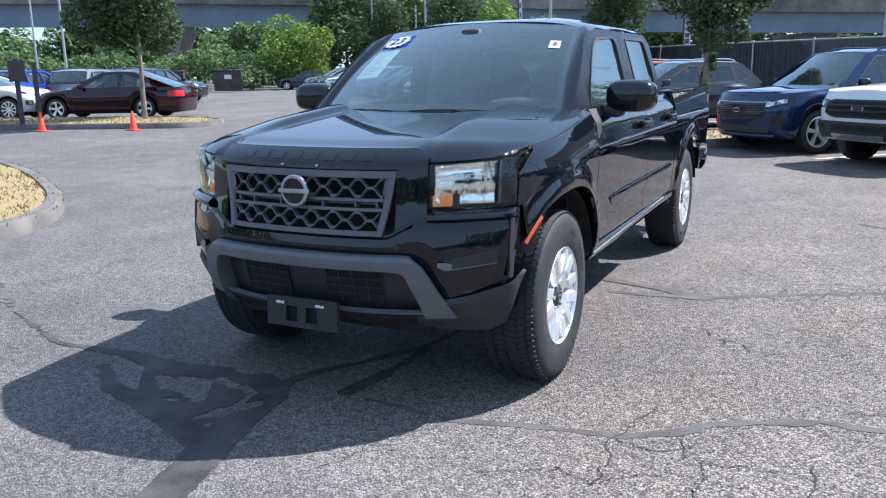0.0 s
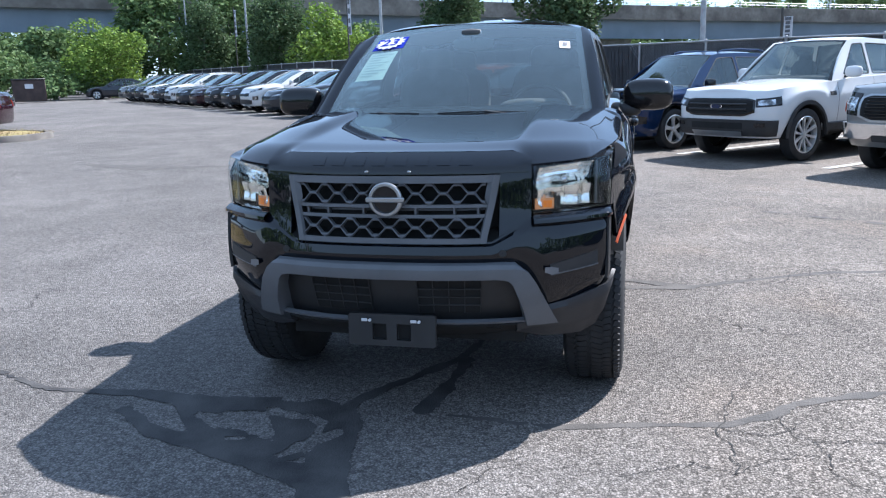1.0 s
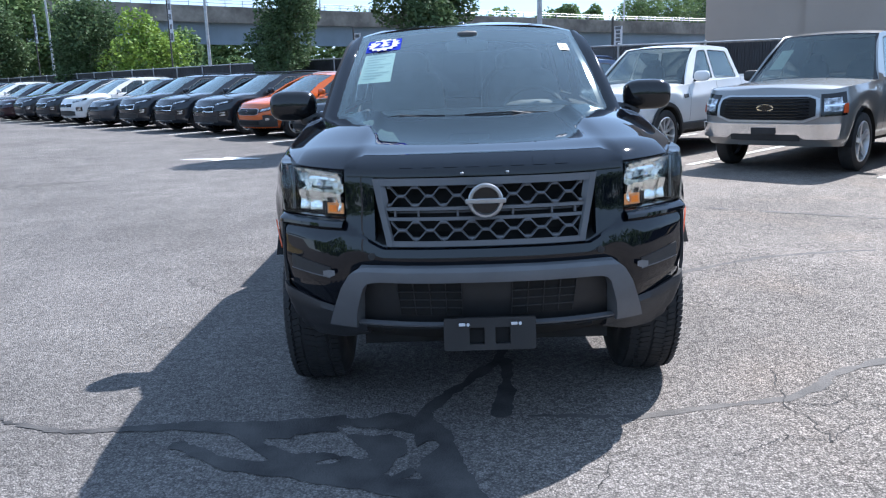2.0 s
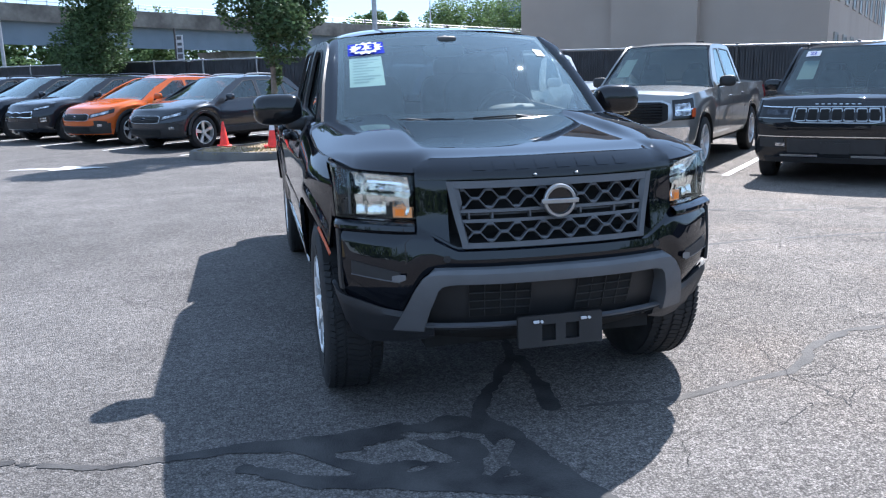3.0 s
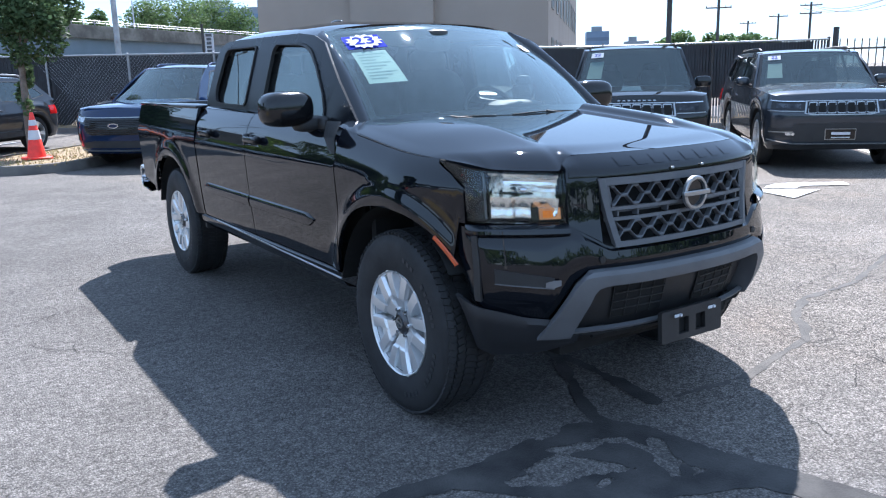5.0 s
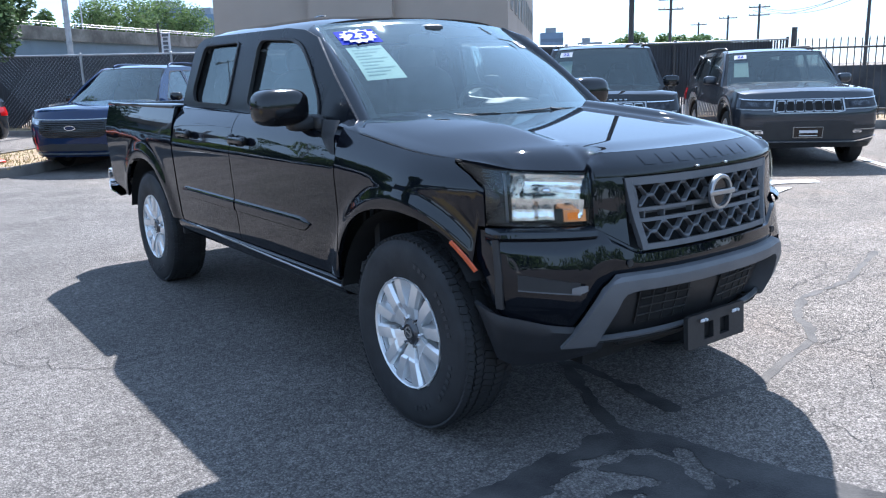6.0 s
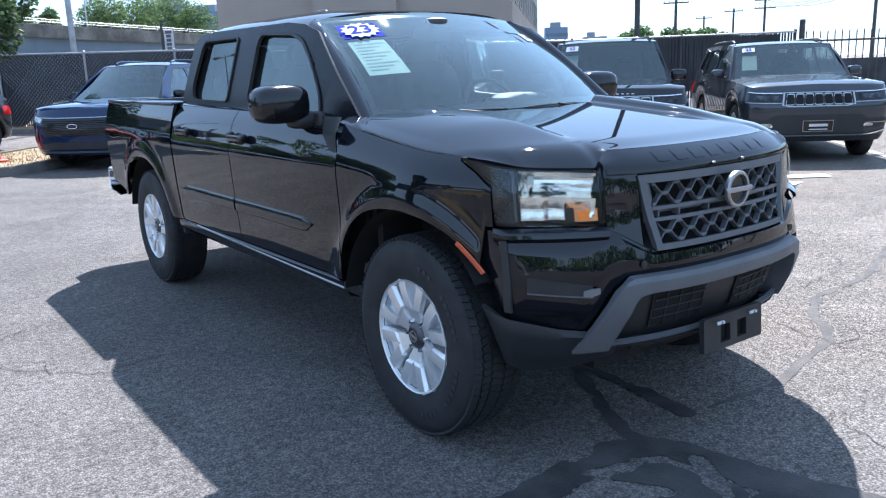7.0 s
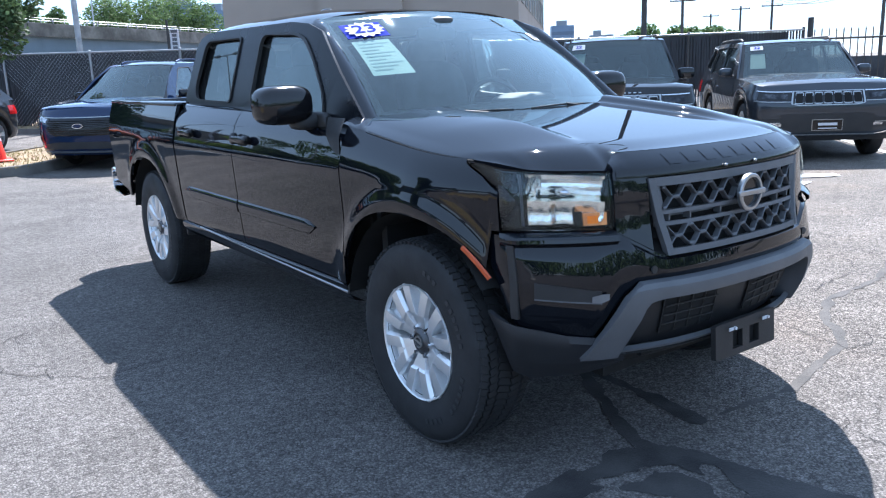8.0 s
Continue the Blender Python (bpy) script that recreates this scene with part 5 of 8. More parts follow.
    txt = bpy.data.curves.new("year", "FONT")
    txt.body, txt.size, txt.align_x, txt.align_y, txt.extrude, txt.offset = "23", 0.11, "CENTER", "CENTER", 0.0005, 0.0015
    tx = new("year", txt)
    tx.data.materials.append(BLUE)
    mw = Matrix((ex * 1.08, ey, ez)).transposed().to_4x4()
    mw.translation = o + out * 0.7 + ez * 0.002
    tx.matrix_world = mw
    tx.parent = st
    pp = stuck("price_sheet", -0.905, -0.635, 0.37, 0.71, PAPER, "pale green paper price sheet", -0.6)
    for i in range(9):
        bm = B()
        v = 0.675 - 0.032 * i
        grid(bm, [[ws_point(u, w) - out * 0.5 for u in spaced(-0.875, -0.66 - 0.05 * ((i * 7) % 3), 5)] for w in (v - 0.006, v + 0.004)])
        part("print_bar", bm, PAPER_INK, pp)
    s2 = stuck("inspection_sticker", 0.80, 0.89, 0.68, 0.77, WHITE, "small white sticker", 0.4)
    bm = B()
    grid(bm, [[ws_point(u, v) + out * 0.8 for u in spaced(0.83, 0.865, 3)] for v in spaced(0.705, 0.75, 3)])
    part("sticker_mark", bm, GREY_PLASTIC, s2)

    # interior
    bm = B()
    rows = []
    for u in spaced(-1, 1, 17):
        a = ws_point(u, 0.02)
        rows.append([(a.x * 1.1, a.y, a.z - 0.02), (a.x * 1.1, a.y + 0.22, a.z + 0.0), (a.x * 1.1, a.y + 0.40, a.z - 0.03), (a.x * 1.1, a.y + 0.48, a.z - 0.15), (a.x * 1.1, a.y + 0.45, a.z - 0.45)])
    grid(bm, rows)
    P("dashboard", bm, DASH)
    bm = B()
    superbox(bm, (0.38, 0.78, 1.225), (0.19, 0.1, 0.05), 0.7, 16, 8)
    P("instrument_hood", bm, INTERIOR)
    bm = B()
    n = 28
    rows = []
    for i in range(n):
        a = 2 * math.pi * i / n
        rows.append([(0.38 + (0.185 + 0.014 * math.cos(b_)) * math.cos(a), 0.014 * math.sin(b_), (0.185 + 0.014 * math.cos(b_)) * math.sin(a)) for b_ in spaced(0, 2 * math.pi, 9)[:-1]])
    rows.append(rows[0])
    grid(bm, rows, True)
    superbox(bm, (0.38, 0.01, 0), (0.07, 0.03, 0.06), 0.7, 12, 8)
    for a in (0.1, math.pi - 0.1, -math.pi / 2):
        tube(bm, (0.38, 0, 0), (0.38 + 0.18 * math.cos(a), 0, 0.18 * math.sin(a)), 0.016)
    bmesh.ops.transform(bm, matrix=Matrix.Translation((0, 0.98, 1.17)) @ Matrix.Rotation(-0.42, 4, "X"), verts=bm.verts)
    P("steering_wheel", bm, INTERIOR)
    for x, y in ((-0.38, 1.35), (0.38, 1.35), (-0.38, 2.12), (0.38, 2.12)):
        bm = B()
        superbox(bm, (x, y, 0.86), (0.25, 0.26, 0.09), 0.5, 18, 8)
        P("seat", bm, CLOTH)
        bm = B()
        superbox(bm, (x, y + 0.24, 1.16), (0.245, 0.075, 0.30), 0.5, 18, 10, Matrix.Rotation(-0.2, 3, "X"))
        sb = P("seat_back", bm, CLOTH)
        bm = B()
        superbox(bm, (x, y + 0.31, 1.50), (0.13, 0.05, 0.085), 0.6, 16, 8)
        tube(bm, (x - 0.05, y + 0.3, 1.38), (x - 0.05, y + 0.31, 1.48), 0.007)
        tube(bm, (x + 0.05, y + 0.3, 1.38), (x + 0.05, y + 0.31, 1.48), 0.007)
        part("head_rest", bm, CLOTH, sb)
    bm = B()
    superbox(bm, (0.0, 1.02, 1.585), (0.125, 0.02, 0.036), 0.6, 16, 8)
    tube(bm, (0, 1.01, 1.60), (0, 0.98, 1.665), 0.012)
    P("rear_view_mirror", bm, INTERIOR)
    bm = B()
    superbox(bm, (0.0, 0.97, 1.645), (0.06, 0.04, 0.02), 0.6, 12, 8)
    P("camera_housing", bm, INTERIOR)
    bm = B()
    box(bm, -0.8, 0.8, 0.3, 2.55, 0.55, 0.6)
    P("cab_floor", bm, INTERIOR)
    bm = B()
    box(bm, -0.8, 0.8, 0.30, 0.34, 0.5, 1.14)
    P("bulkhead", bm, DARK)
    bm = B()
    grid(bm, [[(x, y, 1.63 + 0.045 * (1 - (x / 0.64) ** 2)) for x in spaced(-0.64, 0.64, 9)] for y in spaced(1.16, 2.44, 6)])
    P("headlining", bm, mat("headlining", (0.35, 0.35, 0.34), 0.9, 0, 0.05, 10, 200))

    # load bed
    bm = B()
    box(bm, -0.80, 0.80, 2.60, 4.04, 0.82, 0.85)
    P("bed_floor", bm, BLACK_PLASTIC)
    for k in (-1, 1):
        bm = B()
        x0, x1 = sorted((k * 0.74, k * 0.80))
        box(bm, x0, x1, 2.60, 4.05, 0.84, 1.235, 0.01)
        P("bed_wall", bm, BLACK_PLASTIC)
        bm = B()
        x0, x1 = sorted((k * 0.735, k * 0.874))
        box(bm, x0, x1, 2.585, 4.08, 1.238, 1.262, 0.01, None, 2)
        P("bed_rail", bm, BLACK)
        bm = B()
        rows = []
        for z in spaced(0.86, 1.19, 8):
            rows.append([(k * (bed_x(4.05, z) - d), y, z) for d, y in ((0.008, 4.070), (0.006, 4.078), (0.010, 4.088), (0.03, 4.098), (0.1, 4.10))])
        grid(bm, rows)
        thick(bm, 0.01)
        P("tail_lamp", bm, TAIL_RED, "dark red tail lamp")
    bm = B()
    box(bm, -0.80, 0.80, 2.585, 2.62, 0.84, 1.245, 0.01)
    P("bed_front_wall", bm, BLACK_PLASTIC)
    bm = B()
    box(bm, -0.79, 0.79, 4.03, 4.09, 0.68, 1.255, 0.015, None, 2)
    tg = P("tailgate", bm, BLACK)
    bm = B()
    box(bm, -0.16, 0.16, 4.088, 4.10, 1.10, 1.17, 0.01)
    part("gate_handle", bm, BLACK_PLASTIC, tg)
    bm = B()
    rows = []
    for s in spaced(-0.89, 0.89, 30):
        y = 4.38 - 0.16 * max(0, (abs(s) - 0.6) / 0.33) ** 2
        rows.append([(s, y - 0.30, 0.73), (s, y - 0.02, 0.735), (s, y, 0.715), (s, y, 0.60), (s, y - 0.03, 0.56), (s, y - 0.30, 0.54)])
    grid(bm, rows)
    thick(bm, 0.01)
    P("rear_bumper", bm, CHROME, "bright rear bumper")
    # underside
    bm = B()
    for k in (-1, 1):
        box(bm, k * 0.42 - 0.04, k * 0.42 + 0.04, -0.55, 4.26, 0.42, 0.58, 0.01)
    box(bm, -0.5, 0.5, -0.6, 0.4, 0.34, 0.6)
    box(bm, -0.75, 0.75, 0.5, 2.6, 0.46, 0.55)
    tube(bm, (-0.7, AXLE_R, 0.40), (0.7, AXLE_R, 0.40), 0.045)
    superbox(bm, (0.05, AXLE_R, 0.38), (0.13, 0.13, 0.12), 0.8, 14, 8)
    tube(bm, (-0.7, 0, 0.38), (0.7, 0, 0.38), 0.035)
    tube(bm, (-0.3, 0.3, 0.40), (-0.35, 4.0, 0.42), 0.03)
    P("chassis", bm, DARK)
    bm = B()
    box(bm, -0.6, 0.6, -0.45, 0.3, 0.6, 1.0)
    P("engine", bm, DARK)

    wm = wheel_meshes()
    for k in (-1, 1):
        for y, turn in ((0.0, 0.3), (AXLE_R, 1.1)):
            first = None
            for nm, me, q in [(n_, m_, q_) for n_, m_ in wm for q_ in range(6 if n_ in ("spoke", "lug_nut") else 1)]:
                ob = new("wheel" if first is None else nm, me)
                if nm == "sidewall_relief":
                    ob["kind"] = "stuff"
                if first is None:
                    ob.parent = tr
                    ob.matrix_basis = pose(k * 0.782, y, 0.396, 0, 0, 0 if k < 0 else 180) @ Matrix.Rotation(turn, 4, "X")
                    ob["label"] = "silver alloy wheel with black tyre"
                    first = ob
                else:
                    ob.parent = first
                    ob.matrix_basis = Matrix.Rotation(q * math.pi / 3, 4, "X")
    return tr


build_truck()
# ---- parked cars: each built with its front axle at y = 0, nose towards -y ----
def car_wheel(r, w, style, tyre_w=0.21):
    """Meshes of a parked car's wheel."""
    rr = r * 0.70
    t, rim, sp, back = B(), B(), B(), B()
    h = tyre_w / 2
    lathe(t, [(rr, -h * 0.85), (rr + 0.02, -h), (r * 0.9, -h), (r * 0.985, -h * 0.8), (r, -h * 0.5), (r, h * 0.5), (r * 0.985, h * 0.8), (r * 0.9, h), (rr, h)], 32)
    lathe(rim, [(rr + 0.004, -h * 0.9), (rr - 0.012, -h * 0.97), (rr - 0.02, -h * 0.5), (rr - 0.03, h * 0.5)], 32)
    # void-coloured disc, painting in the shade behind the spokes
    lathe(back, [(rr - 0.02, -h * 0.1), (0.001, -h * 0.15)], 24)
    n = 5 if style == "five" else 10
    for i in range(n):
        a = 2 * math.pi * i / n
        wd = 0.030 if style == "five" else 0.016
        R = Matrix.Rotation(a, 4, "X")
        rows = []
        for q, ww, x in ((0.03, wd * 0.9, -h * 0.65), (rr * 0.55, wd, -h * 0.72), (rr - 0.012, wd * 1.5, -h * 0.86)):
            rows.append([R @ Vector(p) for p in ((x, q, -ww), (x, q, ww), (x + 0.03, q, ww), (x + 0.03, q, -ww))])
        grid(sp, rows, True)
    lathe(sp, [(0.05, -h * 0.6), (0.045, -h * 0.75), (0.001, -h * 0.78)], 16)
    return [("tyre", mesh_of("tyre", t, RUBBER)), ("rim", mesh_of("rim", rim, w)), ("spokes", mesh_of("spokes", sp, w, 25)), ("brake_disc", mesh_of("brake_disc", back, DARK))]


class Car:
    def __init__(s, name, label, category, colour, group="", **k):
        d = dict(L=4.5, W=1.84, H=1.64, wb=2.66, fo=0.88, r=0.35, hood=(0.92, 1.05), belt=1.02, cowl=0.62, head=1.35, tail_top=2.9, tail_base=3.35,
                 sill=0.30, tum=0.42, boxy=2.8, nose_r=0.60, bed=None, cladding=False, wheel="five", wheel_mat=ALLOY, mirror=colour, rake=0.10)
        d.update(k)
        s.rake = d["rake"]
        s.L, s.W, s.H, s.wb, s.fo, s.r, s.hood, s.belt = (d[q] for q in ("L", "W", "H", "wb", "fo", "r", "hood", "belt"))
        s.cowl, s.head, s.tail_top, s.tail_base, s.sill, s.tum = (d[q] for q in ("cowl", "head", "tail_top", "tail_base", "sill", "tum"))
        s.boxy, s.nose_r, s.bed, s.cladding, s.wheel, s.wheel_mat, s.mirror = (d[q] for q in ("boxy", "nose_r", "bed", "cladding", "wheel", "wheel_mat", "mirror"))
        s.colour = colour
        s.ob = thing(name, label, category, None, group)
        s.shell()
        s.cabin()
        s.wheels()

    def P(s, n, bm, m, label="", sharp=38, parent=None):
        return part(n, bm, m, s.ob if parent is None else parent, label, sharp)

    def half(s, y):
        """Half the width at y."""
        nose, tail = -s.fo, s.L - s.fo
        w = s.W / 2
        if y < nose + s.nose_r:
            q = max(0, min(1, (nose + s.nose_r - y) / s.nose_r))
            return w * max(0, 1 - q ** s.boxy) ** (1 / s.boxy)
        if y > tail - 0.35:
            q = max(0, min(1, (y - tail + 0.35) / 0.35))
            return w * max(0, 1 - q ** 3.4) ** (1 / 3.4)
        return w

    def top(s, y):
        tail = s.L - s.fo
        return smooth_lerp([(-s.fo, s.hood[0]), (-s.fo + 0.25, s.hood[0] + 0.045), (s.cowl - 0.1, s.hood[1]), (s.cowl + 0.5, s.belt), (s.tail_base, s.belt + 0.05), (tail, s.belt + 0.04)], y)

    def low(s, y):
        for c in (0, s.wb):
            R = s.r + 0.065
            if abs(y - c) < R:
                return max(s.sill, s.r + math.sqrt(R * R - (y - c) ** 2))
        return s.sill if -0.2 < y < s.wb + 0.2 else s.sill - 0.04

    def inset(s, f):
        return lerp([(0, 0.07), (0.12, 0.02), (0.4, 0.0), (0.62, -0.006), (0.74, 0.0), (0.8, 0.018), (1, 0.055)], f)

    def skin(s, x, y, f, off=0.0):
        """A point of the wrapped body at the plan point (x, y), f of the way up."""
        a, b = s.low(y), s.top(y)
        z = a + (b - a) * f
        i = s.inset(f) - off
        w = s.W / 2
        fx = min(1.0, abs(x) / w)
        nose, tail = -s.fo, s.L - s.fo
        px = max(0, abs(x) - i * fx)
        py = y
        if y < nose + s.nose_r:
            k = min(1, (nose + s.nose_r - y) / s.nose_r)
            py += i * k + s.rake * k * max(0, f - 0.6) ** 1.3
        if y > tail - 0.35:
            py -= i * min(1, (y - tail + 0.35) / 0.35)
        return Vector((math.copysign(px, x), py, z))

    def plan(s):
        nose, tail = -s.fo, s.L - s.fo
        pts = []
        for i in range(13):
            a = (math.pi / 2) * i / 12
            x = s.W / 2 * math.sin(a) ** (2 / s.boxy)
            pts.append((x, nose + s.nose_r - s.nose_r * math.cos(a) ** (2 / s.boxy)))
        ys = [y for y in np.arange(nose + s.nose_r + 0.04, tail - 0.36, 0.045)]
        pts += [(s.W / 2, float(y)) for y in ys]
        for i in range(9):
            a = (math.pi / 2) * i / 8
            pts.append((s.W / 2 * math.cos(a) ** (2 / 3.4) if i < 8 else 0.0, tail - 0.35 + 0.35 * math.sin(a) ** (2 / 3.4)))
        return pts

    def shell(s):
        bm = B()
        pl = s.plan()
        F = [0, 0.06, 0.14, 0.27, 0.4, 0.52, 0.62, 0.7, 0.76, 0.82, 0.92, 1.0]
        for k in (1, -1):
            grid(bm, [[s.skin(k * max(x, 1e-4), y, f) for f in F] for x, y in pl])
        rows = []
        for x, y in pl:
            e = s.skin(max(x, 1e-4), y, 1.0)
            row = []
            for u in spaced(-1, 1, 11):
                z = e.z + 0.05 * (1 - u * u) * min(1, e.x / 0.5)
                if y < s.cowl and s.bed is None:
                    z += 0.018 * math.exp(-((abs(u) - 0.72) / 0.10) ** 2) * min(1, e.x / 0.7)
                if s.bed and s.bed[0] < y < s.bed[1] and abs(u) < 0.88:
                    z = e.z - 0.45
                row.append((u * e.x, e.y, z))
            rows.append(row)
        grid(bm, rows)
        bmesh.ops.remove_doubles(bm, verts=bm.verts[:], dist=0.0008)
        s.body = s.P("body", bm, s.colour, "", 45)
        bm = B()
        w = s.W / 2 - 0.14
        box(bm, -w, w, -s.fo + 0.35, s.L - s.fo - 0.25, s.sill - 0.06, s.sill + 0.12)
        for c in (0, s.wb):
            box(bm, -w + 0.1, w - 0.1, c - s.r - 0.06, c + s.r + 0.06, s.sill, s.r * 2 + 0.1)
        s.P("underbody", bm, DARK)
        for k in (1, -1):
            for c in (0, s.wb):
                R = s.r + 0.062
                bm = B()
                grid(bm, [[(k * x, c + R * math.cos(a), s.r + R * math.sin(a)) for a in spaced(-0.1, math.pi + 0.1, 18)] for x in (s.W / 2 - 0.012, s.W / 2 - 0.3)])
                s.P("wheel_well", bm, DARK)
                if s.cladding:
                    bm = B()
                    rows = []
                    for a in spaced(-0.05, math.pi + 0.05, 20):
                        row = []
                        for rr, o in ((R - 0.004, -0.02), (R, 0.012), (R + 0.05, 0.012), (R + 0.06, -0.004)):
                            row.append((k * (s.W / 2 + o), c + rr * math.cos(a), s.r + rr * math.sin(a)))
                        rows.append(row)
                    grid(bm, rows)
                    s.P("arch_trim", bm, BLACK_PLASTIC)
            if s.cladding:
                bm = B()
                rows = []
                for y in spaced(s.r + 0.08, s.wb - s.r - 0.08, 10):
                    rows.append([(k * (s.W / 2 + o), y, z) for o, z in ((-0.06, s.sill - 0.01), (0.006, s.sill + 0.02), (0.008, s.sill + 0.13), (-0.02, s.sill + 0.15))])
                grid(bm, rows)
                s.P("sill_trim", bm, BLACK_PLASTIC)

    def gx(s, z):
        return s.W / 2 - 0.075 - (z - s.belt) * s.tum

    def cabin(s):
        zb, zr = s.belt, s.H
        yA, yh, yt, yr = s.cowl, s.head, s.tail_top, s.tail_base
        z0 = s.top(yA) + 0.0
        ext = [(yA, z0), ((yA + yh) / 2, (z0 + zr) / 2 + 0.03), (yh, zr - 0.035), (yh + 0.2, zr - 0.01), ((yh + yt) / 2, zr), (yt - 0.1, zr - 0.025), (yt, zr - 0.06), (yr, zb + 0.06)]
        low = [(y, s.top(y) - 0.01) for y in spaced(yr - 0.02, yA + 0.05, 9)]
        outline = ext + low
        dz = zb + 0.055
        split = yA + (yr - yA) * (0.47 if s.bed is None else 0.52)
        ww = zr - 0.085
        slope = (yh - yA) / (zr - z0)
        fw = rounded([(yA + 0.30 + slope * 0.02, dz), (yh + 0.10, ww), (split - 0.04, ww + 0.015), (split - 0.04, dz)], 0.05)
        back = (yr - yt) / (zr - zb)
        e = yr - 0.20 if s.bed is None else yr - 0.13
        if s.bed is None and s.tail_base - s.tail_top < 0.75:
            q = split + (e - split) * 0.60
            wins = [fw, rounded([(split + 0.03, dz), (split + 0.03, ww + 0.015), (q - 0.03, ww), (q + 0.05, dz)], 0.04), rounded([(q + 0.10, dz + 0.02), (q + 0.02, ww - 0.005), (yt - 0.18, ww - 0.03), (e - 0.05, dz + 0.1)], 0.04)]
        else:
            wins = [fw, rounded([(split + 0.03, dz), (split + 0.03, ww + 0.015), (yt - 0.12 - (0.2 if s.bed is None else 0), ww - 0.01), (e - (0.25 if s.bed is None else 0), dz)], 0.05)]
        for k in (1, -1):
            bm = B()
            fill(bm, [outline] + wins, lambda p: (k * s.gx(p[1]), p[0], p[1]))
            thick(bm, 0.03)
            s.P("cabin_frame", bm, s.colour)
            for w in wins:
                bm = B()
                fill(bm, [w], lambda p: (k * (s.gx(p[1]) - 0.008), p[0], p[1]))
                s.P("side_window", bm, CARGLASS).visible_shadow = False
                c = Vector((sum(p[0] for p in w) / len(w), sum(p[1] for p in w) / len(w)))
                bm = B()
                fill(bm, [w, [tuple(Vector(p) + (c - Vector(p)).normalized() * 0.018) for p in w]], lambda p: (k * (s.gx(p[1]) + 0.003), p[0], p[1]))
                s.P("window_seal", bm, BLACK_PLASTIC)
            # door gaps, handles and mirror
            for y in (yA + 0.12, split, min(yr - 0.05, s.wb - s.r + 0.12)):
                bm = B()
                grid(bm, [[s.skin(k * s.W / 2, y + d, f, 0.0025) for d in (-0.004, 0.004)] for f in spaced(0.1 if y < s.wb - 0.5 else 0.55, 0.98, 14)])
                s.P("door_gap", bm, DARK)
            for y in (split - 0.14, min(yr - 0.2, s.wb - 0.22)):
                bm = B()
                superbox(bm, s.skin(k * s.W / 2, y, 0.80, 0.012), (0.014, 0.085, 0.014), 0.6, 12, 6)
                s.P("door_handle", bm, s.colour)
            bm = B()
            c = Vector((k * (s.W / 2 + 0.06), yA + 0.36, zb + 0.10))
            g = 1.0 if s.bed is None and s.H < 1.75 else 1.25
            superbox(bm, c, (0.105 * g, 0.06, 0.07 * g), 0.6, 16, 10)
            m = s.P("door_mirror", bm, s.mirror)
            bm = B()
            tube(bm, (k * (s.W / 2 - 0.09), yA + 0.36, zb + 0.02), c - Vector((k * 0.03, 0, 0.04)), 0.022)
            part("mirror_arm", bm, BLACK_PLASTIC, m)

        def sheet(p0, p1, q0, q1, bow, n=13, m_=7):
            """A bowed screen: p0, p1 the foot's ends, q0, q1 the head's."""
            def at(u, v):
                a = Vector(p0).lerp(Vector(p1), (u + 1) / 2)
                b = Vector(q0).lerp(Vector(q1), (u + 1) / 2)
                r = a.lerp(b, v)
                r.y += bow * (1 - u * u) * (1 - 0.5 * v)
                r.z += 0.025 * (1 - u * u) * v
                return r
            return at
        g0, g1 = s.gx(z0), s.gx(zr - 0.035)
        ws = sheet((-g0, yA, z0), (g0, yA, z0), (-g1, yh, zr - 0.035), (g1, yh, zr - 0.035), -0.16)
        r0, r1 = s.gx(zb + 0.06), s.gx(zr - 0.06)
        rs = sheet((-r0, yr, zb + 0.06), (r0, yr, zb + 0.06), (-r1, yt, zr - 0.06), (r1, yt, zr - 0.06), 0.10 if s.bed is None else 0.02)
        s.ws = ws
        for nm, at, up in (("windscreen", ws, 0.97), ("back_window", rs, 0.95)):
            bm = B()
            lo_ = 0.02 if nm == "windscreen" else 0.12
            grid(bm, [[at(u, v) for u in spaced(-0.93, 0.93, 13)] for v in spaced(lo_, up, 7)])
            s.P(nm, bm, CARGLASS).visible_shadow = False
            bm = B()
            for us, vs in (((-1, -0.965, -0.93), spaced(0, 1, 7)), ((0.93, 0.965, 1), spaced(0, 1, 7)), (spaced(-0.93, 0.93, 13), (up, 1.0)), (spaced(-0.93, 0.93, 13), (-0.02, lo_))):
                grid(bm, [[at(u, v) for u in us] for v in vs])
            thick(bm, 0.012)
            s.P("screen_frame", bm, GLOSS_BLACK)
        bm = B()
        rows = []
        for y, z in ((yh, zr - 0.035), (yh + 0.2, zr - 0.01), ((yh + yt) / 2, zr), (yt - 0.1, zr - 0.025), (yt, zr - 0.06)):
            row = []
            for u in spaced(-1, 1, 13):
                at = ws if y == yh else None
                q = at(u, 1.0) if at else Vector((u * s.gx(z), y, z + 0.04 * (1 - abs(u) ** 3)))
                if y == yt:
                    q = rs(u, 1.0)
                row.append(q)
            rows.append(row)
        grid(bm, rows)
        thick(bm, 0.02)
        s.P("roof", bm, s.colour)
        bm = B()
        for x in (-0.36, 0.36):
            for y in (yA + 1.05, yA + 1.9):
                if y + 0.3 > yr:
                    continue
                superbox(bm, (x, y, zb - 0.05), (0.23, 0.08, 0.36), 0.5, 12, 8, Matrix.Rotation(-0.2, 3, "X"))
                superbox(bm, (x, y + 0.08, zb + 0.33), (0.12, 0.05, 0.08), 0.6, 10, 6)
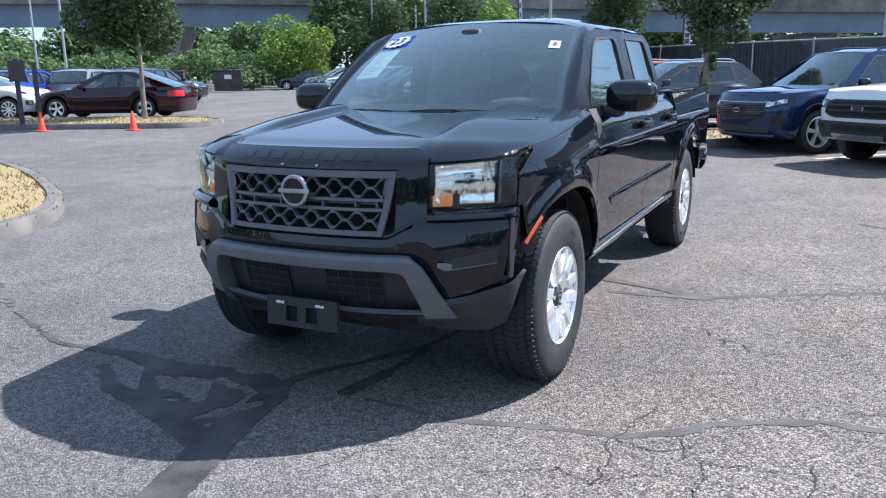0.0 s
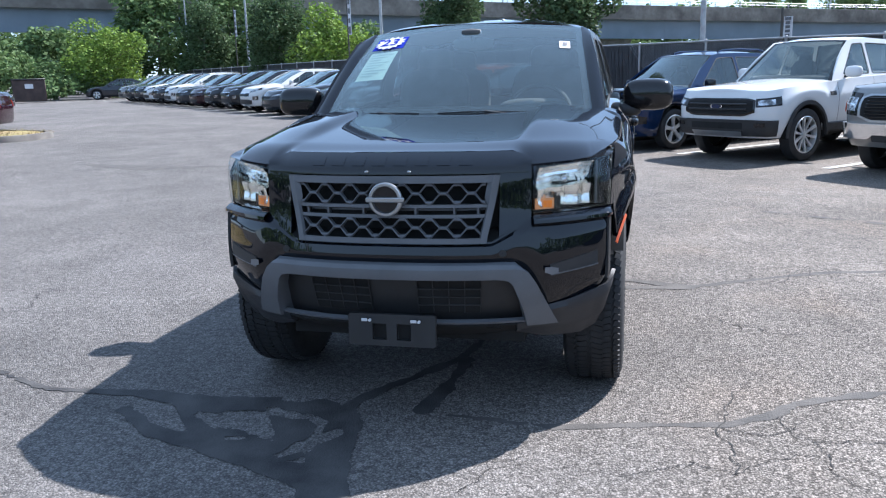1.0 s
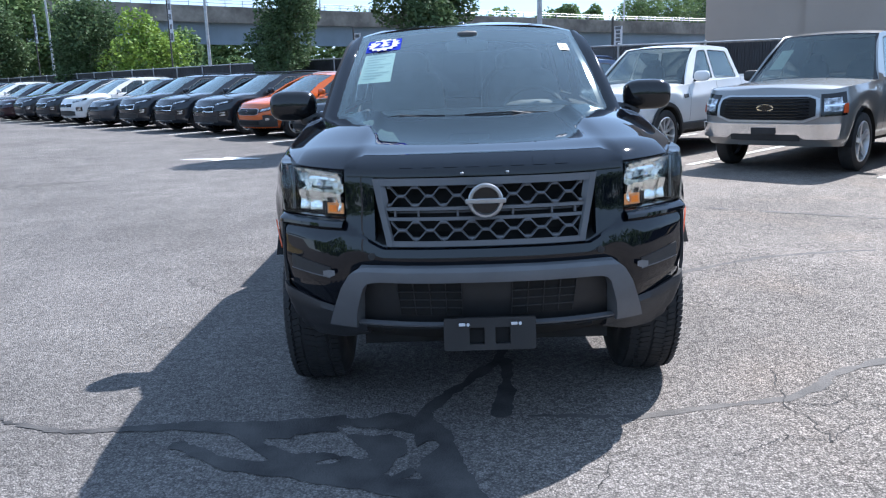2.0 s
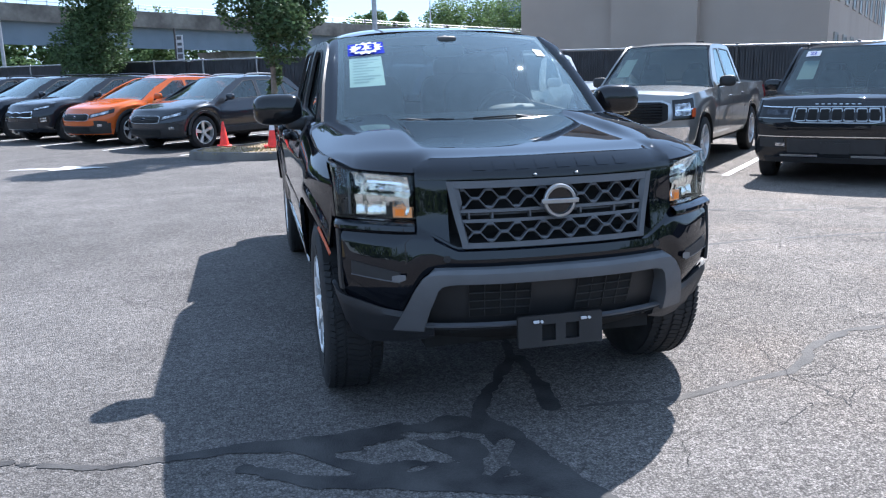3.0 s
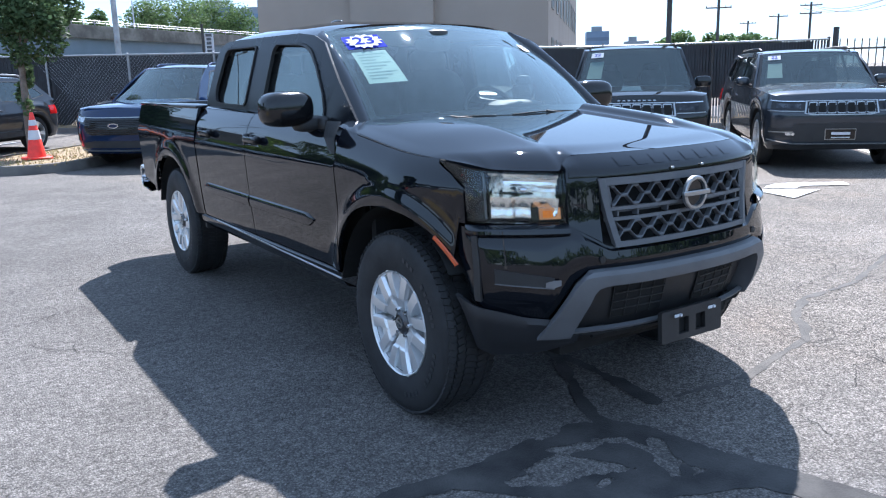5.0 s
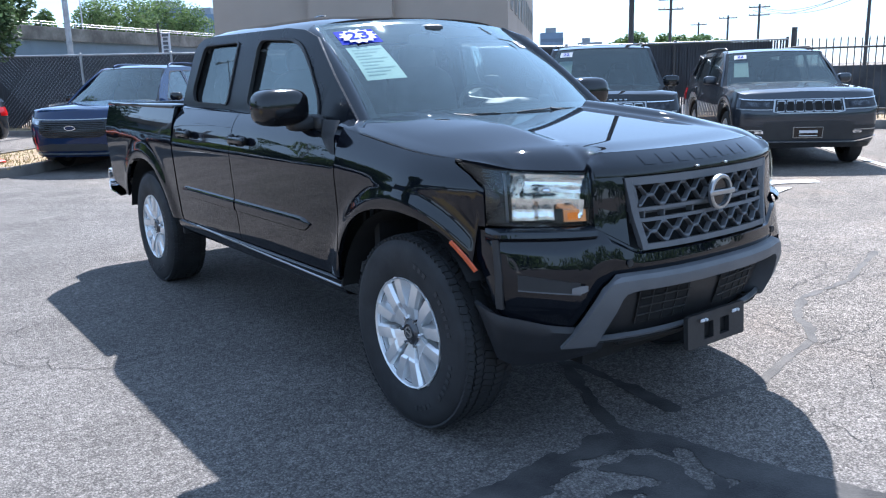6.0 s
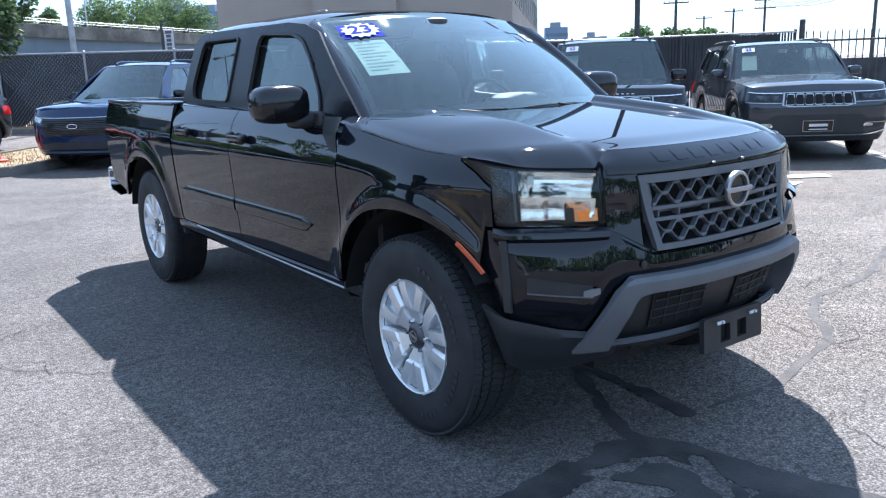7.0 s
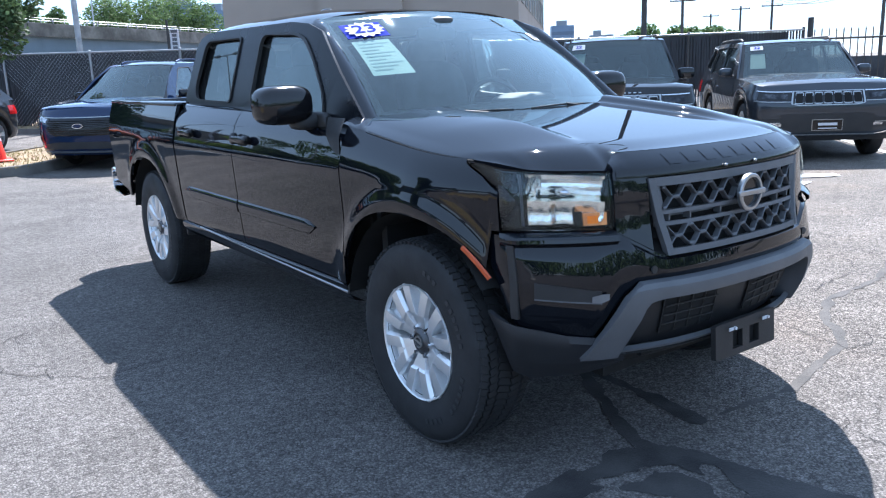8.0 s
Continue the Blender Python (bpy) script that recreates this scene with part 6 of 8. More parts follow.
        superbox(bm, (0, yA + 0.28, zb - 0.04), (s.W / 2 - 0.16, 0.28, 0.1), 0.5, 14, 8)
        s.P("seats", bm, CLOTH)

    def wheels(s):
        ms = car_wheel(s.r, s.wheel_mat, s.wheel)
        for k in (1, -1):
            for c in (0, s.wb):
                first = None
                for nm, me in ms:
                    ob = new("wheel" if first is None else nm, me)
                    if first is None:
                        ob.parent = s.ob
                        ob.matrix_basis = pose(k * (s.W / 2 - 0.125), c, s.r, 37 * c + 11 * k, 0, 0 if k < 0 else 180)
                        first = ob
                    else:
                        ob.parent = first

    # details on the nose and tail
    def face(s, x, f, off=0.004):
        w = s.W / 2
        y = -s.fo + s.nose_r - s.nose_r * max(0, 1 - (abs(x) / w) ** s.boxy) ** (1 / s.boxy)
        return s.skin(x, y, f, off)

    def nose_patch(s, name, x0, x1, lo, hi, m, off=0.006, label="", n=14, parent=None, depth=0.012):
        """A panel on the nose from x0 to x1; lo and hi are shares of its height, numbers or functions of |x|."""
        fl = lo if callable(lo) else (lambda x: lo)
        fh = hi if callable(hi) else (lambda x: hi)
        bm = B()
        rows = []
        for x in spaced(x0, x1, n):
            a, b = fl(abs(x)), fh(abs(x))
            rows.append([s.face(x, a + (b - a) * t, off) for t in (0, 0.33, 0.66, 1)])
        grid(bm, rows)
        thick(bm, depth)
        return s.P(name, bm, m, label, 38, parent)

    def lamps(s, x0, x1, lo, hi, m=None):
        for k in (1, -1):
            a, b = sorted((k * x0, k * x1))
            o = s.nose_patch("headlamp", a, b, lo, hi, GLOSS_BLACK, 0.006)
            c = lambda x: (hi(x) if callable(hi) else hi)
            d = lambda x: (lo(x) if callable(lo) else lo)
            a2, b2 = sorted((k * (x0 + (x1 - x0) * 0.12), k * (x0 + (x1 - x0) * 0.85)))
            s.nose_patch("lamp_glass", a2, b2, lambda x: d(x) + (c(x) - d(x)) * 0.2, lambda x: c(x) - (c(x) - d(x)) * 0.2, m or HEADLAMP, 0.011, "", 10, o)

    def tail_lamps(s, f0=0.62, f1=0.86):
        tail = s.L - s.fo
        for k in (1, -1):
            bm = B()
            rows = []
            for y in spaced(tail - 0.42, tail - 0.02, 10):
                x = s.half(y)
                rows.append([s.skin(k * x, y, f, 0.008) for f in spaced(f0, f1, 4)])
            grid(bm, rows)
            thick(bm, 0.01)
            s.P("tail_lamp", bm, TAIL_RED if s.bed else RED, "red tail lamp")

    def rails(s, m=None):
        for k in (1, -1):
            bm = B()
            pts = [(s.head + 0.25, 0.02), (s.head + 0.4, 0.055), ((s.head + s.tail_top) / 2, 0.065), (s.tail_top - 0.3, 0.05), (s.tail_top - 0.15, 0.01)]
            x = s.gx(s.H) - 0.06
            for (a, b), (c, d) in zip(pts, pts[1:]):
                tube(bm, (k * x, a, s.H + b), (k * x, c, s.H + d), 0.017, seg=8)
            s.P("roof_rail", bm, m or SATIN)

    def sticker(s, year=True):
        """A year sticker and a price sheet inside the screen."""
        if year:
            bm = B()
            grid(bm, [[s.ws(u, v) + Vector((0, -0.006, 0.006)) for u in spaced(-0.83, -0.59, 7)] for v in spaced(0.79, 0.91, 4)])
            o = s.P("year_sticker", bm, WHITE, "white year sticker with blue numerals")
            t = bpy.data.curves.new("year", "FONT")
            t.body, t.size, t.align_x, t.align_y, t.extrude, t.offset = "22", 0.085, "CENTER", "CENTER", 0.0005, 0.002
            tx = new("year", t)
            t.materials.append(BLUE)
            o0 = s.ws(-0.71, 0.85)
            ex = (s.ws(-0.66, 0.85) - o0).normalized()
            ey = (s.ws(-0.71, 0.9) - o0).normalized()
            ez = ex.cross(ey).normalized()
            mw = Matrix((ex * 1.2, ez.cross(ex), ez)).transposed().to_4x4()
            mw.translation = o0 + Vector((0, -0.009, 0.009)) + ez * 0.003
            tx.matrix_world = mw
            tx.parent = o
        bm = B()
        grid(bm, [[s.ws(u, v) + Vector((0, 0.006, -0.006)) for u in spaced(-0.82, -0.56, 4)] for v in spaced(0.28, 0.70, 3)])
        s.P("price_sheet", bm, PAPER, "pale green paper price sheet")

    def oval(s, f, a=0.075, b=0.032, m=None):
        bm = B()
        c = s.face(0, f, 0.03)
        pts = [(a * math.cos(t), b * math.sin(t)) for t in spaced(0, 2 * math.pi, 21)[:-1]]
        fill(bm, [pts], lambda p: (p[0], c.y, c.z + p[1]))
        thick(bm, 0.012)
        o = s.P("emblem", bm, CHROME, "plain oval emblem")
        bm = B()
        fill(bm, [[(x * 0.8, z * 0.72) for x, z in pts]], lambda p: (p[0], c.y - 0.009, c.z + p[1]))
        thick(bm, 0.004)
        part("emblem_face", bm, m or P_BLUE, o)

    def slots(s, f0, f1, n=7, w=0.055, gap=0.028):
        for i in range(n):
            c = (i - (n - 1) / 2) * (w * 2 + gap)
            cut = lambda x: 0.05 * max(0, abs(x - abs(c)) / w - 0.72)
            o = s.nose_patch("grille_slot", c - w, c + w, lambda x: f0 + cut(x), lambda x: f1 - cut(x), SATIN, 0.014, "", 9)
            s.nose_patch("slot_mesh", c - w + 0.010, c + w - 0.010, lambda x: f0 + 0.02 + cut(x), lambda x: f1 - 0.02 - cut(x), DARK, 0.022, "", 9, o)

    def put(s, x, y, rz, dz=0.0):
        s.ob.matrix_world = pose(x, y, ground_z(x, y) + dz, 0, 0, rz)
        return s


HEADLAMP = mat("headlamp_glass", (0.72, 0.73, 0.75), 0.14, 0.8, 0.4, 14, 40, 0.004, tint=(0.10, 0.105, 0.11))
LAMP_SMOKE = mat("smoked_headlamp", (0.10, 0.105, 0.115), 0.12, 0.7, 0.5, 12, 40, 0.003, tint=(0.02, 0.021, 0.025))
ROW_TURN = -45.0
P_WHITE = paint("white_paint", (0.60, 0.60, 0.595))
P_SILVER = paint("silver_paint", (0.23, 0.23, 0.225), 0.6)
P_BLUE = paint("blue_paint", (0.005, 0.018, 0.060), 0.3)
P_DARK = paint("dark_blue_grey_paint", (0.018, 0.021, 0.027), 0.3)
P_GREY = paint("grey_paint", (0.030, 0.034, 0.042), 0.4)
P_ORANGE = paint("orange_paint", (0.50, 0.105, 0.022), 0.1)
P_MAROON = paint("maroon_paint", (0.022, 0.005, 0.010), 0.3)
P_COAL = paint("charcoal_paint", (0.040, 0.046, 0.056), 0.45)
P_NIGHT = paint("night_black_paint", (0.011, 0.012, 0.014))
P_BLUE2 = paint("royal_blue_paint", (0.012, 0.03, 0.22), 0.2)


def escape():
    c = Car("blue_suv", "dark blue compact suv with black mesh grille parked on asphalt", "suv", P_BLUE, "cars parked along the fence", L=4.6, W=1.88, H=1.68, wb=2.71, fo=0.92, r=0.36, hood=(0.96, 1.07), belt=1.05, cowl=0.42, head=1.24, tail_top=3.0, tail_base=3.45, nose_r=0.62, mirror=GLOSS_BLACK)
    c.nose_patch("grille", -0.58, 0.58, lambda x: 0.44 + 0.9 * max(0, x - 0.46), lambda x: 0.82 - 0.6 * max(0, x - 0.5), GLOSS_BLACK, 0.006, "", 24)
    for f in spaced(0.49, 0.78, 8):
        bm = B()
        w = 0.55 - 0.9 * max(0, 0.52 - f)
        for a, b in zip(spaced(-w, w, 13), spaced(-w, w, 13)[1:]):
            tube(bm, c.face(a, f, 0.018), c.face(b, f, 0.018), 0.007, seg=6)
        c.P("grille_bar", bm, BLACK_PLASTIC)
    c.nose_patch("grille_rim", -0.66, 0.66, 0.84, 0.858, SATIN, 0.014, "", 20)
    c.nose_patch("lower_inlet", -0.66, 0.66, 0.14, lambda x: 0.30 - 0.2 * max(0, x - 0.4), BLACK_PLASTIC, 0.010, "", 20)
    c.nose_patch("bumper_lip", -0.74, 0.74, 0.05, 0.085, SATIN, 0.02, "", 20)
    for q in (1, -1):
        a, b = sorted((q * 0.70, q * 0.86))
        c.nose_patch("air_curtain", a, b, 0.30, lambda x: 0.52 - 0.4 * (x - 0.7), GLOSS_BLACK, 0.008, "", 8)
    c.lamps(0.55, 0.92, lambda x: 0.69 + 0.24 * (x - 0.56), lambda x: 0.85 + 0.22 * (x - 0.56))
    c.oval(0.66, 0.095, 0.04)
    c.tail_lamps()
    c.rails(P_BLUE)
    return c


def pickup(name, label, colour, L, W, H, chrome):
    c = Car(name, label, "pickup truck", colour, "cars parked along the fence", L=L, W=W, H=H, wb=L * 0.61, fo=0.93, r=0.40, hood=(1.12 if chrome else 1.06, 1.22 if chrome else 1.18), belt=1.22, cowl=0.62, head=1.28, tail_top=2.55, tail_base=2.72, sill=0.42,
            tum=0.36, boxy=3.4, nose_r=0.5, bed=(2.78, L - 1.02), cladding=not chrome, wheel="ten" if not chrome else "five", mirror=BLACK_PLASTIC if chrome else colour)
    if chrome:
        c.nose_patch("grille_frame", -0.70, 0.70, lambda x: 0.44 + 0.5 * max(0, x - 0.52), lambda x: 0.93 - 0.6 * max(0, x - 0.58), SATIN, 0.016, "bright grille frame", 24)
        c.nose_patch("grille", -0.65, 0.65, lambda x: 0.48 + 0.5 * max(0, x - 0.5), lambda x: 0.90 - 0.6 * max(0, x - 0.56), DARK, 0.026, "", 24)
        for f in spaced(0.53, 0.86, 7):
            bm = B()
            for a, b in zip(spaced(-0.57, 0.57, 9), spaced(-0.57, 0.57, 9)[1:]):
                tube(bm, c.face(a, f, 0.034), c.face(b, f, 0.034), 0.008, seg=6)
            c.P("grille_bar", bm, GLOSS_BLACK)
        c.nose_patch("chrome_bumper", -0.92, 0.92, lambda x: 0.12 + (0.1 if x < 0.5 else 0.02), lambda x: 0.41, CHROME, 0.05, "chrome front bumper", 24, None, 0.06)
        c.nose_patch("bumper_inlet", -0.48, 0.48, 0.10, 0.27, BLACK_PLASTIC, 0.03)
        c.nose_patch("plate", -0.16, 0.16, 0.22, 0.34, BLACK_PLASTIC, 0.066, "empty plate holder", 5)
        c.lamps(0.72, 0.985, lambda x: 0.54, lambda x: 0.93)
        for q in (1, -1):
            a, b = sorted((q * 0.76, q * 0.97))
            c.nose_patch("lamp_band", a, b, 0.715, 0.745, CHROME, 0.018, "", 8)
            a, b = sorted((q * 0.955, q * 0.985))
            c.nose_patch("side_marker", a, b, 0.58, 0.74, MARKER, 0.02, "amber marker", 4)
        c.oval(0.70, 0.12, 0.05, GLOSS_BLACK)
    else:
        c.nose_patch("grille_frame", -0.64, 0.64, lambda x: 0.48 + 0.5 * max(0, x - 0.48), lambda x: 0.87 - 0.3 * max(0, x - 0.5), GLOSS_BLACK, 0.01, "", 20)
        c.nose_patch("grille", -0.60, 0.60, lambda x: 0.52 + 0.5 * max(0, x - 0.46), lambda x: 0.84 - 0.3 * max(0, x - 0.48), DARK, 0.018, "", 20)
        for f in (0.63, 0.74):
            bm = B()
            for a, b in zip(spaced(-0.52, 0.52, 9), spaced(-0.52, 0.52, 9)[1:]):
                tube(bm, c.face(a, f, 0.03), c.face(b, f, 0.03), 0.016, seg=6)
            c.P("grille_bar", bm, BLACK_PLASTIC)
        c.nose_patch("lower_bumper", -0.91, 0.91, 0.04, lambda x: 0.40 - 0.1 * max(0, x - 0.6), BLACK_PLASTIC, 0.03, "matte black lower bumper", 24, None, 0.05)
        c.nose_patch("bumper_inlet", -0.46, 0.46, 0.20, 0.34, DARK, 0.04)
        c.nose_patch("skid_plate", -0.45, 0.45, 0.03, 0.14, SATIN, 0.046)
        for q in (1, -1):
            a, b = sorted((q * 0.64, q * 0.78))
            c.nose_patch("fog_lamp", a, b, 0.25, 0.33, LAMP_DARK, 0.044, "", 5)
        c.lamps(0.65, 0.925, lambda x: 0.67, lambda x: 0.85, HEADLAMP)
        c.oval(0.69, 0.11, 0.046)
        for k in (1, -1):
            bm = B()
            grid(bm, [[c.skin(k * c.W / 2, y, f, 0.006) for y in (0.52, 0.66)] for f in (0.72, 0.80)])
            thick(bm, 0.01)
            c.P("fender_vent", bm, BLACK_PLASTIC)
    c.tail_lamps(0.62, 0.93)
    return c


def big_suv(name, label, colour, L, W, H, plate):
    c = Car(name, label, "suv", colour, "cars parked along the fence", L=L, W=W, H=H, wb=L * 0.57, fo=0.92, r=0.40, hood=(1.05, 1.15) if plate else (1.10, 1.20), belt=1.15 if plate else 1.19, cowl=0.62, head=1.26, tail_top=L - 1.55, tail_base=L - 1.22, sill=0.34, tum=0.30, boxy=4.2, nose_r=0.42, wheel="ten", mirror=colour, rake=0.04)
    gx = 0.46 if plate else 0.52
    # grille: dark panel in a bright frame with seven upright slots
    c.nose_patch("grille_frame", -gx - 0.025, gx + 0.025, lambda x: 0.655 + 0.30 * max(0, x - gx + 0.08), lambda x: 0.925, SATIN, 0.008, "bright grille frame", 20)
    c.nose_patch("grille_panel", -gx, gx, lambda x: 0.672 + 0.30 * max(0, x - gx + 0.08), 0.91, GLOSS_BLACK, 0.014, "", 20)
    c.slots(0.685, 0.90, 7, (gx - 0.05) / 7 - 0.004, 0.018)
    # slim headlamps between two bright lines
    c.lamps(gx + 0.03, 0.93, lambda x: 0.745 + 0.03 * (x - 0.5), lambda x: 0.895 + 0.01 * (x - 0.5), LAMP_SMOKE)
    for k in (1, -1):
        for f, m in ((0.905, CHROME), (0.722, SATIN)):
            a, b = sorted((k * (gx + 0.03), k * 0.95))
            c.nose_patch("lamp_line", a, b, f, f + 0.014, m, 0.014, "", 12)
        # fog lamp pocket: bright outline, dark inside, small lamp
        a, b = sorted((k * 0.62, k * 0.93))
        o = c.nose_patch("fog_pocket", a, b, 0.25, 0.41, BLACK_PLASTIC, 0.012, "", 10)
        a2, b2 = sorted((k * 0.60, k * 0.72))
        c.nose_patch("fog_lamp", a2, b2, 0.275, 0.325, HEADLAMP, 0.022, "", 6, o)
        if plate:
            c.nose_patch("fog_line", a, b, 0.33, 0.345, SATIN, 0.018, "", 10, o)
    c.nose_patch("bumper_crease", -0.97, 0.97, 0.57, 0.585, colour, 0.012, "", 24)
    if plate:
        c.nose_patch("lower_grille", -0.62, 0.62, 0.16, lambda x: 0.50 - 0.2 * max(0, x - 0.5), BLACK_PLASTIC, 0.012)
        c.nose_patch("bumper_strip", -0.95, 0.95, lambda x: 0.10 + 0.28 * max(0, x - 0.64), lambda x: 0.125 + 0.28 * max(0, x - 0.64), CHROME, 0.026, "bright bumper strip", 28)
        o = c.nose_patch("dealer_plate", -0.19, 0.19, 0.20, 0.385, GLOSS_BLACK, 0.03, "black dealer plate with white bars", 5)
        c.nose_patch("plate_border", -0.20, 0.20, 0.19, 0.395, SATIN, 0.024, "", 5, o)
        c.nose_patch("plate_mark", -0.12, 0.12, 0.285, 0.335, WHITE, 0.046, "", 4, o, 0.004)
        c.nose_patch("plate_bar", -0.12, 0.12, 0.225, 0.242, WHITE, 0.046, "", 4, o, 0.004)
    else:
        c.nose_patch("mid_strip", -0.95, 0.95, 0.425, 0.440, CHROME, 0.018, "bright strip across the bumper", 28)
        c.nose_patch("lower_grille", -0.58, 0.58, 0.17, 0.40, BLACK_PLASTIC, 0.010)
        c.nose_patch("plate_holder", -0.17, 0.17, 0.16, 0.34, BLACK_PLASTIC, 0.03, "empty black plate holder", 5)
        for k in (1, -1):
            a, b = sorted((k * 0.20, k * 0.66))
            c.nose_patch("skid_strip", a, b, 0.10, 0.135, SATIN, 0.024, "", 10)
        for i in range(8):
            x = -0.26 + 0.074 * i
            c.nose_patch("bonnet_mark", x - 0.02, x + 0.02, 0.955, 0.972, SATIN, 0.006, "", 3, None, 0.004)
    c.nose_patch("chin", -0.9, 0.9, 0.0, 0.085, BLACK_PLASTIC, 0.014, "", 20)
    c.sticker()
    c.tail_lamps()
    c.rails(BLACK_PLASTIC)
    return c


def crossover(name, label, colour, style, wheel_mat=None, group="cars parked along the fence"):
    k = dict(L=4.38, W=1.80, H=1.50, wb=2.66, fo=0.86, r=0.345, hood=(0.80, 0.985), belt=0.97, cowl=0.36, head=1.34, tail_top=2.95, tail_base=3.40, nose_r=0.72, boxy=2.5, rake=0.30, cladding=style == "subaru")
    if style == "sedan":
        k.update(L=4.85, H=1.46, hood=(0.76, 0.93), belt=0.92, r=0.33, sill=0.24, wb=2.8, cowl=0.5, head=1.45, tail_top=2.55, tail_base=3.72, W=1.84)
    if style == "kia":
        k.update(H=1.53, W=1.83, hood=(0.86, 1.02), belt=1.0)
    c = Car(name, label, "sedan" if style == "sedan" else "suv", colour, group, **k, wheel_mat=wheel_mat or ALLOY, wheel="five" if style != "kia" else "ten")
    if style == "subaru":
        c.nose_patch("grille_frame", -0.43, 0.43, lambda x: 0.57 + 0.5 * max(0, x - 0.34), lambda x: 0.86 - 0.9 * max(0, x - 0.36), SATIN, 0.008, "", 20)
        c.nose_patch("grille", -0.41, 0.41, lambda x: 0.59 + 0.5 * max(0, x - 0.33), lambda x: 0.845 - 0.9 * max(0, x - 0.35), DARK, 0.016, "", 20)
        for f in (0.66, 0.72, 0.78):
            c.nose_patch("grille_bar", -0.36, 0.36, f, f + 0.014, GLOSS_BLACK, 0.024)
        c.oval(0.74, 0.05, 0.025)
        c.lamps(0.44, 0.86, lambda x: 0.665 + 0.30 * (x - 0.44), lambda x: 0.825 + 0.26 * (x - 0.44))
        c.nose_patch("lower_bumper", -0.82, 0.82, lambda x: 0.05, lambda x: 0.36 if x < 0.46 else 0.36 + 0.22 * (x - 0.46), BLACK_PLASTIC, 0.014, "", 24)
        c.nose_patch("lower_mouth", -0.44, 0.44, 0.14, 0.32, DARK, 0.024)
        for q in (1, -1):
            a, b = sorted((q * 0.56, q * 0.78))
            c.nose_patch("fog_pocket", a, b, 0.27, lambda x: 0.56 - 0.5 * max(0, x - 0.66), BLACK_PLASTIC, 0.022)
            a, b = sorted((q * 0.62, q * 0.70))
            c.nose_patch("fog_lamp", a, b, 0.33, 0.42, HEADLAMP, 0.03, "", 5)
    elif style == "kia":
        bump = lambda x: 0.035 * math.exp(-((x - 0.16) / 0.08) ** 2)
        c.nose_patch("grille_frame", -0.52, 0.52, lambda x: 0.56 + bump(x), lambda x: 0.80 - bump(x), CHROME, 0.008, "", 30)
        c.nose_patch("grille", -0.495, 0.495, lambda x: 0.59 + bump(x), lambda x: 0.77 - bump(x), DARK, 0.018, "", 30)
        for f in (0.64, 0.68, 0.72):
            c.nose_patch("grille_bar", -0.47, 0.47, f, f + 0.012, GLOSS_BLACK, 0.026)
        c.lamps(0.50, 0.88, lambda x: 0.80 + 0.22 * (x - 0.5), lambda x: 0.91 + 0.18 * (x - 0.5))
        c.nose_patch("lower_inlet", -0.62, 0.62, 0.12, lambda x: 0.40 - 0.25 * max(0, x - 0.4), BLACK_PLASTIC, 0.008, "", 20)
        c.nose_patch("lip_strip", -0.5, 0.5, 0.08, 0.11, SATIN, 0.016)
        for q in (1, -1):
            a, b = sorted((q * 0.66, q * 0.82))
            c.nose_patch("fog_pocket", a, b, 0.34, 0.56, GLOSS_BLACK, 0.008)
            a, b = sorted((q * 0.69, q * 0.79))
            for f in (0.38, 0.47):
                c.nose_patch("fog_lamp", a, b, f, f + 0.06, HEADLAMP, 0.018, "", 4)
    else:
        c.nose_patch("grille", -0.42, 0.42, 0.66, 0.80, DARK, 0.01)
        c.lamps(0.46, 0.86, lambda x: 0.74 + 0.12 * (x - 0.46), lambda x: 0.88 + 0.1 * (x - 0.46))
        c.nose_patch("lower_inlet", -0.5, 0.5, 0.12, 0.34, BLACK_PLASTIC, 0.008)
    c.tail_lamps()
    if style != "sedan":
        c.rails(SATIN if style == "subaru" else GLOSS_BLACK)
    return c


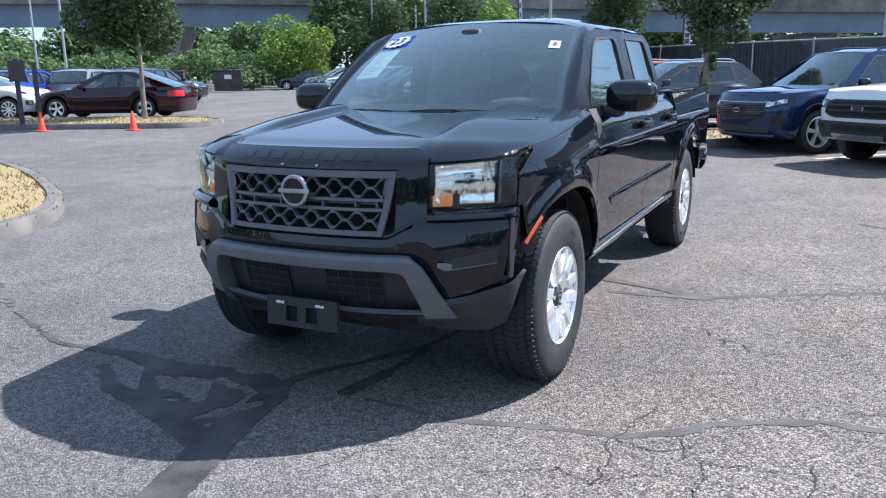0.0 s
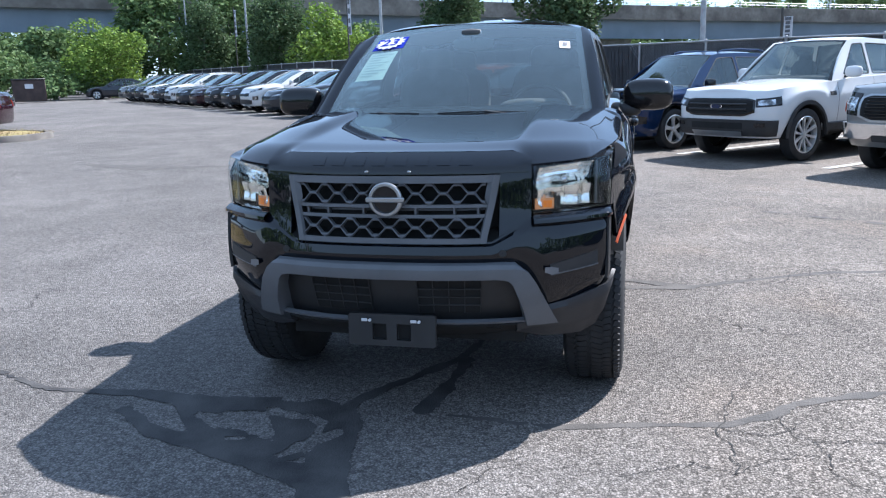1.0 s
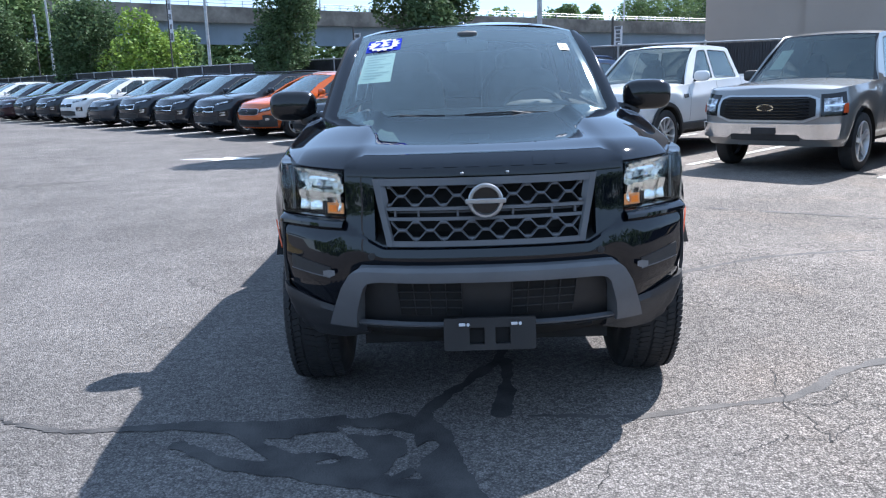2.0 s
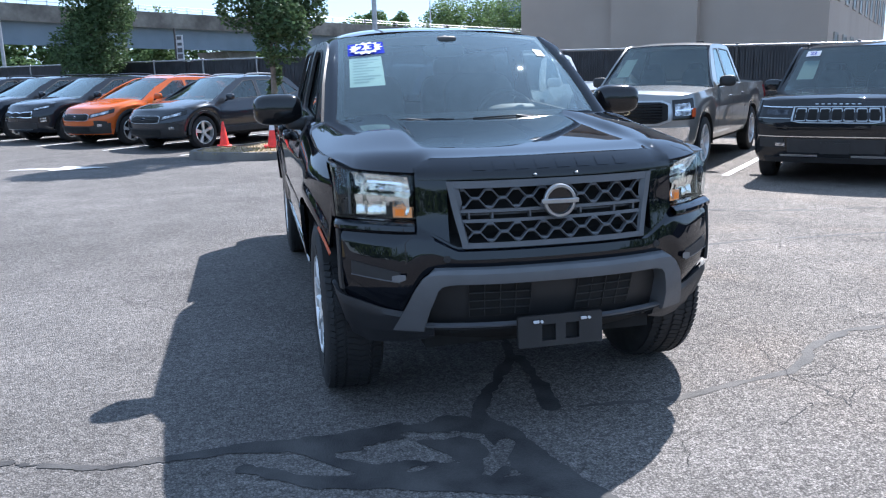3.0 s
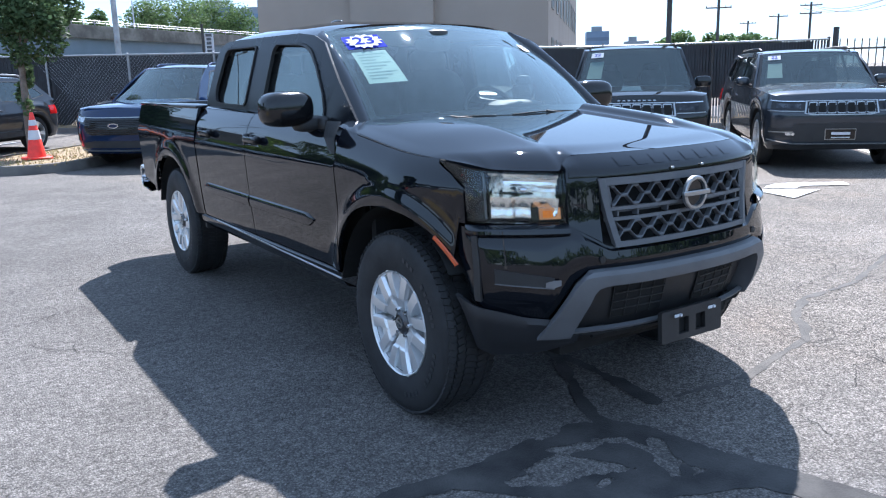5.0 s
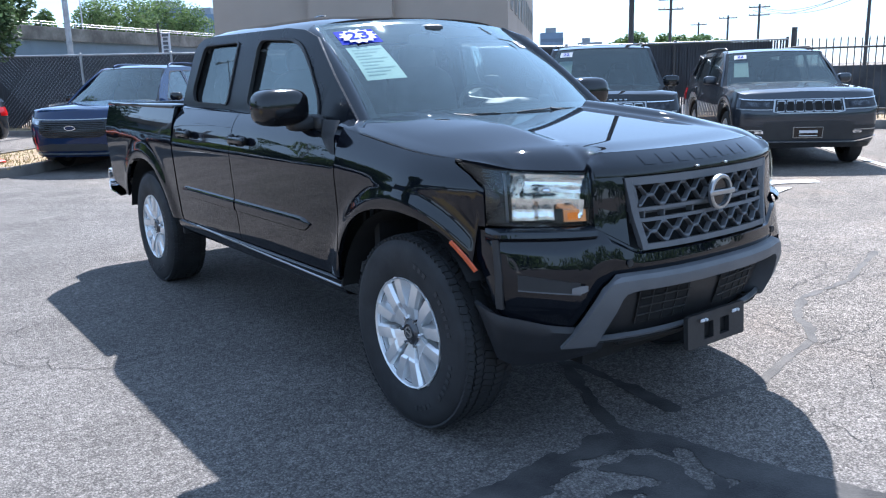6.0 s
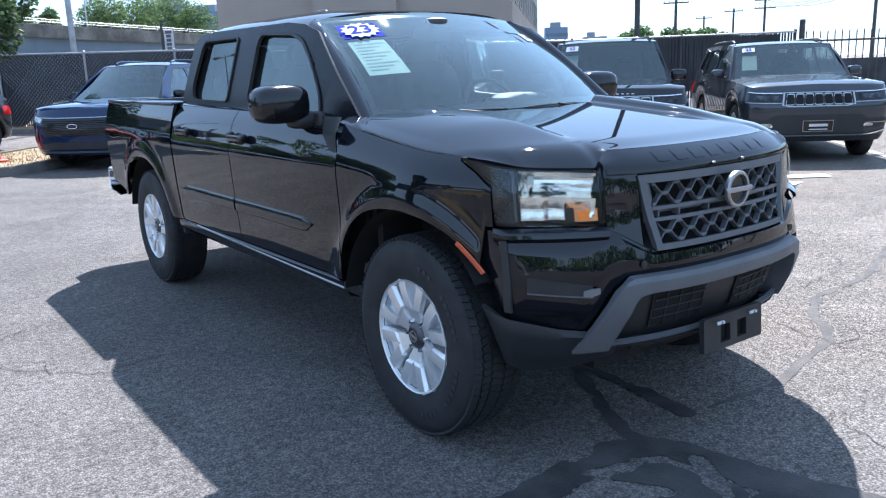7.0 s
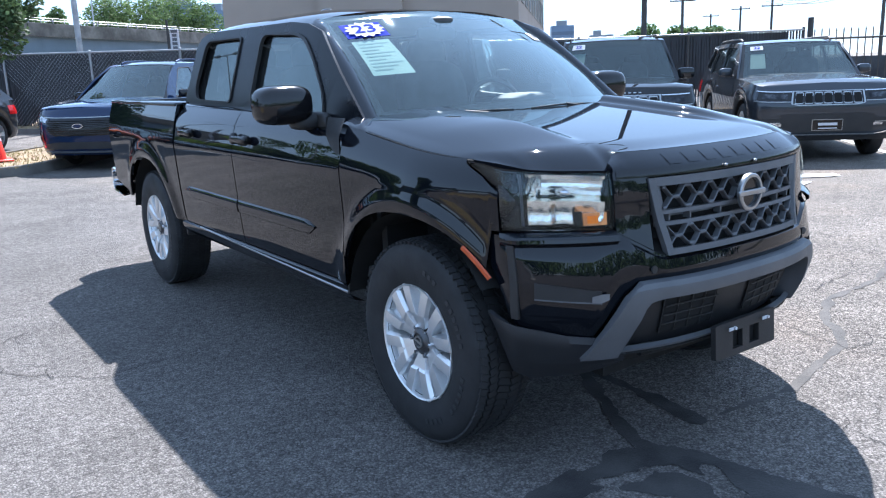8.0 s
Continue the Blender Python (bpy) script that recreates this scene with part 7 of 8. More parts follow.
def park_cars():
    a = ROW_TURN
    escape().put(1.02, 11.95, a)
    pickup("white_pickup", "white midsize pickup truck with black grille and bumper", P_WHITE, 5.35, 1.88, 1.84, False).put(2.85, 10.15, a)
    f = pickup("silver_pickup", "silver full size pickup truck with chrome grille frame and bumper", P_SILVER, 5.85, 2.03, 1.93, True)
    f.sticker(False)
    f.put(4.95, 8.1, a)
    big_suv("large_black_suv", "large black suv with seven slot chrome grille", P_NIGHT, 5.45, 2.1, 1.86, False).put(6.9, 5.95, a)
    big_suv("charcoal_suv", "charcoal suv with seven slot grille and dealer plate", P_COAL, 5.2, 1.98, 1.71, True).put(9.15, 4.2, a)
    crossover("grey_crossover", "dark grey crossover with black plastic cladding and roof rails", P_GREY, "subaru").put(*row_point(8.6, -12.4), a)
    crossover("orange_crossover", "bright orange crossover with black plastic cladding", P_ORANGE, "subaru").put(*row_point(8.6, -14.75), a)
    kd = crossover("dark_suv", "dark blue grey compact suv parked in a row", P_DARK, "kia").put(*row_point(8.6, -17.0), a)
    kw = crossover("white_suv", "white compact suv parked in a row", P_WHITE, "kia")
    kg = crossover("grey_suv", "grey compact suv parked in a row", P_GREY, "kia")
    sm = crossover("maroon_sedan", "dark maroon sedan parked in a row", P_MAROON, "sedan")
    sg = crossover("grey_sedan", "grey sedan parked in a row", P_GREY, "sedan")
    sl = crossover("silver_suv", "silver compact suv parked in a row", P_SILVER, "kia")
    order = [kd, kd, sg, kw, kd, kd, sm, sg, kw, kg, kw, kd, kd, sl]
    used = set()
    for i, c in enumerate(order):
        x, y = row_point(8.6, -19.3 - 2.42 * i)
        m = pose(x, y, ground_z(x, y), 0, 0, a + 1.5 * math.sin(i * 2.3))
        if c in used or c is kd:
            copy_thing(c.ob, m)
        else:
            c.ob.matrix_world = m
            used.add(c)
    # beyond the first island
    s = crossover("burgundy_sedan", "dark burgundy sedan parked beside a kerbed island", P_MAROON, "sedan", None, "cars in the far lot")
    s.put(-20.4, 14.75, -66)
    w = crossover("white_crossover", "white crossover parked beyond a kerbed island", P_WHITE, "kia", None, "cars in the far lot")
    w.put(-21.9, 14.2, 114)
    b = crossover("royal_blue_suv", "royal blue suv parked in the far lot", P_BLUE2, "kia", None, "cars in the far lot")
    b.put(-25.5, 18.2, 200)
    r = crossover("pale_suv", "silver grey suv parked in the far lot", P_SILVER, "kia", None, "cars in the far lot")
    r.put(-24.6, 20.3, 200)
    for i, (c, x, y, t) in enumerate(((kw, -27.5, 19.0, 200), (kg, -26.4, 21.6, 200), (kd, -24.2, 23.0, 200), (sg, -29.5, 21, 200), (kw, -31.5, 22, 200), (kd, -28.0, 24.6, 200), (sl, -33.5, 23.5, 200), (kg, -26.0, 26.0, 115),
                                      (sg, -37.4, 49.0, -62))):
        copy_thing(c.ob, pose(x, y, ground_z(x, y), 0, 0, t))


park_cars()

# ---- fence along the back of the row ----
def build_fence():
    top = 2.06
    fe = thing("chain_link_fence", "dark slatted chain link fence with steel posts", "fence", kind="structure")
    n = 17.0

    def at(t, o=0.0):
        x, y = row_point(n + o, t)
        return x, y, ground_z(x, y)
    t0, t1 = -70.0, 5.35
    for t in np.arange(t1, t0, -2.6):
        x, y, z = at(t)
        bm = B()
        tube(bm, (x, y, z), (x, y, z + top + 0.02), 0.032, seg=10)
        superbox(bm, (x, y, z + top + 0.03), (0.04, 0.04, 0.03), 0.9, 10, 6)
        part("fence_post", bm, GALV if t < -3 else POLE_DARK, fe)
    bm = B()
    for a in np.arange(t0, t1 - 0.1, 2.6):
        p, q = at(a, -0.02), at(min(t1, a + 2.6), -0.02)
        tube(bm, (p[0], p[1], p[2] + top), (q[0], q[1], q[2] + top), 0.022, seg=8)
    part("top_rail", bm, GALV, fe)
    # slats: upright strips woven through the mesh, some missing or leaning
    rnd = random.Random(4)
    verts, faces = [], []
    light_v, light_f = [], []
    for t in np.arange(t0, t1, 0.064):
        x, y, z = at(t, 0.03)
        h0 = z + 0.02
        h1 = z + top - rnd.uniform(0.0, 0.03)
        low = 0.66 + 0.10 * math.sin(t * 1.7) + 0.05 * math.sin(t * 4.1) + rnd.uniform(-0.02, 0.02)
        if rnd.random() < 0.02:
            continue
        lean = rnd.uniform(-0.006, 0.006)
        w = 0.022
        dx, dy = ROW_D.x, ROW_D.y
        o = rnd.uniform(-0.012, 0.012)
        for vv, ff, a, b in ((light_v, light_f, h0, h0 + low), (verts, faces, h0 + low, h1)) if -14 < t < 3.4 else ((verts, faces, h0, h1),):
            k = len(vv)
            for zz in (a, b):
                l = lean * (zz - h0)
                for s_ in (-w, w):
                    for d_ in (-0.004, 0.004):
                        vv.append((x + dx * (s_ + l) + ROW_N.x * (d_ + o), y + dy * (s_ + l) + ROW_N.y * (d_ + o), zz))
            ff += [(k, k + 2, k + 6, k + 4), (k + 1, k + 3, k + 7, k + 5), (k, k + 1, k + 5, k + 4), (k + 2, k + 3, k + 7, k + 6), (k + 4, k + 5, k + 7, k + 6)]
    for nm, vv, ff, m in (("slats", verts, faces, SLAT), ("bare_slats", light_v, light_f, SLAT_LIGHT)):
        me = bpy.data.meshes.new(nm)
        me.from_pydata(vv, [], ff)
        me.materials.append(m)
        ob = new(nm, me)
        ob.parent = fe
        ob["kind"] = "stuff"
    # wire mesh before the slats
    bm = B()
    for s_ in (1, -1):
        for t in np.arange(-16, -8.5, 0.11):
            p = at(t, -0.01)
            q = at(t + s_ * 1.9, -0.01)
            if not -16 < t + s_ * 1.9 < -8.5:
                continue
            tube(bm, (p[0], p[1], p[2] + 0.05), (q[0], q[1], q[2] + top - 0.02), 0.003, seg=3, caps=False)
    ob = part("wire_mesh", bm, GALV, fe)
    ob["kind"] = "stuff"
    # backing cloth further along
    bm = B()
    rows = []
    for t in np.arange(t0, t1, 1.0):
        x, y, z = at(t, 0.09)
        rows.append([(x, y, z + (0.1 if t < -14 or t > 3.4 else 0.75)), (x, y, z + top / 2 + 0.1), (x, y, z + top - 0.04)])
    grid(bm, rows)
    thick(bm, 0.004)
    part("privacy_cloth", bm, SCREEN, fe)
    # pointed steel fence beyond the end
    pf = thing("steel_picket_fence", "dark steel picket fence on a low wall", "fence", kind="structure")
    bm = B()
    for h in (0.3, 1.75):
        p, q = at(5.5), at(40)
        tube(bm, (p[0], p[1], h), (q[0], q[1], h), 0.025, seg=6)
    part("fence_rail", bm, POLE_DARK, pf)
    me = None
    for i, t in enumerate(np.arange(5.6, 30, 0.16)):
        if me is None:
            b2 = B()
            tube(b2, (0, 0, 0), (0, 0, 2.0), 0.014, seg=5)
            tube(b2, (0, 0, 2.0), (0, 0, 2.09), 0.02, 0.001, 5)
            me = mesh_of("picket", b2, POLE_DARK)
        o = new("picket", me)
        x, y, z = at(t)
        o.location = (x, y, z)
        o.parent = pf
    for t in (5.5, 13, 21, 29):
        b2 = B()
        x, y, z = at(t)
        box(b2, x - 0.05, x + 0.05, y - 0.05, y + 0.05, z, 2.25, 0.008)
        part("fence_post", b2, POLE_DARK, pf)
    b2 = B()
    rows = []
    for t in np.arange(5.4, 40, 1.0):
        x, y, z = at(t, 6.0)
        rows.append([(x, y, z), (x, y, 1.3)])
    grid(b2, rows)
    thick(b2, 0.1)
    tagged(part("far_wall", b2, SCREEN), "low dark wall behind the picket fence", "wall", kind="structure")


build_fence()


# ---- elevated road ----
def build_bridge():
    br = thing("road_bridge", "elevated road on blue grey steel girders with a weathered concrete parapet", "bridge", kind="structure")
    o, d = Vector((-54.0, 80.5)), Vector((0.839, 0.545))
    nrm = Vector((-d.y, d.x))
    if nrm.y < 0:
        nrm = -nrm

    def P(s, off, z):
        q = o + d * s + nrm * off
        return (q.x, q.y, z + lerp([(-200, 1.7), (-20, 1.2), (45, -0.2), (100, -1.03), (220, -2.2)], s))
    S = spaced(-170, 220, 40)
    for nm, prof, m in (("girder", [(0, 6.3), (0, 8.75)], STEEL_BLUE), ("girder_flange", [(-0.25, 6.3), (-0.25, 6.15), (0.3, 6.15), (0.3, 6.3), (-0.25, 6.3)], STEEL_BLUE),
                        ("deck", [(-0.9, 8.75), (-0.9, 9.0), (12, 9.0), (12, 8.75), (-0.9, 8.75)], CONCRETE), ("parapet", [(-0.95, 8.7), (-0.95, 10.6), (-0.7, 10.65), (-0.55, 10.55), (-0.5, 8.95)], mat("weathered_parapet", (0.21, 0.19, 0.165), 0.9, 0, 0.35, 0.35, 2.2, tint=(0.10, 0.088, 0.076)))):
        bm = B()
        grid(bm, [[P(s, a, z) for a, z in prof] for s in S])
        if nm == "girder":
            thick(bm, 0.1)
        part(nm, bm, m, br)
    bm = B()
    for s in np.arange(-170, 220, 2.2):
        tube(bm, P(s, -0.75, 10.6), P(s, -0.75, 11.35), 0.05, seg=5)
    for z in (11.0, 11.35):
        for a, b in zip(S, S[1:]):
            tube(bm, P(a, -0.75, z), P(b, -0.75, z), 0.045, seg=5)
    part("railing", bm, GALV, br)
    bm = B()
    for s in np.arange(-170, 220, 6.5):
        a, b = Vector(P(s, -0.06, 6.3)), Vector(P(s, -0.06, 8.75))
        tube(bm, a, b, 0.07, seg=4)
    part("stiffeners", bm, STEEL_BLUE, br)
    for s in (-103, -58, -20, 14, 64, 100, 136):
        bm = B()
        rows = []
        for z, w in ((0, 2.0), (2.2, 2.2), (4.6, 4.2), (6.2, 6.0)):
            q = [P(s - w * 0.42, 2, z), P(s + w * 0.42, 2, z), P(s + w * 0.42, 10, z), P(s - w * 0.42, 10, z)]
            rows.append(q)
        vs = grid(bm, rows, True)
        bm.faces.new(vs[-1])
        part("pier", bm, CONCRETE, br)
    for s in (-90, -20, 45, 100):
        bm = B()
        tube(bm, P(s, -0.6, 10), P(s, -0.6, 20), 0.12, 0.07, 8)
        tube(bm, P(s, -0.6, 19.8), P(s, 2.5, 20.6), 0.06, seg=6)
        part("road_lamp", bm, GALV, br)


build_bridge()


# ---- building behind the fence ----
def build_building():
    bl = thing("beige_building", "tall beige rendered building with a windowed side", "building", kind="structure")
    a, c = Vector((11.9, 34.1)), Vector((21.4, 24.6))
    d = (c - a).normalized()
    n = Vector((0.7071, 0.7071))
    H, depth = 10.5, 34.0

    def P(s, o, z):
        q = a + d * s + n * o
        return (q.x, q.y, z)
    Lf = (c - a).length
    steps = [(0, 4.6, 0.0), (4.6, 8.4, -0.35), (8.4, Lf, 0.12)]
    for s0, s1, o in steps:
        bm = B()
        vs = [bm.verts.new(P(*q)) for q in ((s0, o, 0), (s1, o, 0), (s1, o, H), (s0, o, H), (s0, depth, 0), (s1, depth, 0), (s1, depth, H), (s0, depth, H))]
        for f in ((0, 1, 2, 3), (4, 5, 6, 7), (3, 2, 6, 7), (0, 3, 7, 4), (1, 2, 6, 5)):
            bm.faces.new([vs[i] for i in f])
        part("wall", bm, BEIGE, bl)
    bm = B()
    vs = [bm.verts.new(P(*q)) for q in ((-0.2, -0.6, H), (Lf + 0.2, -0.6, H), (Lf + 0.2, depth, H), (-0.2, depth, H), (-0.2, -0.6, H + 0.5), (Lf + 0.2, -0.6, H + 0.5), (Lf + 0.2, depth, H + 0.5), (-0.2, depth, H + 0.5))]
    for f in ((0, 1, 2, 3), (4, 5, 6, 7), (0, 1, 5, 4), (1, 2, 6, 5), (2, 3, 7, 6), (3, 0, 4, 7)):
        bm.faces.new([vs[i] for i in f])
    part("roof_edge", bm, BEIGE, bl)
    # windows of the long side
    mat_pane = mat("window_pane", (0.03, 0.033, 0.038), 0.35, 0, 0.2, 1, 10, spec=0.25)
    for lev in range(3):
        for j in range(9):
            o = 2.0 + 3.5 * j
            z = 1.2 + 3.0 * lev
            bm = B()
            q = [Vector(P(Lf, o, z)), Vector(P(Lf, o + 1.5, z)), Vector(P(Lf, o + 1.5, z + 1.7)), Vector(P(Lf, o, z + 1.7))]
            out = Vector((d.x, d.y, 0))
            fw = [v + out * 0.06 for v in q]
            ctr = sum(fw, Vector()) / 4
            inner = [v + (ctr - v).normalized() * 0.14 for v in fw]
            vs = [bm.verts.new(v) for v in fw] + [bm.verts.new(v) for v in inner] + [bm.verts.new(v - out * 0.06) for v in q]
            for i in range(4):
                k = (i + 1) % 4
                bm.faces.new((vs[i], vs[k], vs[4 + k], vs[4 + i]))
                bm.faces.new((vs[i], vs[k], vs[8 + k], vs[8 + i]))
            w = part("window", bm, CONCRETE, bl)
            bm = B()
            bm.faces.new([bm.verts.new(v - out * 0.03) for v in inner])
            thick(bm, 0.01)
            part("pane", bm, mat_pane, w)
    bm = B()
    p = P(7.6, -0.36, 8.6)
    superbox(bm, p, (0.12, 0.12, 0.08), 0.7, 10, 6)
    part("wall_lamp", bm, GALV, bl)
    bm = B()
    for z in (2.2, 2.6):
        q0, q1 = P(8.45, -0.5, z), P(8.75, -0.5, z)
        tube(bm, q0, q1, 0.06, seg=6)
    part("wall_vent", bm, POLE_DARK, bl)


build_building()


# ---- trees ----
def leaf_cloud(name, m, blobs, n, size, seed, parent):
    """Many small leaves spread through lumpy blobs of (x, y, z, rx, ry, rz)."""
    rnd = np.random.RandomState(seed)
    vol = np.array([b[3] * b[4] * b[5] for b in blobs]) ** 0.67
    pick = rnd.choice(len(blobs), n, p=vol / vol.sum())
    bl = np.array(blobs)[pick]
    v = rnd.normal(size=(n, 3))
    v /= np.linalg.norm(v, axis=1)[:, None]
    rad = rnd.uniform(0.45, 1.06, n) ** 0.6
    c = bl[:, :3] + v * bl[:, 3:] * rad[:, None]
    a = rnd.normal(size=(n, 3))
    a /= np.linalg.norm(a, axis=1)[:, None]
    a[:, 2] *= 0.6
    b = np.cross(a, rnd.normal(size=(n, 3)))
    b /= np.linalg.norm(b, axis=1)[:, None]
    s = size * rnd.uniform(0.6, 1.4, n)[:, None]
    pts = np.stack([c - a * s, c - b * s * 0.55 + a * s * 0.1, c + a * s, c + b * s * 0.55 + a * s * 0.1], 1).reshape(-1, 3)
    f = np.arange(4 * n).reshape(-1, 4)
    me = bpy.data.meshes.new(name)
    me.from_pydata(pts.tolist(), [], f.tolist())
    me.materials.append(m)
    ob = new(name, me)
    ob.parent = parent
    return ob


def tree(x, y, h, r, clear, m, seed, label, leaves=5000, size=0.09, trunk=0.09, narrow=1.0, group="", skirt=0):
    """A tapered trunk with limbs and a crown of leaf clumps."""
    rnd = random.Random(seed)
    z0 = ground_z(x, y)
    t = thing("tree", label, "tree", pose(x, y, z0), group)
    bm = B()
    pts = [Vector((0, 0, -0.05))]
    for i in range(1, 7):
        pts.append(Vector((rnd.uniform(-0.04, 0.04) * i * 0.4, rnd.uniform(-0.04, 0.04) * i * 0.4, h * 0.82 * i / 6)))
    for i, (a, b) in enumerate(zip(pts, pts[1:])):
        tube(bm, a, b, trunk * (1.1 - 0.16 * i), trunk * (1.1 - 0.16 * (i + 1)), 9)
    part("trunk", bm, BARK, t)
    blobs = []
    for i in range(16):
        bm = B()
        a = rnd.uniform(0, 6.28)
        lev = rnd.uniform(clear + 0.1, h * 0.9)
        f = (lev - clear) / (h - clear)
        out = r * (0.35 + 0.75 * math.sin(math.pi * min(1, 0.18 + 0.8 * f))) * rnd.uniform(0.45, 0.85) * narrow
        e = Vector((out * math.cos(a), out * math.sin(a), lev + 0.25 * out))
        s0 = Vector((0, 0, max(clear * 0.95, min(lev - 0.5, h * 0.75))))
        tube(bm, s0, e, trunk * 0.35, trunk * 0.1, 6)
        part("limb", bm, BARK, t)
        q = r * rnd.uniform(0.32, 0.55)
        blobs.append((e.x, e.y, e.z, q, q, q * rnd.uniform(0.8, 1.2)))
    blobs.append((0, 0, clear + (h - clear) * 0.5, r * 0.72, r * 0.72, (h - clear) * 0.46))
    blobs.append((0, 0, h - r * 0.4, r * 0.4, r * 0.4, r * 0.5))
    if skirt:
        for i in range(skirt):
            a = rnd.uniform(0, 6.28)
            blobs.append((0.10 * math.cos(a), 0.10 * math.sin(a), clear * (0.48 + 0.5 * i / skirt), 0.10, 0.10, 0.17))
    leaf_cloud("crown", m, blobs, leaves, size, seed, t)
    return t


tree(-16.1, 13.75, 6.4, 1.7, 2.1, LEAF_DARK, 11, "dense dark green tree with slim trunk on a grassy island", 40000, 0.065, 0.075)
tree(-0.58, 14.0, 6.0, 1.12, 2.05, LEAF_DARK, 12, "dense dark green tree with slim trunk on a mulched island", 24000, 0.05, 0.075, 1.0, "", 6)
tree(-6.35, 29.2, 6.8, 1.7, 1.0, LEAF_DARK, 13, "dense dark green tree with slim trunk by the fence", 26000, 0.07, 0.1, 0.9)
tree(-22.8, 49.0, 6.4, 2.6, 1.0, LEAF_DARK, 14, "dense dark green tree with slim trunk by the fence", 14000, 0.11, 0.12, 0.8)
tree(-35.5, 61.5, 7.5, 2.4, 1.0, LEAF_DARK, 15, "dense dark green tree with slim trunk by the fence", 12000, 0.12, 0.12, 0.8)
tree(-39.0, 52.5, 5.2, 3.0, 0.6, LEAF_LIGHT, 16, "bright yellow green bushy tree beyond the car park", 8000, 0.14, 0.12)
tree(-18.5, 47.5, 5.0, 2.4, 0.5, LEAF_LIGHT, 17, "bright yellow green bushy tree beyond the fence", 7000, 0.13, 0.1)
for i, (x, y, h, r) in enumerate(((-51, 60, 5.2, 3.5), (-41.8, 64.5, 9.0, 4.2), (-36.3, 68, 9.5, 4.0), (-31, 66, 6.5, 3.4), (-58, 52, 4.6, 3.2), (-64, 44, 4.6, 3.2), (-68, 36, 4.2, 3), (-24, 66, 5, 3))):
    tree(x, y, h, r, 0.8, LEAF, 30 + i, "broad green tree beyond the car park", 7000, 0.24, 0.2)
for i, (x, y, h, r) in enumerate(((38, 158, 16, 5.5), (45, 162, 17, 6), (52, 166, 17, 6), (29, 154, 13.5, 3), (23, 151, 13.5, 3), (60, 166, 16, 6))):
    tree(x, y, h, r, 1.5, LEAF, 50 + i, "airy green tree beyond the elevated road", 9000, 0.26, 0.18)


def woods(name, label, pts, n, size, m, seed):
    """A far belt of shrubs and trees that nobody could count."""
    rnd = random.Random(seed)
    t = thing(name, label, "trees", None, "", "stuff")
    blobs = []
    for x, y, r, h in pts:
        for i in range(5):
            blobs.append((x + rnd.uniform(-r, r), y + rnd.uniform(-r, r), ground_z(x, y) + h * rnd.uniform(0.25, 0.8), r * rnd.uniform(0.4, 0.8), r * rnd.uniform(0.4, 0.8), h * rnd.uniform(0.25, 0.4)))
    leaf_cloud("leaves", m, blobs, n, size, seed, t)["kind"] = "stuff"


woods("shrub_belt", "belt of green shrubs under the elevated road", [(-75 + 7.0 * i, 62 + 4.2 * i + (i % 3) * 2, 3.5, 2.6 + 0.6 * (i % 4)) for i in range(18)], 26000, 0.28, LEAF, 70)
woods("far_woods", "belt of green woodland beyond the elevated road", [(-130 + 6.0 * i, 92 + 2.75 * i, 6, 11 + 1.2 * (i % 3)) for i in range(40)], 80000, 0.5, LEAF, 71)
woods("hedge", "tangled green hedge beside the car park", [(-64 + 2.6 * i, 37 + 1.4 * i, 2.2, 2.6 + 0.5 * (i % 3)) for i in range(10)], 14000, 0.18, LEAF, 72)
woods("far_treeline", "hazy distant tree line", [(98 + 5 * i, 84 - 5 * i, 3.5, 6.2) for i in range(3)], 9000, 0.4, LEAF, 73)


# ---- small things of the car park ----
def cone(x, y, h, collar, label, dz=0.0):
    z = ground_z(x, y) + dz
    c = thing("traffic_cone", label, "traffic cone", pose(x, y, z), "traffic cones")
    r = h * 0.19
    bm = B()
    lathe(bm, [(r * 1.05, 0.03), (r, 0.045), (r * 0.2, h * 0.985), (r * 0.14, h), (r * 0.05, h), (r * 0.05, h * 0.9)], 20, "Z")
    part("cone_body", bm, CONE, c)
    bm = B()
    box(bm, -r * 1.5, r * 1.5, -r * 1.5, r * 1.5, 0.0, 0.035, 0.012)
    part("cone_base", bm, CONE, c)
    if collar:
        for a, b in ((0.42, 0.62), (0.72, 0.84)):
            bm = B()
            q = lambda f: r - (r * 0.8) * (f * h - 0.045) / (h * 0.94) + 0.004
            lathe(bm, [(q(a), a * h), (q(b), b * h)], 20, "Z")
            part("reflective_collar", bm, WHITE, c)


cone(-14.28, 11.6, 0.5, False, "small orange traffic cone by the kerb")
cone(-16.46, 10.62, 0.5, False, "small orange traffic cone by the kerb")
cone(-1.66, 13.2, 0.5, False, "small orange traffic cone on a mulched island", 0.13)
cone(-0.66, 12.75, 0.80, True, "tall orange traffic cone with white reflective collars", 0.13)


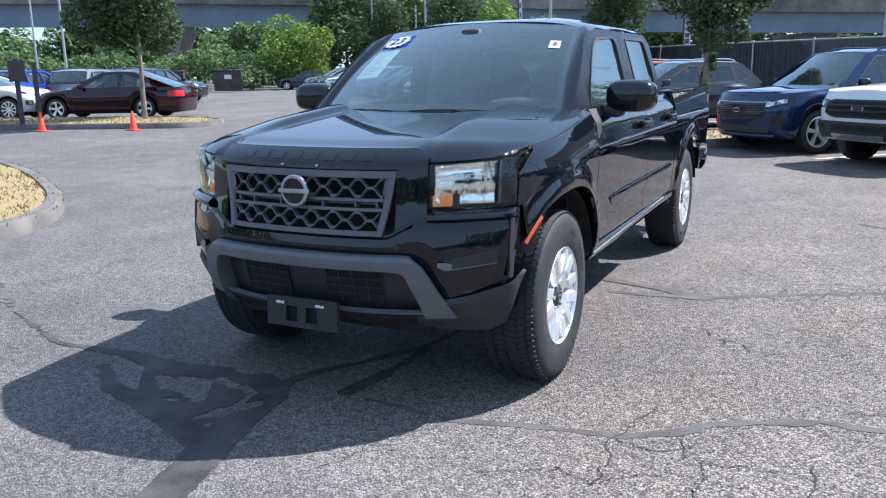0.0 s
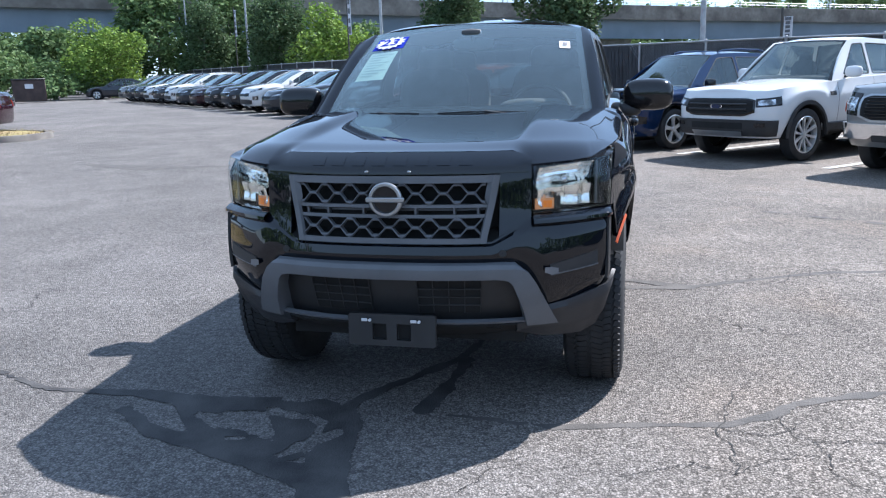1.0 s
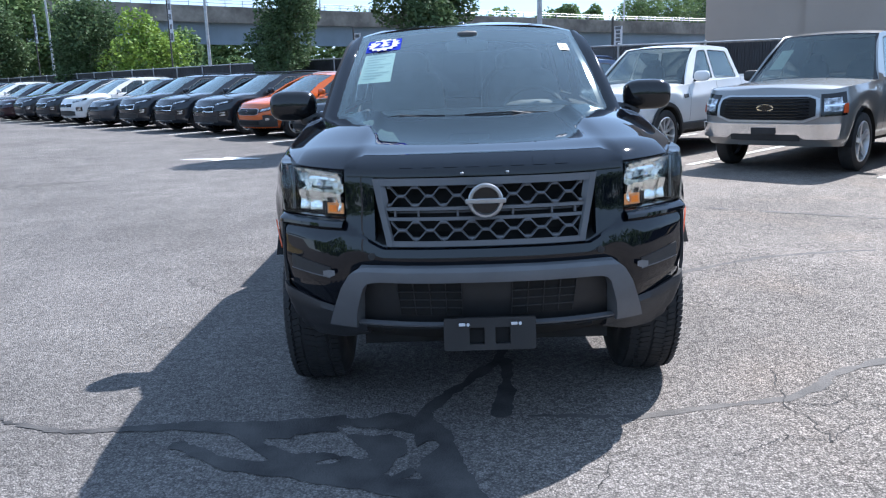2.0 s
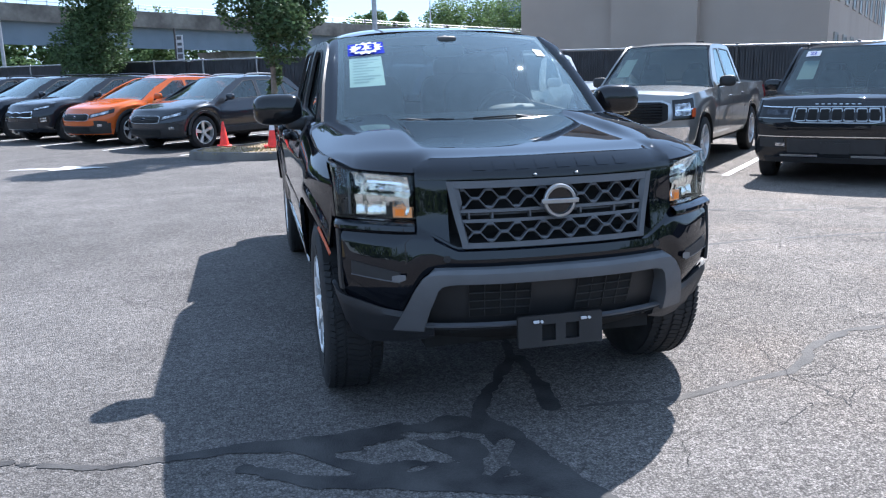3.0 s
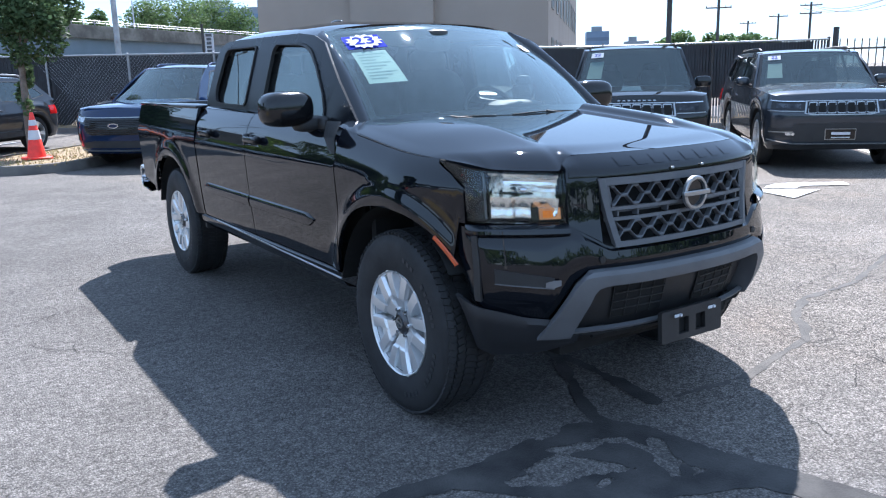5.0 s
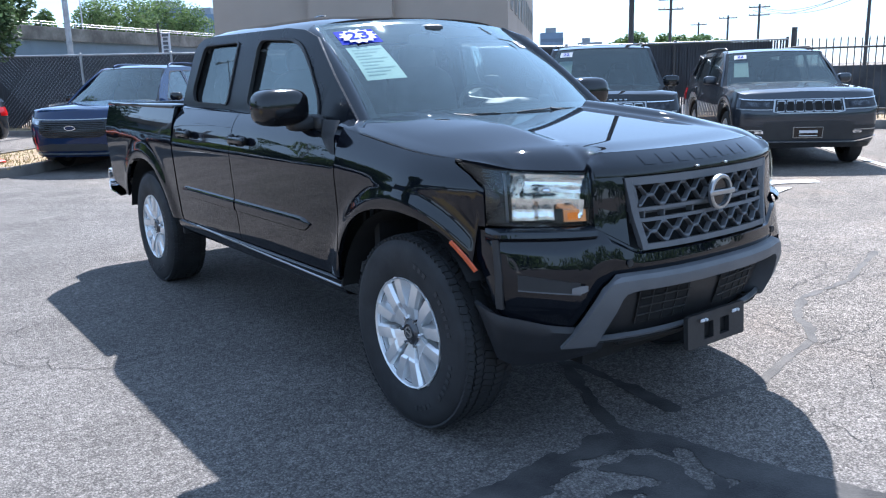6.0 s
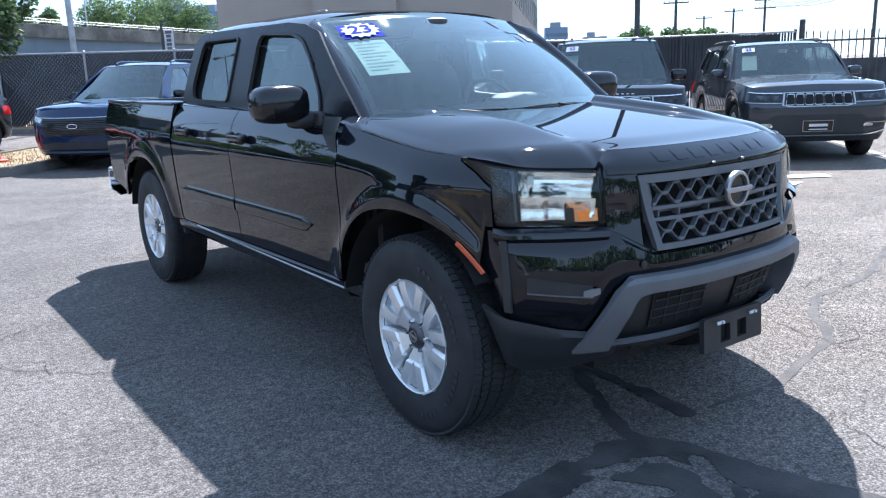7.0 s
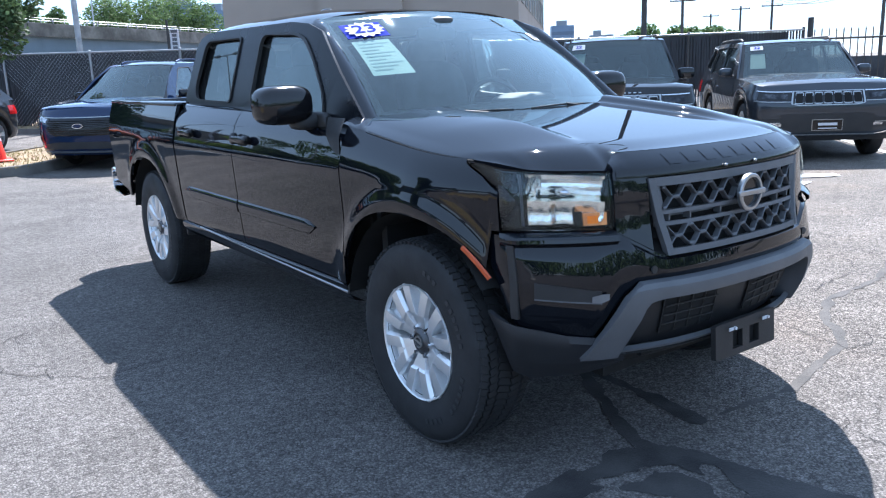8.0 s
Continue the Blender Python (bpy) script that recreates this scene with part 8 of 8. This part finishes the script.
def light_pole(x, y, h, m, r=0.09, arm=0.9, ang=0.0, label="tall galvanised car park light pole"):
    p = thing("light_pole", label, "light pole", pose(x, y, ground_z(x, y)), "light poles")
    bm = B()
    tube(bm, (0, 0, 0), (0, 0, h), r, r * 0.65, 12)
    part("pole", bm, m, p)
    bm = B()
    lathe(bm, [(r * 2.2, 0), (r * 2.2, 0.35), (r * 1.6, 0.42), (0.001, 0.42)], 16, "Z")
    part("pole_base", bm, CONCRETE, p)
    for k in (1, -1):
        bm = B()
        e = Vector((arm * k * math.cos(ang), arm * k * math.sin(ang), h - 0.1))
        tube(bm, (0, 0, h - 0.15), e, 0.03)
        superbox(bm, e, (0.32, 0.18, 0.07), 0.5, 12, 6, Matrix.Rotation(ang, 3, "Z"))
        part("lamp_head", bm, m, p)


light_pole(2.9, 22.0, 9.0, GALV)
light_pole(-11.6, 36.6, 9.0, GALV)
light_pole(-26.3, 51.3, 9.0, GALV)
light_pole(-37.5, 62.3, 9.0, GALV)
light_pole(-44.0, 34.0, 10.0, GALV)
light_pole(-52.0, 38.0, 11.0, GALV)
light_pole(13.8, 11.3, 9.5, POLE_DARK, 0.075, 0.9, 0.0, "tall dark light pole behind the fence")
light_pole(-9.0, -9.0, 8.5, GALV, 0.08, 0.9, 0.4)


def banner(x, y, z0, z1, side=1, w=0.36):
    b = thing("banner_sign", "white vertical banner with unreadable dark marks on a slim pole", "banner sign", pose(x, y, ground_z(x, y)), "banner signs")
    bm = B()
    tube(bm, (0, 0, 0), (0, 0, z1 + 0.25), 0.045, 0.035, 8)
    part("pole", bm, POLE_DARK, b)
    d = ROW_D * side
    bm = B()
    q = [(d.x * s, d.y * s, z) for s, z in ((0.06, z0), (0.06 + w, z0), (0.06 + w, z1), (0.06, z1))]
    bm.faces.new([bm.verts.new(v) for v in q])
    thick(bm, 0.012)
    pn = part("banner", bm, WHITE, b)
    rnd = random.Random(int(x * 10))
    n = 5
    for i in range(n):
        zz = z0 + (z1 - z0) * (i + 0.5) / n
        hh = (z1 - z0) / n * rnd.uniform(0.25, 0.38)
        hw = w * rnd.uniform(0.25, 0.38)
        mid = 0.06 + w / 2
        bm = B()
        for off in (-0.018, 0.018):
            o = Vector((-d.y, d.x)) * off
            bm.faces.new([bm.verts.new((d.x * s + o.x, d.y * s + o.y, z)) for s, z in ((mid - hw, zz - hh), (mid + hw, zz - hh), (mid + hw, zz + hh), (mid - hw, zz + hh))])
        part("banner_mark", bm, GREY_PLASTIC, pn)


banner(4.8, 20.2, 2.08, 2.62, 1, 0.26)
banner(-3.6, 28.5, 1.9, 3.0)
banner(-14.3, 39.2, 3.4, 5.9)
banner(-28.1, 53.0, 4.3, 6.2)


def dumpster(x, y, rz):
    d = thing("dumpster", "dark brown steel dumpster with a white notice", "dumpster", pose(x, y, ground_z(x, y), 0, 0, rz))
    bm = B()
    box(bm, -1.0, 1.0, -0.7, 0.7, 0.12, 1.5, 0.03)
    part("bin_body", bm, mat("dumpster_paint", (0.05, 0.03, 0.025), 0.6, 0, 0.3, 2, 30), d)
    bm = B()
    box(bm, -1.04, 1.04, -0.74, 0.74, 1.5, 1.6, 0.03)
    part("lid", bm, BLACK_PLASTIC, d)
    bm = B()
    box(bm, -0.25, 0.25, -0.715, -0.705, 0.95, 1.25)
    part("notice", bm, WHITE, d)


dumpster(-38.6, 43.4, 40)
dumpster(-43.4, 42.6, 40)


def sign_posts(x, y):
    s = thing("sign_post", "weathered dark sign on two posts", "sign post", pose(x, y, ground_z(x, y), 0, 0, 50))
    for k in (-0.22, 0.22):
        bm = B()
        box(bm, k - 0.06, k + 0.06, -0.06, 0.06, 0, 1.75 + (0.1 if k < 0 else 0), 0.01)
        part("post", bm, POLE_DARK, s)
    bm = B()
    box(bm, -0.40, 0.0, -0.09, -0.05, 1.25, 1.8, 0.01)
    part("panel", bm, POLE_DARK, s)


sign_posts(-17.6, 11.2)


# ---- far off ----
def power_pole(x, y, h, arms):
    p = thing("utility_pole", "brown wooden utility pole with crossarms", "utility pole", pose(x, y, 0), "utility poles")
    bm = B()
    tube(bm, (0, 0, 0), (0, 0, h), 0.24, 0.18, 8)
    part("pole", bm, POLE_DARK, p)
    for i in range(arms):
        bm = B()
        z = h - 0.5 - 1.3 * i
        tube(bm, (-1.7 * ROW_D.x, -1.7 * ROW_D.y, z), (1.7 * ROW_D.x, 1.7 * ROW_D.y, z), 0.11, seg=6)
        for k in (-1.6, -0.9, 0.9, 1.6):
            tube(bm, (k * ROW_D.x, k * ROW_D.y, z), (k * ROW_D.x, k * ROW_D.y, z + 0.28), 0.05, seg=6)
        part("crossarm", bm, POLE_DARK, p)
    return x, y, h


# The camera's place late in its path; far things are aimed from here.
LATE_EYE = Vector((-2.58, -2.56))


def from_eye(dx, dy, d):
    return LATE_EYE.x + dx * d, LATE_EYE.y + dy * d


tops = []
# directions, distances and heights fitted to the camera's view
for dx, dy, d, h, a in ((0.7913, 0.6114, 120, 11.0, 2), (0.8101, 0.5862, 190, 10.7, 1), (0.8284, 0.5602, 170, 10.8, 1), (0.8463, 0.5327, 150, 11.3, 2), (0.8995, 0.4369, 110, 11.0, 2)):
    tops.append(power_pole(*from_eye(dx, dy, d), h, a))
for k in (-1.1, 0.0, 1.1):
    bm = B()
    for (x0, y0, h0), (x1, y1, h1) in ((tops[3], tops[4]), (tops[4], (125.0, 15.0, 11.0))):
        pr = None
        for i in range(13):
            t = i / 12
            q = Vector((x0 + (x1 - x0) * t + k * ROW_D.x, y0 + (y1 - y0) * t + k * ROW_D.y, h0 + (h1 - h0) * t - 0.5 - 1.6 * 4 * t * (1 - t) - (0.5 if k else 0)))
            if pr is not None:
                tube(bm, pr, q, 0.045, seg=4)
            pr = q
    tagged(part("overhead_cable", bm, POLE_DARK), "black overhead cables between utility poles", "cable")
HAZE_BLUE = mat("hazy_blue_facade", (0.13, 0.19, 0.27), 0.6, 0, 0.1, 0.05, 0.5)
HAZE_DARK = mat("hazy_window_band", (0.09, 0.13, 0.19), 0.4, 0, 0.1, 0.05, 0.5)
HAZE_GREY = mat("hazy_grey_facade", (0.22, 0.24, 0.26), 0.7, 0, 0.1, 0.05, 0.5)
# blocks sized and set along sight lines to fit the camera's view
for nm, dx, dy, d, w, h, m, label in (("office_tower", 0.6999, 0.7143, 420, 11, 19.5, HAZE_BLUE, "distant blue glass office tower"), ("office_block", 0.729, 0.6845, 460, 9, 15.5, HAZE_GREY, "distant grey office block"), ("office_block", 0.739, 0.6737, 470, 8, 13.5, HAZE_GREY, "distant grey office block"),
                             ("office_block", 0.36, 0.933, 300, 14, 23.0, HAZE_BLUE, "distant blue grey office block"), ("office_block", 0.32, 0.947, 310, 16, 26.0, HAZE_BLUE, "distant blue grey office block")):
    x, y = from_eye(dx, dy, d)
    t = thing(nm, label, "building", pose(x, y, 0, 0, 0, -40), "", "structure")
    bm = B()
    box(bm, -w / 2, w / 2, -w / 2, w / 2, 0, h)
    part("wall", bm, m, t)
    bm = B()
    box(bm, -w / 4, w / 5, -w / 4, w / 4, h, h + 2.5)
    part("roof", bm, HAZE_GREY, t)
    for lev in range(int(h / 4)):
        bm = B()
        box(bm, -w / 2 - 0.1, w / 2 + 0.1, -w / 2 - 0.1, w / 2 + 0.1, 3 + 4 * lev, 4.6 + 4 * lev)
        part("window", bm, HAZE_DARK, t)


# woodland added out of view, so that the truck's front mirrors a dark horizon
woods("unseen_mirror_woods", "added tree belt out of view, mirrored in the black paint", [(62 * math.cos(a), 62 * math.sin(a) - 2, 6, 6.0 + 1.2 * math.sin(a * 7)) for a in spaced(radians(192), radians(352), 34)], 30000, 0.45, LEAF, 80)
